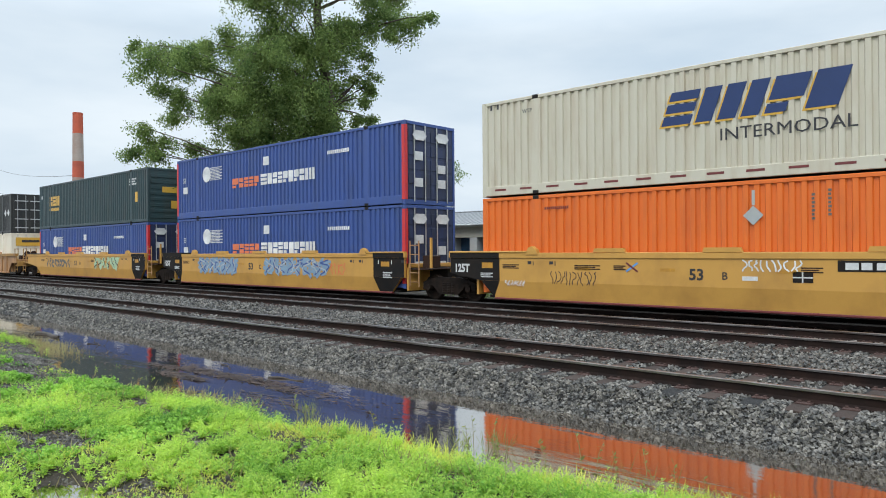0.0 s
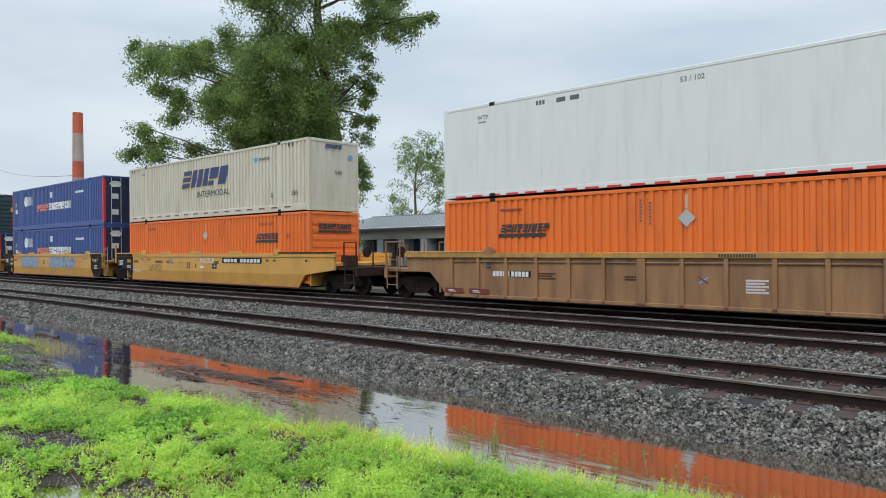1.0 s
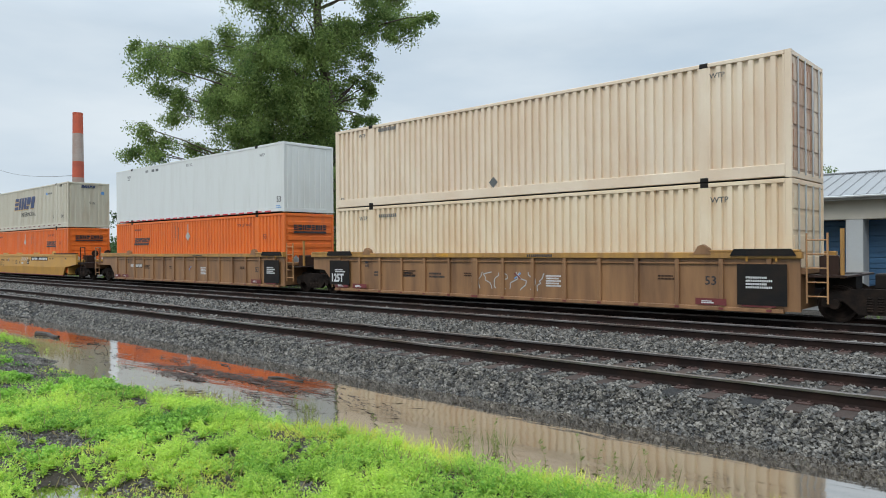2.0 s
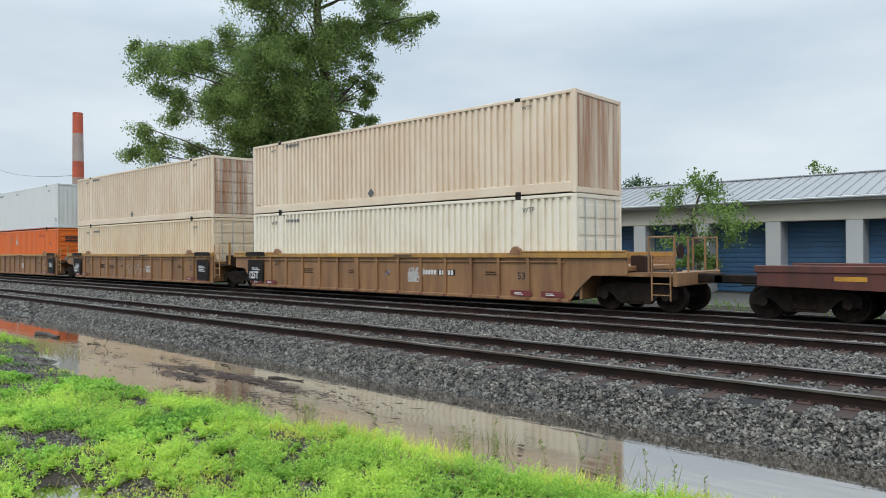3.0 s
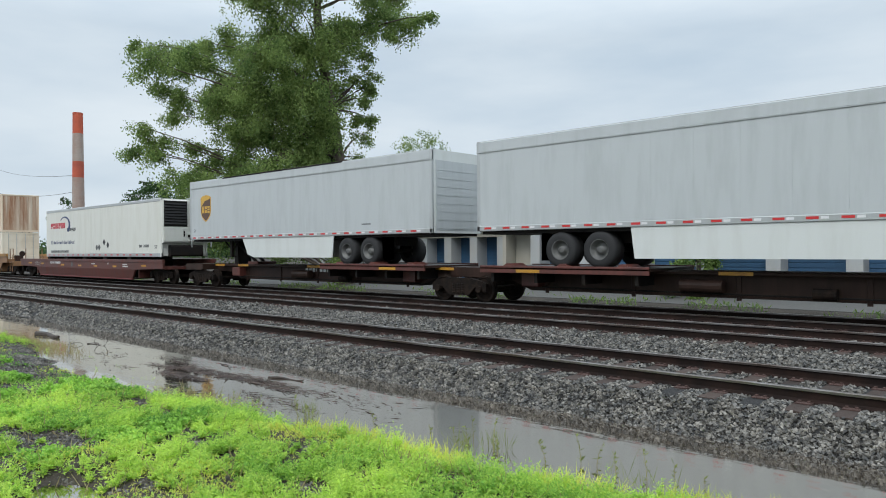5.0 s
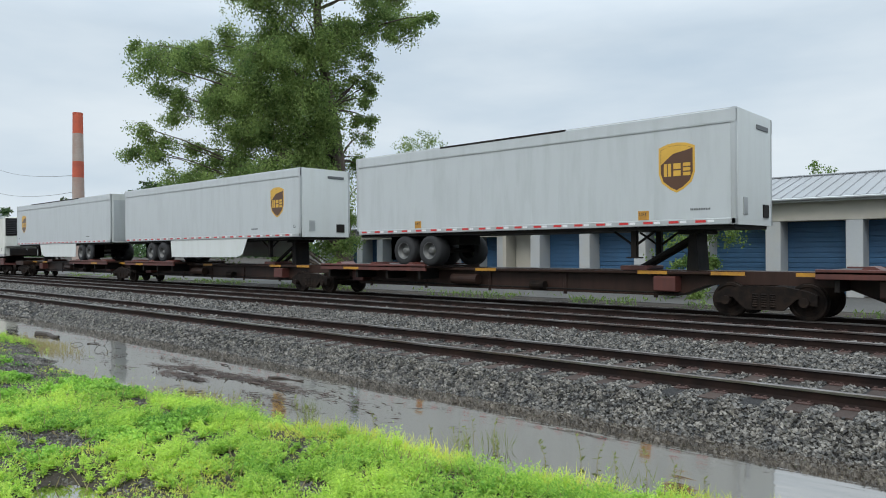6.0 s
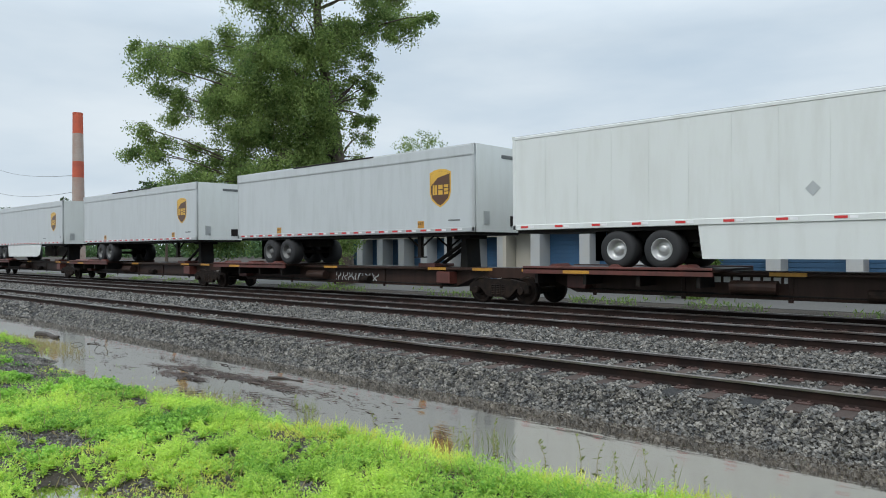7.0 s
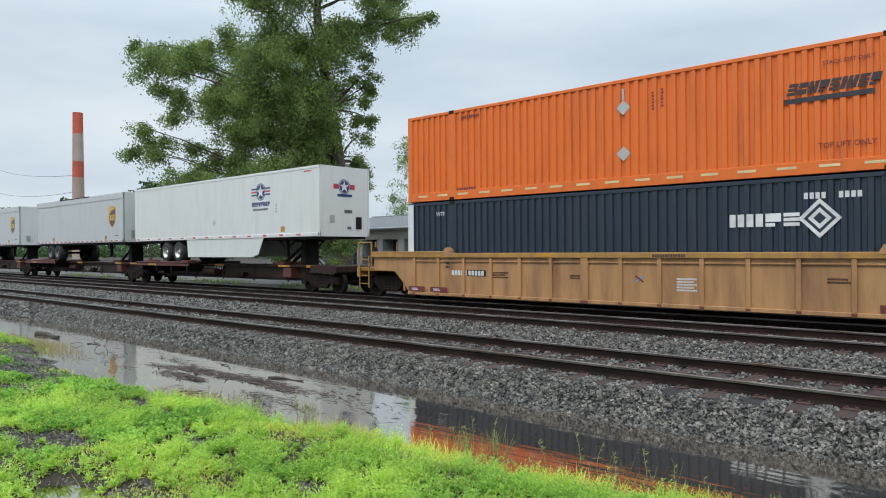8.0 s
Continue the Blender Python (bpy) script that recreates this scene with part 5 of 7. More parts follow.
# ---- weeds on the bank ----
WEED = leaf_mat("bright_weed_leaf", (0.070, 0.22, 0.040), (0.46, 0.74, 0.13), 0.45)
FEATHER = leaf_mat("feathery_weed_leaf", (0.17, 0.38, 0.065), (0.68, 0.86, 0.16), 0.5)
YWEED = leaf_mat("yellow_green_grass", (0.38, 0.48, 0.07), (0.76, 0.78, 0.16), 0.45)
SEDGE = leaf_mat("olive_sedge", (0.11, 0.14, 0.045), (0.30, 0.34, 0.11), 0.35)
DRY = leaf_mat("dry_stalk", (0.24, 0.19, 0.09), (0.36, 0.33, 0.16), 0.3)
BARE = [(-6.5, 2.1, 0.5, 0.25), (-6.0, 2.25, 0.35, 0.16), (-12.6, 5.1, 1.8, 0.3), (-15.2, 4.8, 1.6, 0.35), (-10.9, 5.15, 0.9, 0.2), (-17.0, 5.3, 1.6, 0.5), (-15.0, 5.3, 1.4, 0.42), (-13.2, 5.55, 1.2, 0.34), (-11.6, 5.5, 1.1, 0.24), (-10.0, 5.4, 0.8, 0.16), (-14.0, 4.2, 1.1, 0.25), (-12.2, 3.6, 0.7, 0.14),
        (-9.1, 2.65, 0.7, 0.22), (-8.5, 2.95, 0.6, 0.26), (-7.5, 2.3, 0.4, 0.1), (-6.9, 2.42, 0.55, 0.26), (-6.3, 2.9, 0.25, 0.09), (-5.15, 3.8, 0.25, 0.1), (-4.3, 4.8, 0.22, 0.14), (-7.2, 3.9, 0.3, 0.08),
        (-6.2, 4.6, 0.25, 0.08), (-9.6, 4.4, 0.4, 0.08)]


def bareness(x, y):
    b = np.zeros_like(x)
    for cx, cy, rx, ry in BARE:
        b = np.maximum(b, np.exp(-((x - cx) / rx) ** 2 - ((y - cy) / ry) ** 2))
    return b


def bank_pebbles():
    rng = np.random.default_rng(61)
    x, y = rng.uniform(-20, -3.5, 60000), rng.uniform(1.7, 6.3, 60000)
    k = (rng.random(len(x)) < 0.06 + 0.9 * bareness(x, y)) & (y < np.vectorize(bank_edge)(x) + 0.1)
    x, y = x[k][:16000], y[k][:16000]
    z = np.vectorize(ground_z)(x, y) + rng.uniform(-0.008, 0.008, len(x))
    return rocks("bank_pebbles", np.stack([x, y, z], 1), rng.uniform(0.015, 0.05, len(x)), rng, STONE, "small grey pebbles on the bare bank")


bank_pebbles()


def seen_wedge(x, y):
    """The stretch of bank that lies before the standpoint."""
    return (y < 0.62 * -x + 4.6) & (y > -0.275 * x - 0.4)


def weeds():
    rng = np.random.default_rng(12)
    gz = np.vectorize(ground_z)
    be = np.vectorize(bank_edge)
    nz = np.vectorize(lambda x, y, s, k: wob(x, y, s, k))

    def spread(n, edge):
        x = -21.5 + 20.5 * rng.random(n) ** 0.8
        y = rng.uniform(1.6, 6.6, n)
        k = (y < be(x) + edge) & seen_wedge(x, y) & (rng.random(n) > bareness(x, y) * 1.35)
        return x[k], y[k]

    def emit(name, x, y, z0, mat, label, up, ln, wd):
        n = len(x)
        p = np.stack([x, y, z0], 1)
        d = unit(rng.normal(0, 1, (n, 3)) * np.array([1, 1, 0.5]) + np.array([0, 0, up]))
        side = unit(np.cross(d, rng.normal(0, 1, (n, 3))))
        v, f = leaflets(p, d, side, ln, wd)
        return tagged(soup(name, v, f, mat), label, "weeds", kind="stuff")

    # low ground cover, thin between the plants
    x, y = spread(200000, -0.02)
    thin = nz(x, y, 1.7, 6.0) + 0.6 * nz(x, y, 4.5, 2.0) > rng.uniform(-0.45, 0.35, len(x))
    x, y = x[thin], y[thin]
    yel = (nz(x, y, 0.75, 9.0) + 0.75 * np.exp(-((x + 7.0) / 1.5) ** 2 - ((y - 2.9) / 0.55) ** 2) + rng.normal(0, 0.14, len(x))) > 0.20
    z = gz(x, y)
    h = np.where(x < -11.0, 0.035, 0.045 + 0.05 * (nz(x, y, 1.4, 4.0) + 0.5))
    zz = z + rng.random(len(x)) * h
    ln = rng.uniform(0.018, 0.05, len(x))
    emit("ground_weeds", x[~yel], y[~yel], zz[~yel], WEED, "low bright green weeds covering the bank", 0.7, ln[~yel], ln[~yel] * 0.2)
    emit("yellow_grass", x[yel], y[yel], zz[yel], YWEED, "short yellow-green grass on the bank", 1.0, ln[yel], ln[yel] * 0.14)

    def plants(name, px, py, r, h, stems, leaves, length, width, mat, label, flat=0.45):
        """Plants of rising stems, each stem set with leaflets that stand off it all round."""
        n = len(px)
        base = np.stack([px, py, gz(px, py)], 1)
        a = rng.uniform(0, 6.283, (n, stems))
        out = rng.random((n, stems)) ** 0.6
        lean = np.stack([np.cos(a) * out, np.sin(a) * out, np.zeros_like(a)], 2) * r[:, None, None]
        tall = h[:, None] * (1.0 - 0.5 * out ** 2) * rng.uniform(0.75, 1.1, (n, stems))
        u = rng.uniform(0.12, 1.0, (n, stems, leaves))
        p = base[:, None, None] + lean[:, :, None] * (u ** 1.3)[..., None]
        p[..., 2] += tall[:, :, None] * u
        d = rng.normal(0, 1, (n, stems, leaves, 3)) * np.array([1, 1, flat]) + np.array([0, 0, 0.5])
        d += 0.8 * lean[:, :, None] / np.maximum(0.02, r)[:, None, None, None]
        d = unit(d.reshape(-1, 3))
        side = unit(np.cross(d, np.array([[0, 0, 1.0]]) + rng.normal(0, 0.5, d.shape)))
        ln = (length * rng.uniform(0.55, 1.3, (n, stems, leaves)) * (1.15 - 0.6 * u)).ravel()
        v, f = leaflets(p.reshape(-1, 3), d, side, ln, ln * width)
        return tagged(soup(name, v, f, mat), label, "weeds", kind="stuff")

    # soft feathery plants over the nearer bank, in drifts with hollows between them
    px, py = spread(9500, 0.0)
    drift = nz(px, py, 0.8, 1.5) + 0.7 * nz(px, py, 2.6, 0.5)
    yellow = np.exp(-((px + 7.0) / 1.5) ** 2 - ((py - 2.9) / 0.55) ** 2)
    keep = (drift - 0.45 * yellow > rng.uniform(-0.6, 0.05, len(px))) & (px > -10.6 + 1.2 * rng.normal(0, 0.6, len(px)))
    px, py, drift = px[keep], py[keep], drift[keep]
    r = rng.uniform(0.06, 0.15, len(px)) * (1 + 0.5 * drift)
    plants("feathery_weeds", px, py, r, r * rng.uniform(0.9, 1.7, len(px)), 10, 12, 0.052, 0.145, FEATHER, "soft feathery bright green weeds in drifts on the bank")

    # larger bushy plants by the water
    ex = np.array([-9.0, -8.85, -7.6, -6.6, -6.35, -6.1, -5.75, -5.5, -5.2, -4.95, -4.6, -4.2, -3.9, -3.5, -3.1, -2.7])
    ey = be(ex) - np.array([0.25, 0.4, 0.1, 0.15, 0.3, 0.2, 0.25, 0.35, 0.2, 0.4, 0.2, 0.3, 0.25, 0.2, 0.25, 0.2])
    plants("bushy_weeds", ex, ey, rng.uniform(0.12, 0.2, len(ex)), rng.uniform(0.2, 0.33, len(ex)), 26, 26, 0.045, 0.13, FEATHER, "bushy bright green weeds at the water's edge")

    # broad-leaved plants on the far part of the bank
    bx, by = rng.uniform(-15.5, -7.6, 1500), rng.uniform(2.4, 4.9, 1500)
    kk = (by < be(bx) - 0.45) & (bareness(bx, by) < 0.25) & (nz(bx, by, 0.9, 5.5) + 0.5 * nz(bx, by, 2.8, 3.5) > -0.02)
    bx, by = bx[kk], by[kk]
    plants("broad_leaved_weeds", bx, by, rng.uniform(0.08, 0.17, len(bx)), rng.uniform(0.07, 0.15, len(bx)), 9, 8, 0.07, 0.30, WEED, "broad-leaved bright green weeds on the bank", 0.3)

    # low clumps between the gravel and the water
    cx, cy = [], []
    for mx, my, sx, sy, k in ((-16.0, 6.05, 0.7, 0.16, 60), (-14.2, 5.75, 0.9, 0.14, 60), (-12.3, 5.55, 0.8, 0.12, 50), (-20.0, 5.6, 1.3, 0.3, 80), (-10.6, 5.45, 0.6, 0.1, 24)):
        cx.append(rng.normal(mx, sx, k))
        cy.append(rng.normal(my, sy, k))
    cx, cy = np.concatenate(cx), np.concatenate(cy)
    plants("waterside_weeds", cx, cy, rng.uniform(0.08, 0.16, len(cx)), rng.uniform(0.08, 0.2, len(cx)), 10, 12, 0.05, 0.12, FEATHER, "low green weeds between gravel and water")

    # dead brown stems on the far bank and by the water
    x = np.concatenate([rng.normal(-18.2, 1.0, 900), rng.normal(-9.6, 0.7, 420), rng.normal(-4.6, 0.5, 200), rng.uniform(-13, -3, 900)])
    y = np.concatenate([rng.normal(5.9, 0.22, 900), rng.normal(5.3, 0.12, 420), rng.normal(4.9, 0.12, 200), rng.uniform(2.2, 5.0, 900)])
    ln = rng.uniform(0.08, 0.26, len(x))
    emit("dead_stems", x, y, np.maximum(gz(x, y), WATER_Z - 0.02), DRY, "dead brown stems among the weeds", 1.4, ln, np.full(len(x), 0.005))

    # grass blades along the water's edge
    x = rng.uniform(-7.2, -1.4, 5200)
    y = be(x) + rng.normal(-0.12, 0.16, len(x))
    k = nz(x, y, 1.3, 7.0) > -0.15
    x, y = x[k], y[k]
    ln = rng.uniform(0.06, 0.24, len(x))
    tx = np.concatenate([rng.normal(-5.12, 0.10, 60), rng.normal(-4.86, 0.08, 40), rng.normal(-7.7, 0.12, 60), rng.normal(-3.2, 0.25, 40)])
    ty = np.concatenate([rng.normal(5.92, 0.05, 60), rng.normal(6.2, 0.04, 40), rng.normal(5.75, 0.06, 60), rng.normal(6.05, 0.08, 40)])
    emit("sedge_tufts", tx, ty, np.full(len(tx), WATER_Z - 0.03), SEDGE, "thin olive sedge blades standing in the water", 2.6, rng.uniform(0.14, 0.36, len(tx)), np.full(len(tx), 0.003))
    emit("edge_grass", x, y, np.maximum(gz(x, y), WATER_Z - 0.03), YWEED, "upright grass blades at the water's edge", 1.7, ln, np.full(len(x), 0.004))


weeds()


def lawn():
    """Rough grass on the rest of the near side."""
    rng = np.random.default_rng(55)
    n = 28000
    x = np.concatenate([rng.uniform(-45, 16, n), rng.normal(-3.0, 5.5, 2 * n)])
    y = np.concatenate([rng.uniform(-14, 6.4, n), rng.normal(1.0, 3.5, 2 * n)])
    k = ~(seen_wedge(x, y) & (y > 1.6) & (x > -21.5) & (x < -1.4)) & (y < np.vectorize(bank_edge)(x) - 0.05) & (np.hypot(x, y) > 0.2)
    x, y = x[k], y[k]
    n = len(x)
    z = np.vectorize(ground_z)(x, y)
    d = unit(rng.normal(0, 1, (n, 3)) * np.array([1, 1, 0.4]) + np.array([0, 0, 1.2]))
    side = unit(np.cross(d, rng.normal(0, 1, (n, 3))))
    ln = rng.uniform(0.05, 0.16, n)
    v, f = leaflets(np.stack([x, y, z], 1), d, side, ln, ln * 0.2)
    return tagged(soup("rough_lawn", v, f, WEED), "rough bright green grass on the near bank", "grass", kind="stuff")


lawn()


def verge():
    """Rough grass on the far side of the tracks."""
    rng = np.random.default_rng(77)
    n = 16000
    x, y = rng.uniform(-75, 6, n), 22.6 + np.abs(rng.normal(0, 1.3, n))
    k = np.vectorize(lambda a, b: wob(a, b, 0.35, 2.0))(x, y) > -0.05
    x, y = x[k], y[k]
    n = len(x)
    z = np.vectorize(ground_z)(x, y)
    d = unit(rng.normal(0, 1, (n, 3)) * np.array([1, 1, 0.4]) + np.array([0, 0, 1.6]))
    side = unit(np.cross(d, rng.normal(0, 1, (n, 3))))
    ln = rng.uniform(0.08, 0.28, n)
    v, f = leaflets(np.stack([x, y, z], 1), d, side, ln, ln * 0.09)
    return tagged(soup("verge_grass", v, f, LEAF2), "rough green grass beyond the tracks", "grass", kind="stuff")


verge()


def tall_weed(x, y, h, seed):
    """A thin seeding stalk with a few leaves."""
    rng = random.Random(seed)
    t = thing("tall_weed", Matrix.Translation((x, y, max(ground_z(x, y), WATER_Z - 0.05))), "thin seeding weed stalk at the water's edge", "weed", "tall weeds at the water")
    s, lv = Shape(), []
    lean = Vector((rng.uniform(-0.35, 0.35), rng.uniform(-0.2, 0.2), 0))
    pts = [lean * (h * q * q) + Vector((0, 0, h * q * (1 - 0.12 * q))) for q in (0, 0.25, 0.5, 0.75, 1.0)]
    limb(s, pts, 0.004, 0.0015, 4)
    part("stalk", s, DRY, t)
    p, d = [], []
    for i in range(26):
        q = rng.uniform(0.15, 1.0)
        at = pts[0].lerp(pts[-1], q) if q > 0.98 else pts[int(q * 4)].lerp(pts[min(4, int(q * 4) + 1)], q * 4 - int(q * 4))
        p.append(tuple(at))
        d.append((rng.uniform(-1, 1), rng.uniform(-1, 1), rng.uniform(-0.1, 1.0)))
    p, d = np.array(p), unit(np.array(d))
    ln = np.array([rng.uniform(0.02, 0.075) for _ in range(26)])
    side = unit(np.cross(d, np.array([[0.3, 0.5, 0.8]])))
    v, f = leaflets(p, d, side, ln, ln * 0.16)
    soup("leaves", v, f, SEDGE, t)
    return t


TALL = [(-4.8, 6.05, 0.45), (-4.7, 6.0, 0.38), (-5.0, 5.85, 0.42), (-5.1, 5.8, 0.35), (-4.95, 5.9, 0.5), (-3.85, 6.3, 0.42), (-3.7, 6.35, 0.36), (-3.1, 6.25, 0.40), (-2.8, 6.2, 0.35), (-4.15, 6.1, 0.3),
        (-2.5, 6.15, 0.3), (-7.6, 5.5, 0.4), (-7.5, 5.55, 0.32), (-9.3, 5.35, 0.35), (-9.0, 5.4, 0.38), (-9.5, 5.3, 0.3), (-8.4, 5.4, 0.34), (-6.5, 5.85, 0.3), (-5.6, 5.9, 0.3), (-3.4, 6.2, 0.3)]
for i, (tx, ty, th) in enumerate(TALL):
    tall_weed(tx, ty, th, 40 + i)

# driftwood and litter on the water
WETWOOD = surf("wet_dark_wood", (0.045, 0.033, 0.026), 0.6, var=0.3, scale=3, bump=0.4)
LITTER = surf("floating_plant_litter", (0.080, 0.052, 0.040), 0.7, var=0.4, scale=2, bump=0.2, island=0.5)


def stick(x, y, length, r, turn, label, bend=0.05, z=0.01):
    s = Shape()
    pts = [Vector((length * (q - 0.5), bend * math.sin(q * 5), z + 0.01 * math.sin(q * 7))) for q in (0, 0.2, 0.4, 0.6, 0.8, 1)]
    limb(s, pts, r, r * 0.5, 7)
    ob = part("stick", s, WETWOOD, m=pose(x, y, WATER_Z, 0, 0, turn))
    return tagged(ob, label, "driftwood", "sticks in the puddle")


stick(-20.3, 6.75, 1.3, 0.07, 8, "dark rotting log lying at the water's edge", 0.08, 0.03)
stick(-10.2, 7.15, 0.75, 0.022, 20, "short dark stick floating on the water")
stick(-12.2, 7.2, 0.6, 0.012, -10, "thin dark twig floating on the water")
stick(-17.6, 6.9, 0.5, 0.014, 30, "thin curved twig in the water", 0.15)
stick(-10.4, 5.5, 0.35, 0.015, 60, "short dark stub of wood on the bank", 0.02, 0.02)


def bent_wire(x, y, pts, label):
    """A loop of wire or stem rising from the water, in a plane turned to the line of the bank."""
    s = Shape()
    limb(s, [Vector((0.65 * u, 0.02 * math.sin(9 * u), 0.65 * w)) for u, w in pts], 0.008, 0.007, 6)
    ob = part("bent_wire", s, WETWOOD, m=pose(x, y, WATER_Z, 0, 0, 42))
    return tagged(ob, label, "wire", "wires in the puddle")


bent_wire(-17.2, 6.85, [(-0.10, -0.03), (-0.22, 0.14), (-0.20, 0.26), (-0.06, 0.28), (0.04, 0.22), (0.14, 0.36), (0.23, 0.33), (0.21, 0.16), (0.12, 0.02), (0.0, -0.03)], "dark bent loop of wire standing in the water")
bent_wire(-17.9, 6.55, [(-0.22, -0.02), (-0.16, 0.05), (0.0, 0.085), (0.16, 0.07), (0.24, 0.02), (0.26, -0.03)], "low dark arch of wire in the water")


def litter():
    rng = np.random.default_rng(31)
    n = 4800
    x = rng.normal(-11.4, 1.6, n)
    y = rng.normal(6.45, 0.36, n) + 0.12 * np.sin(x * 1.7)
    k = np.vectorize(lambda a, b: wob(0.6 * a, 2.2 * b, 1.1, 3.3))(x, y) > -0.04
    x, y = x[k], y[k]
    n = len(x)
    a = rng.normal(0.1, 0.5, n)
    d = np.stack([np.cos(a), np.sin(a), rng.normal(0, 0.05, n)], 1)
    side = np.stack([-np.sin(a), np.cos(a), rng.normal(0, 0.2, n)], 1)
    ln = rng.uniform(0.05, 0.32, n)
    v, f = leaflets(np.stack([x, y, np.full(n, WATER_Z + 0.006) + rng.uniform(0, 0.012, n)], 1), d, side, ln, rng.uniform(0.004, 0.012, n))
    return tagged(soup("plant_litter", v, f, LITTER), "brown dead stems floating in shallow water", "plant litter", kind="stuff")


litter()


# ---- lettering, painted marks and small fittings on the train ----
NEAR = -1.2865      # just proud of a box's near wall


def on(ob):
    """The place along the train and the height of a riding thing."""
    return next((s, z) for t, s, z, y in TRAIN if t is ob)


def L_(ob, text, size, mat, s, z, y=NEAR, stretch=1.0, slant=0.0, bold=0.012):
    o = on(ob)
    return words(text, size, mat, ob, s - o[0], y, z - o[1], stretch=stretch, slant=slant, bold=bold)


def M_(ob, cells, w, h, mat, s, z, y=NEAR, slant=0.0, name="painted_mark", t=0.003):
    o = on(ob)
    return marks(cells, w, h, mat, ob, s - o[0], y, z - o[1], slant=slant, name=name, t=t)


def B_(ob, mat, s, z, w, h, n=1, y=NEAR, name="painted_bar"):
    o = on(ob)
    return bars(ob, mat, s - o[0], y, z - o[1], w, h, n, name)


def shape_(ob, name, poly, mat, s, z, y=NEAR, t=0.003, label=""):
    o = on(ob)
    return part(name, Shape().prism(poly, -t, 0), mat, ob, label, m=Matrix.Translation((s - o[0], y, z - o[1])))


def rect(w, h):
    return [(0, 0), (w, 0), (w, h), (0, h)]


def ring(r, n=24, a=1.0):
    return [(r * math.cos(6.28318 * i / n), a * r * math.sin(6.28318 * i / n)) for i in range(n)]


def diamond(r):
    return [(0, -r), (r, 0), (0, r), (-r, 0)]


def scrawl(ob, mat, s, z, w, h, n, seed, y, width=0.03, name="graffiti"):
    """Sprayed strokes, unreadable: bent ribbons within a box."""
    rng = random.Random(seed)
    sh = Shape()
    for i in range(n):
        cx = w * (i + 0.5) / n + rng.uniform(-0.1, 0.1) * w / n
        pts = []
        k = rng.choice((5, 7, 9))
        ph, amp = rng.uniform(0, 6.28), rng.uniform(0.25, 0.6) * w / n
        for j in range(k):
            q = j / (k - 1)
            pts.append((cx + amp * math.sin(ph + q * rng.uniform(3, 7)), h * (0.08 + 0.84 * q) + rng.uniform(-0.04, 0.04) * h))
        for (a, b), (c, d) in zip(pts, pts[1:]):
            ln = math.hypot(c - a, d - b) or 1
            nx, nz = -(d - b) / ln * width / 2, (c - a) / ln * width / 2
            yy = -0.004 - 0.0004 * rng.random()
            sh.add([(a - nx, yy, b - nz), (c - nx, yy, d - nz), (c + nx, yy, d + nz), (a + nx, yy, b + nz), (a, 0, b)], [(3, 2, 1, 0)])
    o = on(ob)
    return tagged(part(name, sh, mat, ob, "sprayed graffiti strokes", m=Matrix.Translation((s - o[0], y, z - o[1]))), kind="stuff")


WELLN = -1.474

# cream box with the large navy mark and its gold edge
for dx, dz, mt, tt in ((-0.06, -0.05, GOLD, 0.002), (0.0, 0.0, NAVYINK, 0.0055)):
    M_(swf, [(1, 1), (2, 1.3), (3, 0.55), (4, 1), (3, 0.9)], 4.05, 0.82, mt, -8.0 + dx, 4.78 + dz, slant=0.35, t=tt)
L_(swf, "INTERMODAL", 0.42, INK, -6.54, 4.27, stretch=1.13, bold=0.0)
L_(swf, "53ft", 0.27, INK, 1.1, 3.95)
B_(swf, LBLUE, -1.6, 5.55, 0.3, 0.16)
B_(swf, GREYINK, -1.2, 5.56, 0.75, 0.11)
L_(swf, "WTP", 0.16, GREYINK, -12.35, 5.72)
B_(swf, GREYINK, -0.35, 3.95, 0.14, 0.22, 2)
for x in (-13.55, -13.3, 0.9, 1.15):
    B_(swf, INK, x, 5.95, 0.07, 0.17)

# orange boxes
for ob, s0 in ((sc1, -13.88), (sc2, 9.52)):
    M_(ob, [(1, 1), (0, 1), (2, 1), (4, 1), (1, 1), (3, 0.5), (2, 1), (1, 1), (4, 1)], 1.72, 0.24, INK, s0 + (12.4 if ob is sc1 else 2.28), 2.2, slant=0.3)
    shape_(ob, "painted_bar", rect(1.72, 0.11), INK, s0 + (12.35 if ob is sc1 else 2.22), 2.05)
    dx = s0 + 8.13
    shape_(ob, "placard_holder", diamond(0.23), SILVER, dx, 2.44, t=0.012, label="grey diamond placard holder")
    shape_(ob, "placard_holder", rect(0.07, 0.35), SILVER, dx - 0.035, 2.68)
    for q in range(2):
        B_(ob, GREYINK, dx + (1.25 + 0.33 * q) * (1 if ob is sc1 else -0.8), 2.3 + 0.08 * q, 0.07, 0.62, 7)
    B_(ob, MAROON, s0 + 2.3, 2.83, 0.85, 0.08)
    L_(ob, "53", 0.26, MAROON, s0 + 14.6, 2.22)
    L_(ob, "TOP LIFT ONLY", 0.16, MAROON, s0 + 12.6, 2.78)
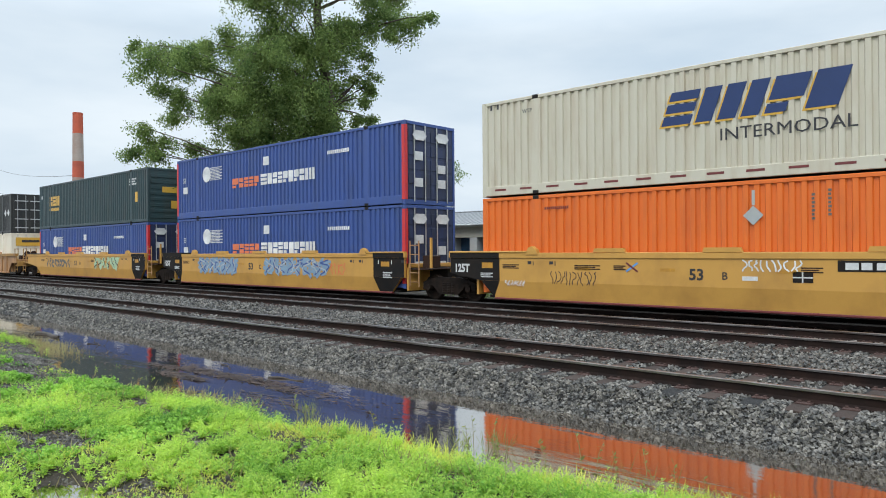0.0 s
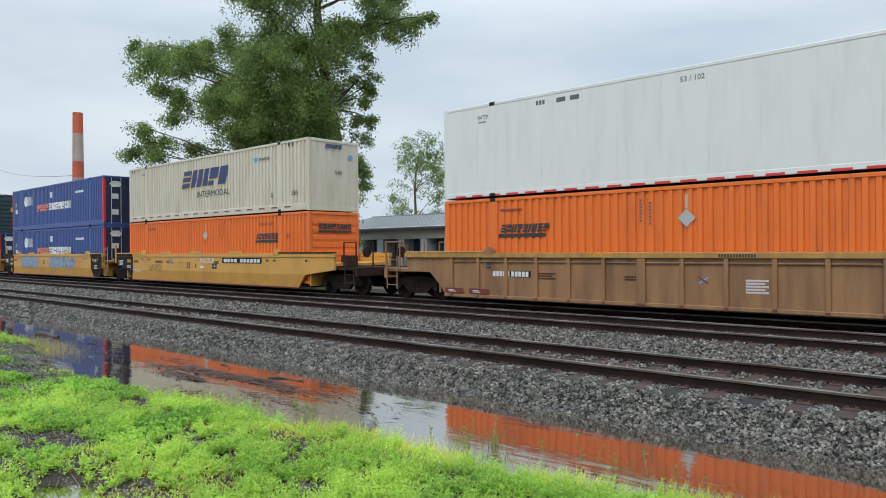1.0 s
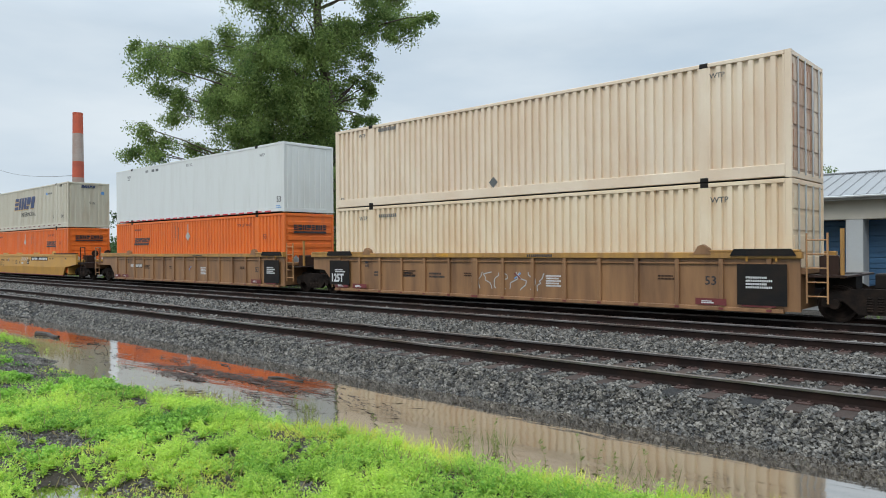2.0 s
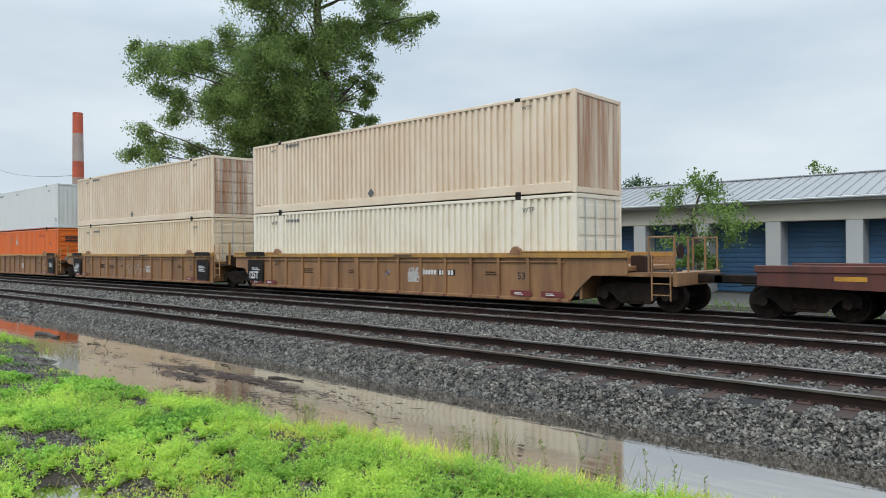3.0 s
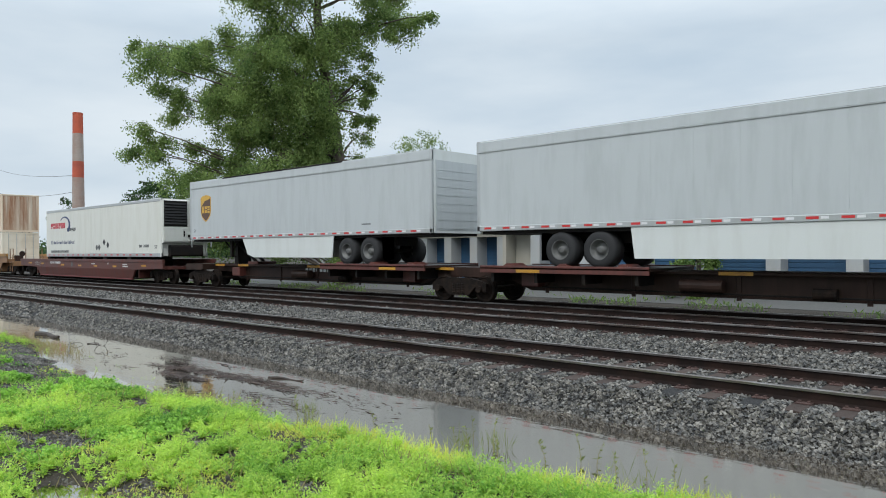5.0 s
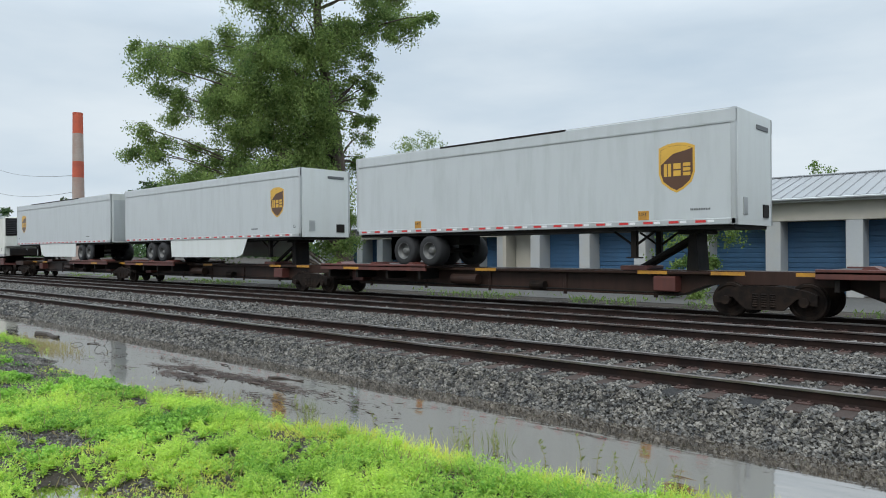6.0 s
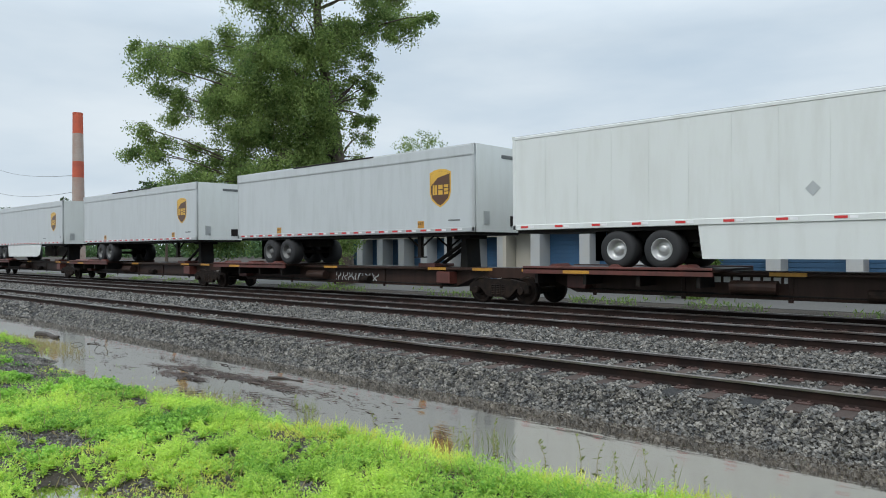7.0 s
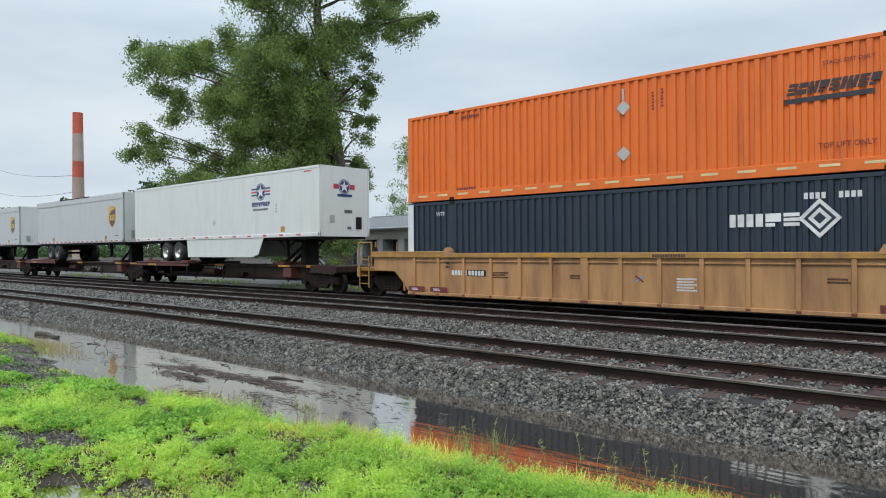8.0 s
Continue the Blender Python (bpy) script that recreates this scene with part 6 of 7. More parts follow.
for ob in (sc1, sc2):
    marks([(1, 1), (0, 1), (2, 1), (4, 1), (1, 1), (3, 0.5), (2, 1), (1, 1)], 1.7, 0.22, INK, ob, 16.19, -0.85, 2.2, turn=END)
    part("painted_bar", Shape().prism(rect(1.7, 0.09), -0.003, 0), INK, ob, m=Matrix.Translation((16.19, -0.85, 2.06)) @ END)
    part("placard_holder", Shape().prism(diamond(0.2), -0.006, 0), SILVER, ob, m=Matrix.Translation((16.19, -0.75, 0.95)) @ END)
    for yy in (-0.2, 0.3, 0.75):
        part("painted_bar", Shape().prism(rect(0.1, 0.5), -0.003, 0), WINK, ob, m=Matrix.Translation((16.19, yy, 0.5)) @ END)
marks([(1, 1), (2, 1.2), (3, 0.5), (4, 1), (0, 1)], 0.85, 0.17, NAVYINK, swf, 16.18, -0.5, 2.55, slant=0.3, turn=END)
part("painted_mark", Shape().prism(ring(0.11), -0.004, 0), LBLUE, swf, m=Matrix.Translation((16.18, 0.85, 2.25)) @ END)
words("51ft", 0.24, GREYINK, swf, 16.185, 0.0, 1.5, turn=END @ FLAT)
# white smooth box
L_(wtp, "WTP", 0.20, GREYINK, 10.93, 5.72)
B_(wtp, GREYINK, 10.98, 5.62, 0.32, 0.05)
B_(wtp, GREYINK, 13.15, 5.88, 0.34, 0.13)
B_(wtp, GREYINK, 13.85, 5.87, 0.30, 0.13)
B_(wtp, GREYINK, 14.3, 5.87, 0.30, 0.13)
L_(wtp, "53", 0.34, INK, 25.12, 3.73)
B_(wtp, LBLUE, 25.1, 3.48, 0.4, 0.14, 2)
L_(wtp, "WTP", 0.18, GREYINK, 23.9, 5.72)
L_(wtp, "53 / 102", 0.19, GREYINK, 17.5, 5.84)
# tan boxes
for ob, s0, zz in ((ta1, 29.02, 5.9), (tb1, 48.55, 5.9)):
    B_(ob, GREYINK, s0 + 2.4, zz, 0.95, 0.12)
    L_(ob, "WTP", 0.17, GREYINK, s0 + 1.35, zz - 0.1)
    L_(ob, "53", 0.2, GREYINK, s0 + 0.3, 3.52)
    shape_(ob, "placard_holder", diamond(0.17), GREYINK, s0 + 7.6, 3.75, t=0.01)
    L_(ob, "WTP", 0.17, GREYINK, s0 + 14.3, zz - 0.1)
for ob, s0 in ((ta0, 29.02), (tb0, 48.55)):
    L_(ob, "WTP", 0.2, GREYINK, s0 + 1.35, 2.78)
    B_(ob, GREYINK, s0 + 2.4, 2.85, 0.95, 0.12)
    L_(ob, "WTP", 0.2, GREYINK, s0 + 14.3, 2.78)
# blue boxes
for ob, s0, z0 in ((pac1, -33.46, UP), (pac2, -33.46, LOW), (pac0, -52.85, LOW)):
    tx = s0 + 5.1
    M_(ob, [(4, 1.2), (0, 0.8), (1, 0.8), (1, 0.8), (4, 0.8)], 2.1, 0.42, ORANGEINK, tx, z0 + 1.23)
    M_(ob, [(1, 1.2), (3, 0.8), (0, 0.8), (1, 0.8), (4, 0.8), (3, 0.8), (4, 0.8), (0, 0.8), (3, 0.5), (2, 0.9)], 3.75, 0.46, WINK, tx + 2.25, z0 + 1.23)
    shape_(ob, "painted_mark", ring(0.36), WINK, s0 + 2.85, z0 + 2.02)
    B_(ob, WINK, s0 + 3.15, z0 + 1.72, 1.1, 0.62, 9)
    shape_(ob, "painted_panel", rect(0.42, 0.36), WINK, s0 + 7.55, z0 + 2.05)
    L_(ob, "53", 0.34, WINK, s0 + 0.62, z0 + 1.75, stretch=0.7)
    shape_(ob, "painted_panel", rect(0.42, 0.32), WINK, s0 + 0.62, z0 + 1.22)
    B_(ob, WINK, s0 + 11.9, z0 + 2.1, 1.35, 0.14)
    for x in (0.005, 16.0):
        part("painted_post", Shape().box(x, x + 0.145, -1.301, -1.2955, 0.16, 2.75), REDTAPE, ob, "red painted corner post")
    part("painted_post", Shape().box(16.150, 16.157, -1.29, -1.17, 0.16, 2.75), REDTAPE, ob)
    for yy in (-0.62, 0.55):
        hexa = [(-0.36, -0.0), (-0.2, -0.17), (0.2, -0.17), (0.36, 0.0), (0.2, 0.17), (-0.2, 0.17)]
        part("painted_panel", Shape().prism(hexa, -0.004, 0), WINK, ob, m=Matrix.Translation((16.21, yy, 2.42)) @ END)
        for zz in (0.62, 1.15, 1.55):
            if (zz > 1.2) == (yy < 0) or zz < 0.7:
                part("painted_panel", Shape().prism([(-0.24, 0), (0.16, 0), (0.16, 0.3), (-0.24, 0.3)], -0.004, 0), WINK, ob, m=Matrix.Translation((16.21, yy, zz)) @ END)
# green box
M_(csx, [(0, 1), (1, 1), (2, 1)], 1.75, 0.62, GOLD, -51.0, 4.75)
B_(csx, GOLD, -51.0, 4.42, 1.75, 0.2)
B_(csx, WINK, -38.9, 5.35, 0.95, 0.42, 3)
shape_(csx, "painted_panel", rect(0.3, 0.55), GOLD, -38.2, 4.4)
B_(csx, WINK, -52.5, 5.3, 0.2, 0.2)
part("painted_mark", Shape().prism([(-0.5, 0), (0.7, 0), (0.7, 0.3), (-0.5, 0.3)], -0.004, 0), GOLD, csx, m=Matrix.Translation((16.165, 0.0, 1.6)) @ END)
part("painted_mark", Shape().prism([(-0.2, 0), (0.5, 0), (0.5, 0.42), (-0.2, 0.42)], -0.004, 0), GOLD, csx, m=Matrix.Translation((16.165, 0.2, 0.75)) @ END)
# far black and cream boxes
for yy in (-0.6, 0.45):
    for zz in (0.35, 1.0, 1.7, 2.35):
        part("painted_bar", Shape().prism([(-0.45, 0), (0.45, 0), (0.45, 0.06), (-0.45, 0.06)], -0.004, 0), WINK, bj1, m=Matrix.Translation((16.21, yy, zz)) @ END)
for q in (-0.35, 0.35):
    part("placard_holder", Shape().prism(diamond(0.26), -0.004, 0), WINK, bj1, m=Matrix.Translation((15.2 + q, NEAR, 1.5)))
part("painted_panel", Shape().prism([(-1.0, 0), (1.0, 0), (1.0, 0.62), (-1.0, 0.62)], -0.004, 0), GOLD, bj0, m=Matrix.Translation((16.21, 0, 1.95)) @ END)
part("painted_bar", Shape().prism([(-0.6, 0), (0.6, 0), (0.6, 0.18), (-0.6, 0.18)], -0.003, 0), INK, bj0, m=Matrix.Translation((16.216, 0, 2.2)) @ END)
# last car: orange over navy
M_(sc3, [(1, 1), (0, 1), (2, 1), (4, 1), (1, 1), (3, 0.5), (2, 1), (1, 1), (4, 1)], 1.82, 0.26, INK, 196.95, 5.1, slant=0.3)
shape_(sc3, "painted_bar", rect(1.8, 0.11), INK, 196.9, 4.92)
L_(sc3, "TOP LIFT ONLY", 0.17, MAROON, 197.6, 3.86, stretch=0.95)
L_(sc3, "STACK 53FT ONLY", 0.12, MAROON, 197.7, 5.68)
for zz in (5.42, 4.2):
    shape_(sc3, "placard_holder", diamond(0.2), SILVER, 192.9, zz, t=0.012, label="grey diamond placard holder")
shape_(sc3, "placard_holder", rect(0.07, 0.3), SILVER, 192.86, 5.62)
for q in range(2):
    B_(sc3, MAROON, 193.7 + 0.25 * q, 5.25 + 0.05 * q, 0.07, 0.5, 6)
B_(sc3, MAROON, 187.2, 5.85, 0.8, 0.1)
B_(sc3, MAROON, 187.0, 3.55, 0.9, 0.12)
M_(umx, [(2, 1), (2, 1.1), (4, 1), (1, 1)], 1.55, 0.30, WINK, 195.66, 2.17)
for r, mt, tt in ((0.44, WINK, 0.002), (0.33, NAVY, 0.004), (0.24, WINK, 0.006), (0.13, NAVY, 0.008)):
    shape_(umx, "painted_mark", diamond(r), mt, 197.62, 2.33, t=tt)
B_(umx, WINK, 197.3, 2.76, 0.5, 0.14)
B_(umx, WINK, 198.0, 2.76, 0.55, 0.14)
L_(umx, "WTP", 0.18, WINK, 186.1, 2.8)
part("painted_post", Shape().box(0.0, 0.26, -1.301, -1.2955, 0.0, 2.85), WHITE, umx, "white corner post")

# refrigerated box
M_(rad, [(4, 1), (0, 1), (2, 1), (3, 0.5), (4, 1), (2, 1), (3, 0.9)], 2.45, 0.36, REDINK, 74.95, 3.24, y=-1.291)
crescent = [(1.2 * math.cos(a) * 0.78, 0.8 * math.sin(a) * 0.72) for a in [radians(-50 + i * 12) for i in range(17)]]
crescent += [(0.92 * math.cos(a) * 0.78 - 0.05, 0.62 * math.sin(a) * 0.72 + 0.05) for a in [radians(142 - i * 12) for i in range(17)]]
swoosh = Shape()
for i in range(16):
    a, b, c, d = crescent[i], crescent[i + 1], crescent[32 - i], crescent[33 - i]
    swoosh.prism([a, b, c, d], -0.004, 0)
part("painted_mark", swoosh, NAVYINK, rad, "navy crescent mark", m=Matrix.Translation((77.35 - 74.12, -1.291, 3.42 - 1.42)))
M_(rad, [(0, 1), (3, 0.8), (3, 0.5), (4, 1), (4, 1), (1, 1), (4, 1)], 1.4, 0.22, GREYINK, 77.75, 3.02, y=-1.291)
L_(rad, "It's the Network that Delivers!", 0.31, NAVYINK, 74.94, 2.24, y=-1.291, slant=0.2, stretch=1.03)
B_(rad, GREYINK, 74.95, 1.68, 3.1, 0.15, y=-1.291)
for s, z, m in ((82.38, 1.97, GREYINK), (82.72, 1.97, GREYINK), (83.42, 2.27, INK), (83.94, 2.1, INK)):
    shape_(rad, "placard", diamond(0.19), m, s, z, y=-1.291, t=0.008)
B_(rad, GREYINK, 87.95, 1.93, 0.5, 0.15, y=-1.291)
B_(rad, GREYINK, 88.5, 1.93, 0.75, 0.15, y=-1.291)
L_(rad, "53'", 0.26, INK, 89.75, 1.86, y=-1.291)

# grey trailers: brown shield with gold edge and three gold blocks
SH = [(-0.55, 0.62), (-0.28, 0.72), (0.0, 0.75), (0.28, 0.72), (0.55, 0.62), (0.55, -0.15), (0.45, -0.42), (0.2, -0.62), (0.0, -0.72), (-0.2, -0.62), (-0.45, -0.42), (-0.55, -0.15)][::-1]


def shield(ob, s, z):
    o = on(ob)
    base = part("shield", Shape().prism([(x * 0.86, q * 0.86) for x, q in SH], -0.004, 0), GOLD, ob, "gold-edged brown shield mark", m=Matrix.Translation((s - o[0], -1.2865, z - o[1])))
    part("shield_field", Shape().prism([(x * 0.76, q * 0.77) for x, q in SH], -0.008, -0.004), SHIELD, base)
    part("shield_band", Shape().prism([(-0.41, 0.10), (-0.1, 0.36), (0.41, 0.47), (0.22, 0.55), (0.0, 0.57), (-0.22, 0.55), (-0.41, 0.47)], -0.010, -0.008), GOLD, base)
    for i, x in enumerate((-0.33, -0.08, 0.17)):
        for a in CELLS[(2, 0, 1)[i]]:
            part("mark_block", Shape().prism([(x + 0.19 * a[0], -0.2 + 0.32 * a[2]), (x + 0.19 * a[1], -0.2 + 0.32 * a[2]), (x + 0.19 * a[1], -0.2 + 0.32 * a[3]), (x + 0.19 * a[0], -0.2 + 0.32 * a[3])], -0.012, -0.0085), GOLD, base)


for ob, s in ((up1, 95.0), (up2, 126.15), (up3, 143.45), (up4, 160.8)):
    shield(ob, s, 3.70)
    o = on(ob)
    for q in ((0.45,) if ob is up1 else (3.1, 11.3)):
        if ob in (up3, up4):
            shape_(ob, "lift_sign", rect(0.3, 0.24), YTAPE, o[0] + q - 0.1, 2.42, label="yellow lift sign")
            L_(ob, "LIFT", 0.12, INK, o[0] + q - 0.07, 2.53, y=-1.291)
    # torn dark sealing strip along part of the roof edge
    if ob is not up2:
        part("roof_strip", Shape().beam(3.0 if ob is up1 else 4.2, 11.5 if ob is up1 else 9.0, -1.306, -1.22, 4.995, 5.058, 0.01), BLACK, ob, "torn black roof strip")
    L_(ob, "53'" if ob in (up1, up2) else "45'", 0.18, GREYINK, o[0] + 0.35, 2.62) if ob is up1 else None
    if ob is up2:
        L_(ob, "53", 0.18, GREYINK, 127.25, 2.62)
    B_(ob, GREYINK, o[0] + 12.6, 2.62, 0.55, 0.05)
    Lr = 16.154 if ob in (up1, up2) else 13.72
    if ob is not up1:
        # fittings on the front wall
        for yy, zz, w, h, mt in ((-0.85, 2.5, 0.28, 0.42, SILVER), (0.55, 2.45, 0.42, 0.34, BLACK), (0.1, 4.68, 0.85, 0.11, GREYINK)):
            part("front_fitting", Shape().prism([(0, 0), (w, 0), (w, h), (0, h)], -0.02, 0), mt, ob, m=Matrix.Translation((Lr, yy, zz)) @ END)
    else:
        dd = part("roll_door", Shape().box(Lr, Lr + 0.012, -1.12, 1.12, 2.35, 4.7), GREY, ob, "grey roll-up rear door")
        for i in range(8):
            part("door_slat", Shape().box(Lr + 0.012, Lr + 0.022, -1.1, 1.1, 2.4 + i * 0.28, 2.4 + i * 0.28 + 0.25), GREY, dd)
# white trailer with star roundel
for ob in (usa,):
    o = on(ob)
    c0, z0 = 175.84, 4.22
    for r, mt, tt in ((0.37, NAVYINK, 0.003), (0.33, WINK, 0.004), (0.31, NAVYINK, 0.005)):
        shape_(ob, "roundel", ring(r), mt, c0, z0, t=tt)
    star = [((0.30 if i % 2 == 0 else 0.12) * math.sin(math.pi * i / 5), (0.30 if i % 2 == 0 else 0.12) * math.cos(math.pi * i / 5)) for i in range(10)][::-1]
    shape_(ob, "star", star, WINK, c0, z0, t=0.007)
    for sd in (-1, 1):
        for k, mt in enumerate((NAVYINK, WINK, REDINK, WINK, NAVYINK)):
            shape_(ob, "wing_bar", rect(0.36, 0.065), mt, c0 + (0.34 if sd > 0 else -0.70), z0 - 0.16 + k * 0.065, t=0.004)
    M_(ob, [(2, 1), (1, 1), (4, 1), (3, 0.8), (4, 1), (2, 1), (0, 1), (4, 1)], 1.36, 0.18, NAVYINK, 175.16, 3.6)
    B_(ob, GREYINK, 175.25, 3.42, 1.15, 0.09)
    B_(ob, GREYINK, 176.95, 3.3, 0.06, 0.42, 6)
    shape_(ob, "placard_holder", [(0.16, 0.0), (0.0, 0.17), (-0.16, 0.0), (0.0, -0.17)][::-1], SILVER, 172.0, 3.0, t=0.006)
    shape_(ob, "lift_sign", rect(0.28, 0.22), YTAPE, 177.3, 2.48)
    B_(ob, REDINK, 178.9, 4.82, 0.55, 0.06)
    for r, mt, tt in ((0.3, NAVYINK, 0.003), (0.27, WINK, 0.005), (0.25, NAVYINK, 0.007)):
        part("roundel", Shape().prism(ring(r), -tt, 0), mt, ob, m=Matrix.Translation((16.156, -0.05, 4.25)) @ END)
    part("star", Shape().prism([(x * 0.8, q * 0.8) for x, q in star], -0.010, 0), WINK, ob, m=Matrix.Translation((16.156, -0.05, 4.25)) @ END)
    for sd in (-1, 1):
        part("wing_bar", Shape().prism([(0, 0), (0.25, 0), (0.25, 0.2), (0, 0.2)], -0.004, 0), REDINK, ob, m=Matrix.Translation((16.156, -0.05 + (0.3 if sd > 0 else -0.55), 4.15)) @ END)
    for yy, zz, w, h, mt in ((-0.4, 3.85, 0.75, 0.1, NAVYINK), (-0.05, 3.2, 0.4, 0.12, GREYINK), (0.55, 2.55, 0.3, 0.5, BLACK), (0.1, 2.55, 0.2, 0.1, GREYINK), (-0.8, 2.8, 0.25, 0.3, SILVER)):
        part("front_fitting", Shape().prism([(0, 0), (w, 0), (w, h), (0, h)], -0.012, 0), mt, ob, m=Matrix.Translation((16.156, yy, zz)) @ END)

# yellow car sides
def black_end(k, x0, x1, face):
    """The black painted end of a smooth side: a coat over chord, web and the sloping skirt."""
    part("black_panel", Shape().box(x0, x1, -1.506, -1.495, 1.43, 1.59), BLACK, k, "black painted panel")
    low = [(x0, 0.742), (x1, 0.742)] if face > 0 else [(x0, 0.945), (0.05, 0.742), (x1, 0.742)]
    part("black_panel", Shape().prism(low + [(x1, 1.425), (x0, 1.425)], WELLN - 0.003, WELLN + 0.002), BLACK, k)
    a, b, c, d = (x0, 16.1, 15.6, x0 + 0.25) if face > 0 else (0.06, x1, x1 - 0.25, 0.56)
    part("black_panel", Shape().add([(a, -1.474, 0.738), (b, -1.474, 0.738), (c, -1.404, 0.244), (d, -1.404, 0.244), (a, -1.46, 0.738), (b, -1.46, 0.738), (c, -1.39, 0.244), (d, -1.39, 0.244)],
                                    [(3, 2, 1, 0), (4, 5, 6, 7), (0, 1, 5, 4), (1, 2, 6, 5), (2, 3, 7, 6), (3, 0, 4, 7)]), BLACK, k)


for i, k in enumerate(k1):
    s0 = CAR1[i]
    L_(k, "53", 0.38, INK, s0 + 6.65, 0.91, y=WELLN, bold=0.03)
    L_(k, {1: "C", 2: "B"}.get(i, "D"), 0.26, INK, s0 + 7.45, 0.93, y=WELLN)
    if i < 2:
        black_end(k, 14.7, 16.25, 1)
    if i:
        black_end(k, -1.19, 0.78, -1)
        L_(k, "125T", 0.34, WINK, s0 - 1.02, 1.0, y=WELLN - 0.004, stretch=0.86, bold=0.04)
        shape_(k, "reflector", rect(0.42, 0.17), YTAPE, s0 + 0.1, 1.12, y=WELLN - 0.004)
        B_(k, WINK, s0 + 0.05, 0.84, 0.5, 0.16, 3, y=WELLN - 0.004)
    if i < 2:
        shape_(k, "reflector", rect(0.42, 0.17), YTAPE, s0 + 15.1, 1.12, y=WELLN - 0.004)
        B_(k, WINK, s0 + 15.2, 0.72, 0.5, 0.24, 3, y=WELLN - 0.004)
        for x in (14.95, 15.62):
            shape_(k, "painted_bar", rect(0.035, 0.14), WINK, s0 + x, 1.2, y=WELLN - 0.004)
    for x in (2.0, 2.75, 13.6, 14.1, 16.3):
        shape_(k, "painted_bar", rect(0.03, 0.12), INK, s0 + x, 1.22, y=WELLN)
        B_(k, INK, s0 + x - 0.18, 1.25, 0.13, 0.09, y=WELLN)
    for x, w in ((0.9, 0.6), (3.4, 0.8), (4.6, 0.35), (9.2, 0.45)):
        B_(k, BROWN, s0 + x, 1.12, w, 0.14, 3, y=WELLN)
    for x in (3.5, 5.9, 8.7, 11.0):
        shape_(k, "reflector", rect(0.4, 0.08), YTAPE, s0 + x, 1.1, y=WELLN)
    for x in (4.0, 7.0, 10.5):
        part("lift_pad", Shape().prism([(x, 1.588), (x + 0.95, 1.588), (x + 0.9, 1.70), (x + 0.04, 1.70)], -1.51, -1.40), YELLOW, k)
kk = k1[2]
shape_(kk, "black_panel", rect(3.15, 0.24), BLACK, -3.95, 1.16, y=WELLN, label="black number panel")
for x, w in ((-3.8, 0.25), (-3.5, 0.2), (-3.22, 0.2), (-2.95, 0.22), (-2.45, 0.2), (-2.18, 0.2), (-1.92, 0.2), (-1.65, 0.2), (-1.38, 0.2), (-1.12, 0.2)):
    shape_(kk, "painted_bar", rect(w, 0.15), WINK, x, 1.2, y=WELLN - 0.004)
shape_(kk, "tag_plate", rect(0.42, 0.24), BLACK, -4.85, 0.9, y=WELLN, label="small black plate with white frame")
shape_(kk, "painted_bar", rect(0.03, 0.24), WINK, -4.66, 0.9, y=WELLN - 0.004)
shape_(kk, "painted_bar", rect(0.42, 0.03), WINK, -4.85, 1.0, y=WELLN - 0.004)
shape_(kk, "painted_bar", rect(0.35, 0.1), WINK, -5.95, 0.92, y=WELLN)
o = on(kk)
for a, mt in ((35, MAROON), (-35, LBLUE)):
    part("painted_cross", Shape().prism([(-0.2, -0.025), (0.2, -0.025), (0.2, 0.025), (-0.2, 0.025)], -0.004, 0), mt, kk, m=Matrix.Translation((-8.75 - o[0], WELLN - (0.002 if a > 0 else 0), 1.2)) @ Matrix.Rotation(radians(a), 4, "Y"))
scrawl(kk, INK, -11.3, 0.66, 1.5, 0.42, 12, 2, WELLN, 0.022)
scrawl(kk, WINK, -12.9, 0.60, 0.75, 0.18, 7, 3, WELLN, 0.025)
scrawl(kk, WINK, -5.95, 1.12, 1.3, 0.3, 10, 4, WELLN, 0.035)
kp = k1[1]
for s, z, w, n, m1, m2, sd in ((-31.0, 0.72, 3.3, 7, BLUEINK, GREYSPRAY, 5), (-25.6, 0.72, 4.3, 8, BLUEINK, GREYSPRAY, 6)):
    scrawl(kp, m1, s, z - 0.05, w, 0.74, n + 4, sd, WELLN, 0.34)
    scrawl(kp, BLUE, s, z, w, 0.66, n, sd + 20, WELLN - 0.002, 0.06)
    scrawl(kp, m2, s + 0.1, z + 0.05, w - 0.2, 0.58, n, sd + 30, WELLN - 0.004, 0.045)
scrawl(kp, ORANGEINK, -21.2, 0.75, 0.9, 0.5, 5, 9, WELLN, 0.05)
scrawl(k1[0], GREENINK, -43.3, 0.72, 3.4, 0.7, 6, 10, WELLN, 0.3)
scrawl(k1[0], INK, -43.3, 0.72, 3.4, 0.7, 6, 11, WELLN - 0.004, 0.06)
scrawl(k1[0], GREYINK, -51.0, 0.75, 4.0, 0.5, 9, 12, WELLN, 0.14)

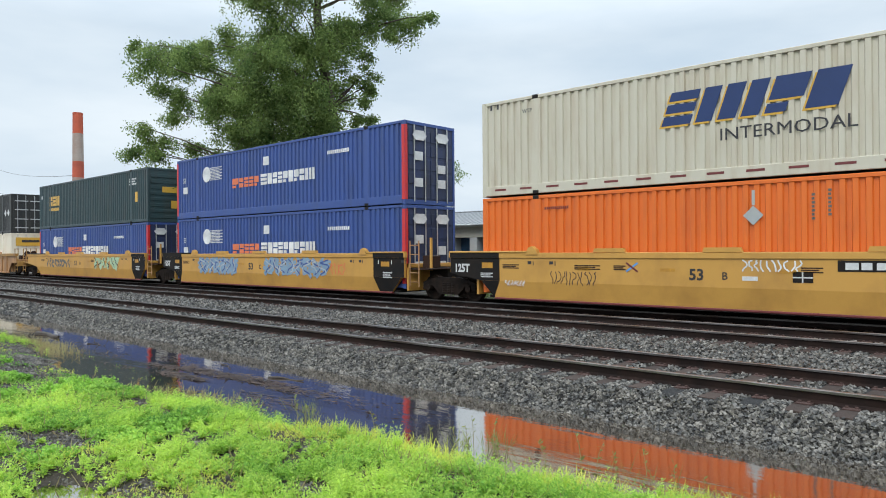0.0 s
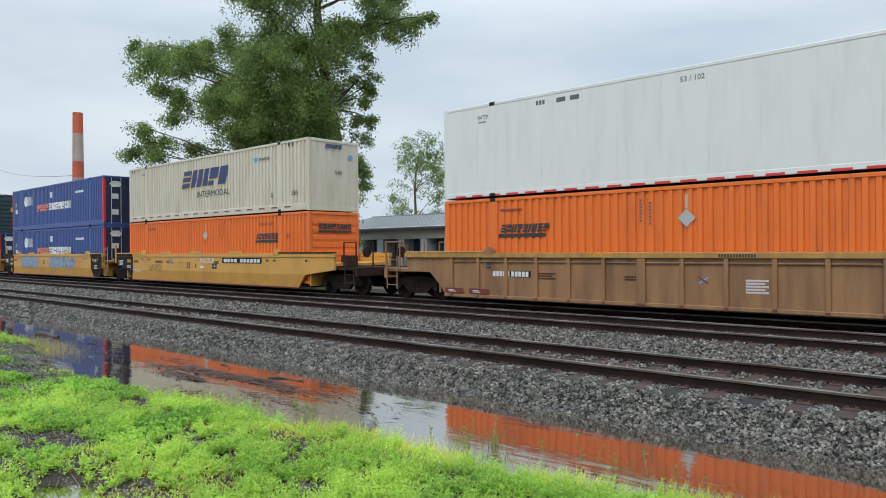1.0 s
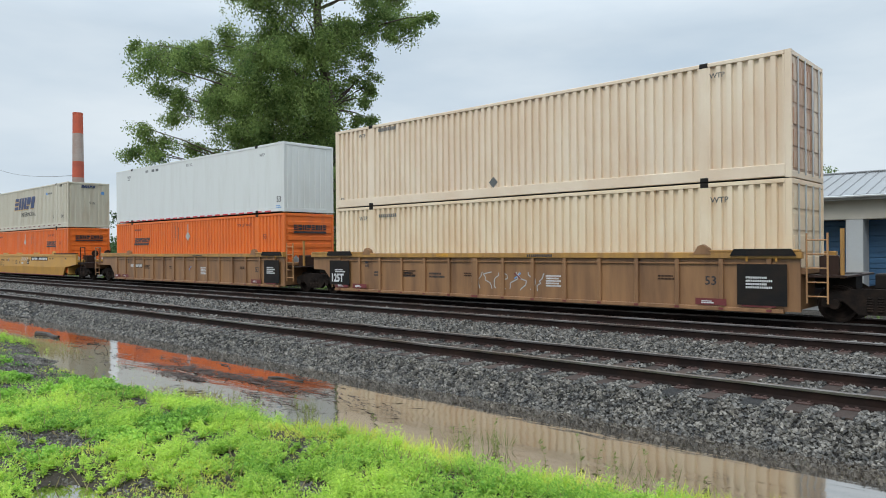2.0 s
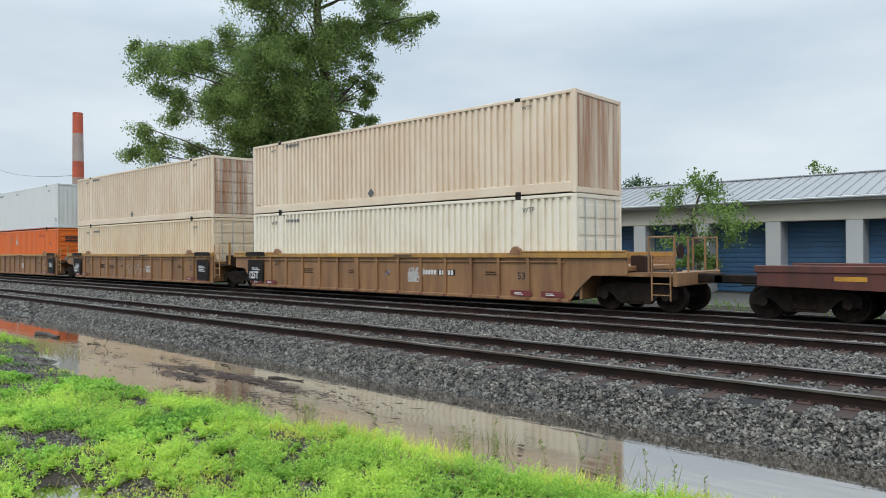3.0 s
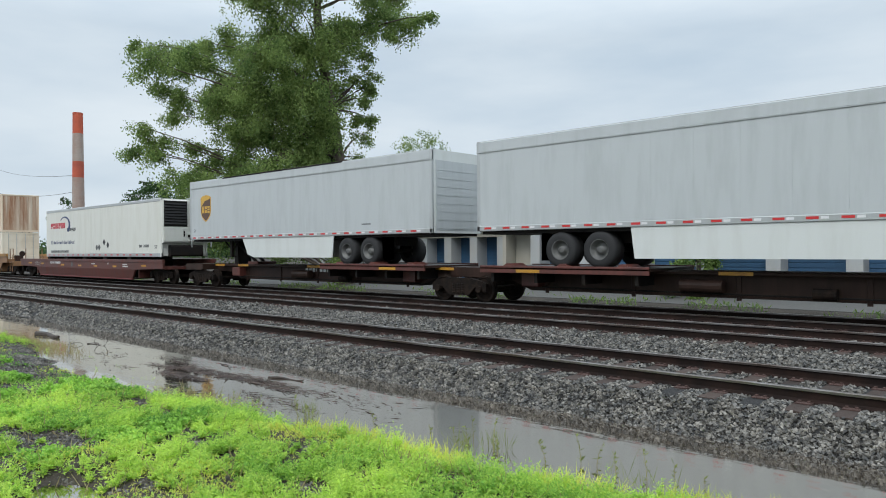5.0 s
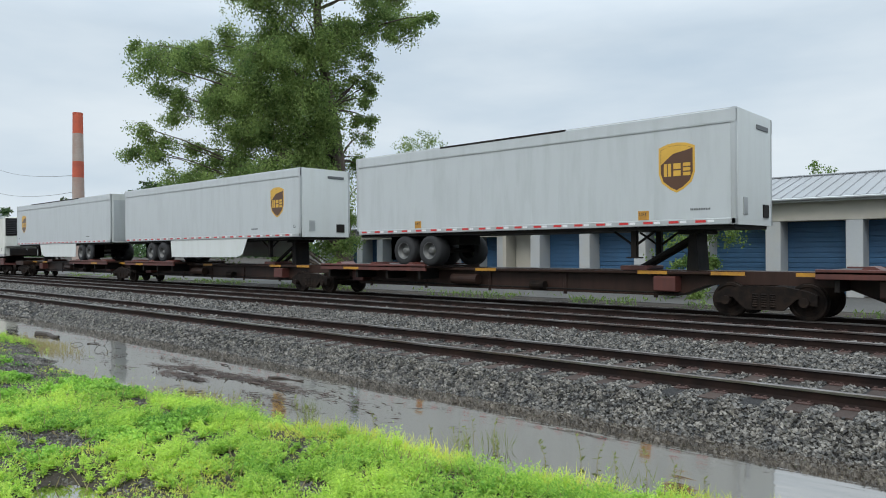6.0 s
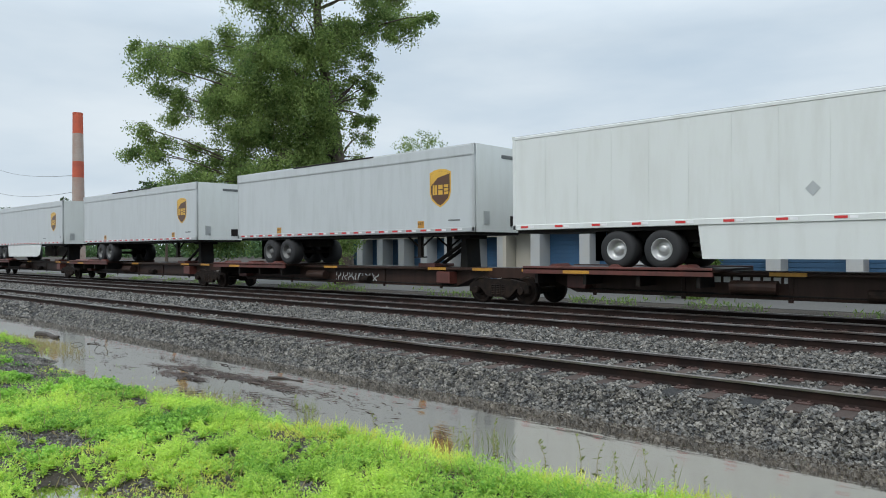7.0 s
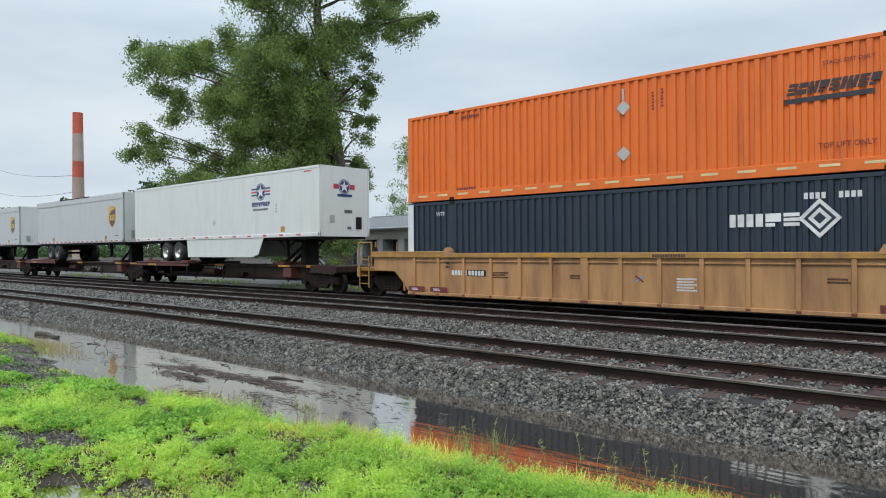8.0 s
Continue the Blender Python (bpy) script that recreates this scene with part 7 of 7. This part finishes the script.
# ribbed car sides
OW = -1.434
for i, k in enumerate(k2 + [k4]):
    s0 = (CAR2 + [184.8])[i]
    if i != 1:
        shape_(k, "number_panel", rect(0.75, 0.19), BLACK, s0 + (2.75 if i != 2 else 11.0), 0.86, y=OW)
        for j in range(5):
            shape_(k, "painted_bar", rect(0.1, 0.15), WINK, s0 + (2.1 if i != 2 else 10.3) + j * 0.13, 0.88, y=OW)
            shape_(k, "painted_bar", rect(0.1, 0.15), WINK, s0 + (2.8 if i != 2 else 11.05) + j * 0.13, 0.88, y=OW - 0.004)
    else:
        for x, w in ((2.3, 0.45), (3.6, 0.75), (5.0, 0.7)):
            B_(k, INK, s0 + x, 0.78, w, 0.2, 2, y=OW)
    for x, z, w, n in ((3.7, 0.82, 0.7, 3), (6.5, 0.85, 0.5, 2), (9.6, 0.62, 0.55, 5), (13.0, 0.9, 0.5, 2)):
        B_(k, BROWN if n < 4 else WINK, s0 + x, z, w, 0.07 * n, n, y=OW)
    for x in (0.2, 1.2, 14.0, 15.1):
        shape_(k, "painted_panel", rect(0.75, 0.16), MAROON, s0 + x, 0.32, y=-1.507)
        B_(k, WINK, s0 + x + 0.15, 0.36, 0.3, 0.08, 2, y=-1.511)
    shape_(k, "reflector", rect(0.5, 0.1), YTAPE, s0 + 5.4, 1.47, y=-1.523)
    B_(k, INK, s0 + 9.0, 1.46, 0.9, 0.08, y=-1.523)
    L_(k, "53", 0.3, INK, s0 + 14.2, 0.8, y=OW)
    B_(k, INK, s0 + 1.9, 1.1, 0.2, 0.24, 2, y=-1.507)
    for a, mt in ((35, MAROON), (-35, LBLUE)):
        part("painted_cross", Shape().prism([(-0.14, -0.02), (0.14, -0.02), (0.14, 0.02), (-0.14, 0.02)], -0.004, 0), mt, k, m=Matrix.Translation((8.6, OW - (0.002 if a > 0 else 0), 0.9)) @ Matrix.Rotation(radians(a), 4, "Y"))
    if i in (1, 2):
        shape_(k, "black_panel", rect(1.15, 0.9), BLACK, s0 - 0.12, 0.42, y=-1.513, label="black painted panel")
        part("black_cap", Shape().prism([(-0.25, 1.50), (1.2, 1.50), (1.1, 1.66), (-0.15, 1.66)], -1.57, -1.526), BLACK, k)
        L_(k, "125T", 0.40, WINK, s0 - 0.04, 0.54, y=-1.518, stretch=0.86, bold=0.04)
        B_(k, WINK, s0 + 0.2, 0.88, 0.6, 0.14, 2, y=-1.518)
    if i in (0, 1):
        shape_(k, "black_panel", rect(1.1, 0.95), BLACK, s0 + 15.0, 0.36, y=-1.513, label="black painted panel")
        part("black_cap", Shape().prism([(14.85, 1.50), (16.3, 1.50), (16.2, 1.66), (14.95, 1.66)], -1.57, -1.526), BLACK, k)
        B_(k, WINK, s0 + 15.2, 0.75, 0.6, 0.3, 4, y=-1.518)
        for x in (15.2, 15.85):
            shape_(k, "reflector", rect(0.05, 0.12), YTAPE, s0 + x, 1.37, y=-1.523)
scrawl(k2[1], PILLAR, 36.0, 0.45, 2.6, 0.6, 8, 15, OW, 0.03)
scrawl(k2[2], PILLAR, 58.2, 0.6, 0.7, 0.55, 7, 16, OW, 0.05)

# red-brown well car
for x, z, mt, w in ((71.2, 0.95, YTAPE, 0.62), (73.6, 0.92, YTAPE, 0.5), (77.2, 0.86, YTAPE, 0.5), (80.0, 0.84, YTAPE, 0.5), (82.35, 0.84, YTAPE, 0.5), (85.0, 0.84, YTAPE, 0.5), (88.6, 0.9, YTAPE, 0.55)):
    shape_(k3, "reflector", rect(w, 0.1), mt, x, z, y=WELLN)
for j in range(8):
    shape_(k3, "painted_bar", rect(0.15, 0.15), WINK, 75.35 + j * 0.21 + (0.12 if j > 2 else 0), 0.98, y=WELLN)
scrawl(k3, PILLAR, 72.5, 0.82, 1.1, 0.3, 9, 17, WELLN, 0.03)
B_(k3, WINK, 82.0, 0.98, 0.55, 0.07, y=WELLN)
B_(k3, WINK, 86.3, 0.86, 0.75, 0.22, 2, y=WELLN)
shape_(k3, "painted_mark", ring(0.15), GREYINK, 79.0, 0.98, y=WELLN)
L_(k3, "40", 0.15, WINK, 84.3, 1.0, y=WELLN)
# spine cars
for i, k in enumerate(sp):
    if i in (0, 4):
        for j in range(9):
            shape_(k, "painted_bar", rect(0.17, 0.14), WINK, SP[i] + (7.4 if i == 0 else 6.2) + j * 0.24, 0.82, y=-0.385)
scrawl(sp[3], PILLAR, 154.2, 0.5, 2.6, 0.34, 13, 18, -0.385, 0.04)


def motions():
    """The whole train runs past to the left, very slightly faster at the end."""
    for ob, s, z, y in TRAIN:
        rows = []
        for i in range(9):
            t = float(i)
            rows.append((t, Matrix.Translation((s - 24.969 * t - 0.0345 * t * t, YC + y, z))))
        walk(ob, rows)


motions()
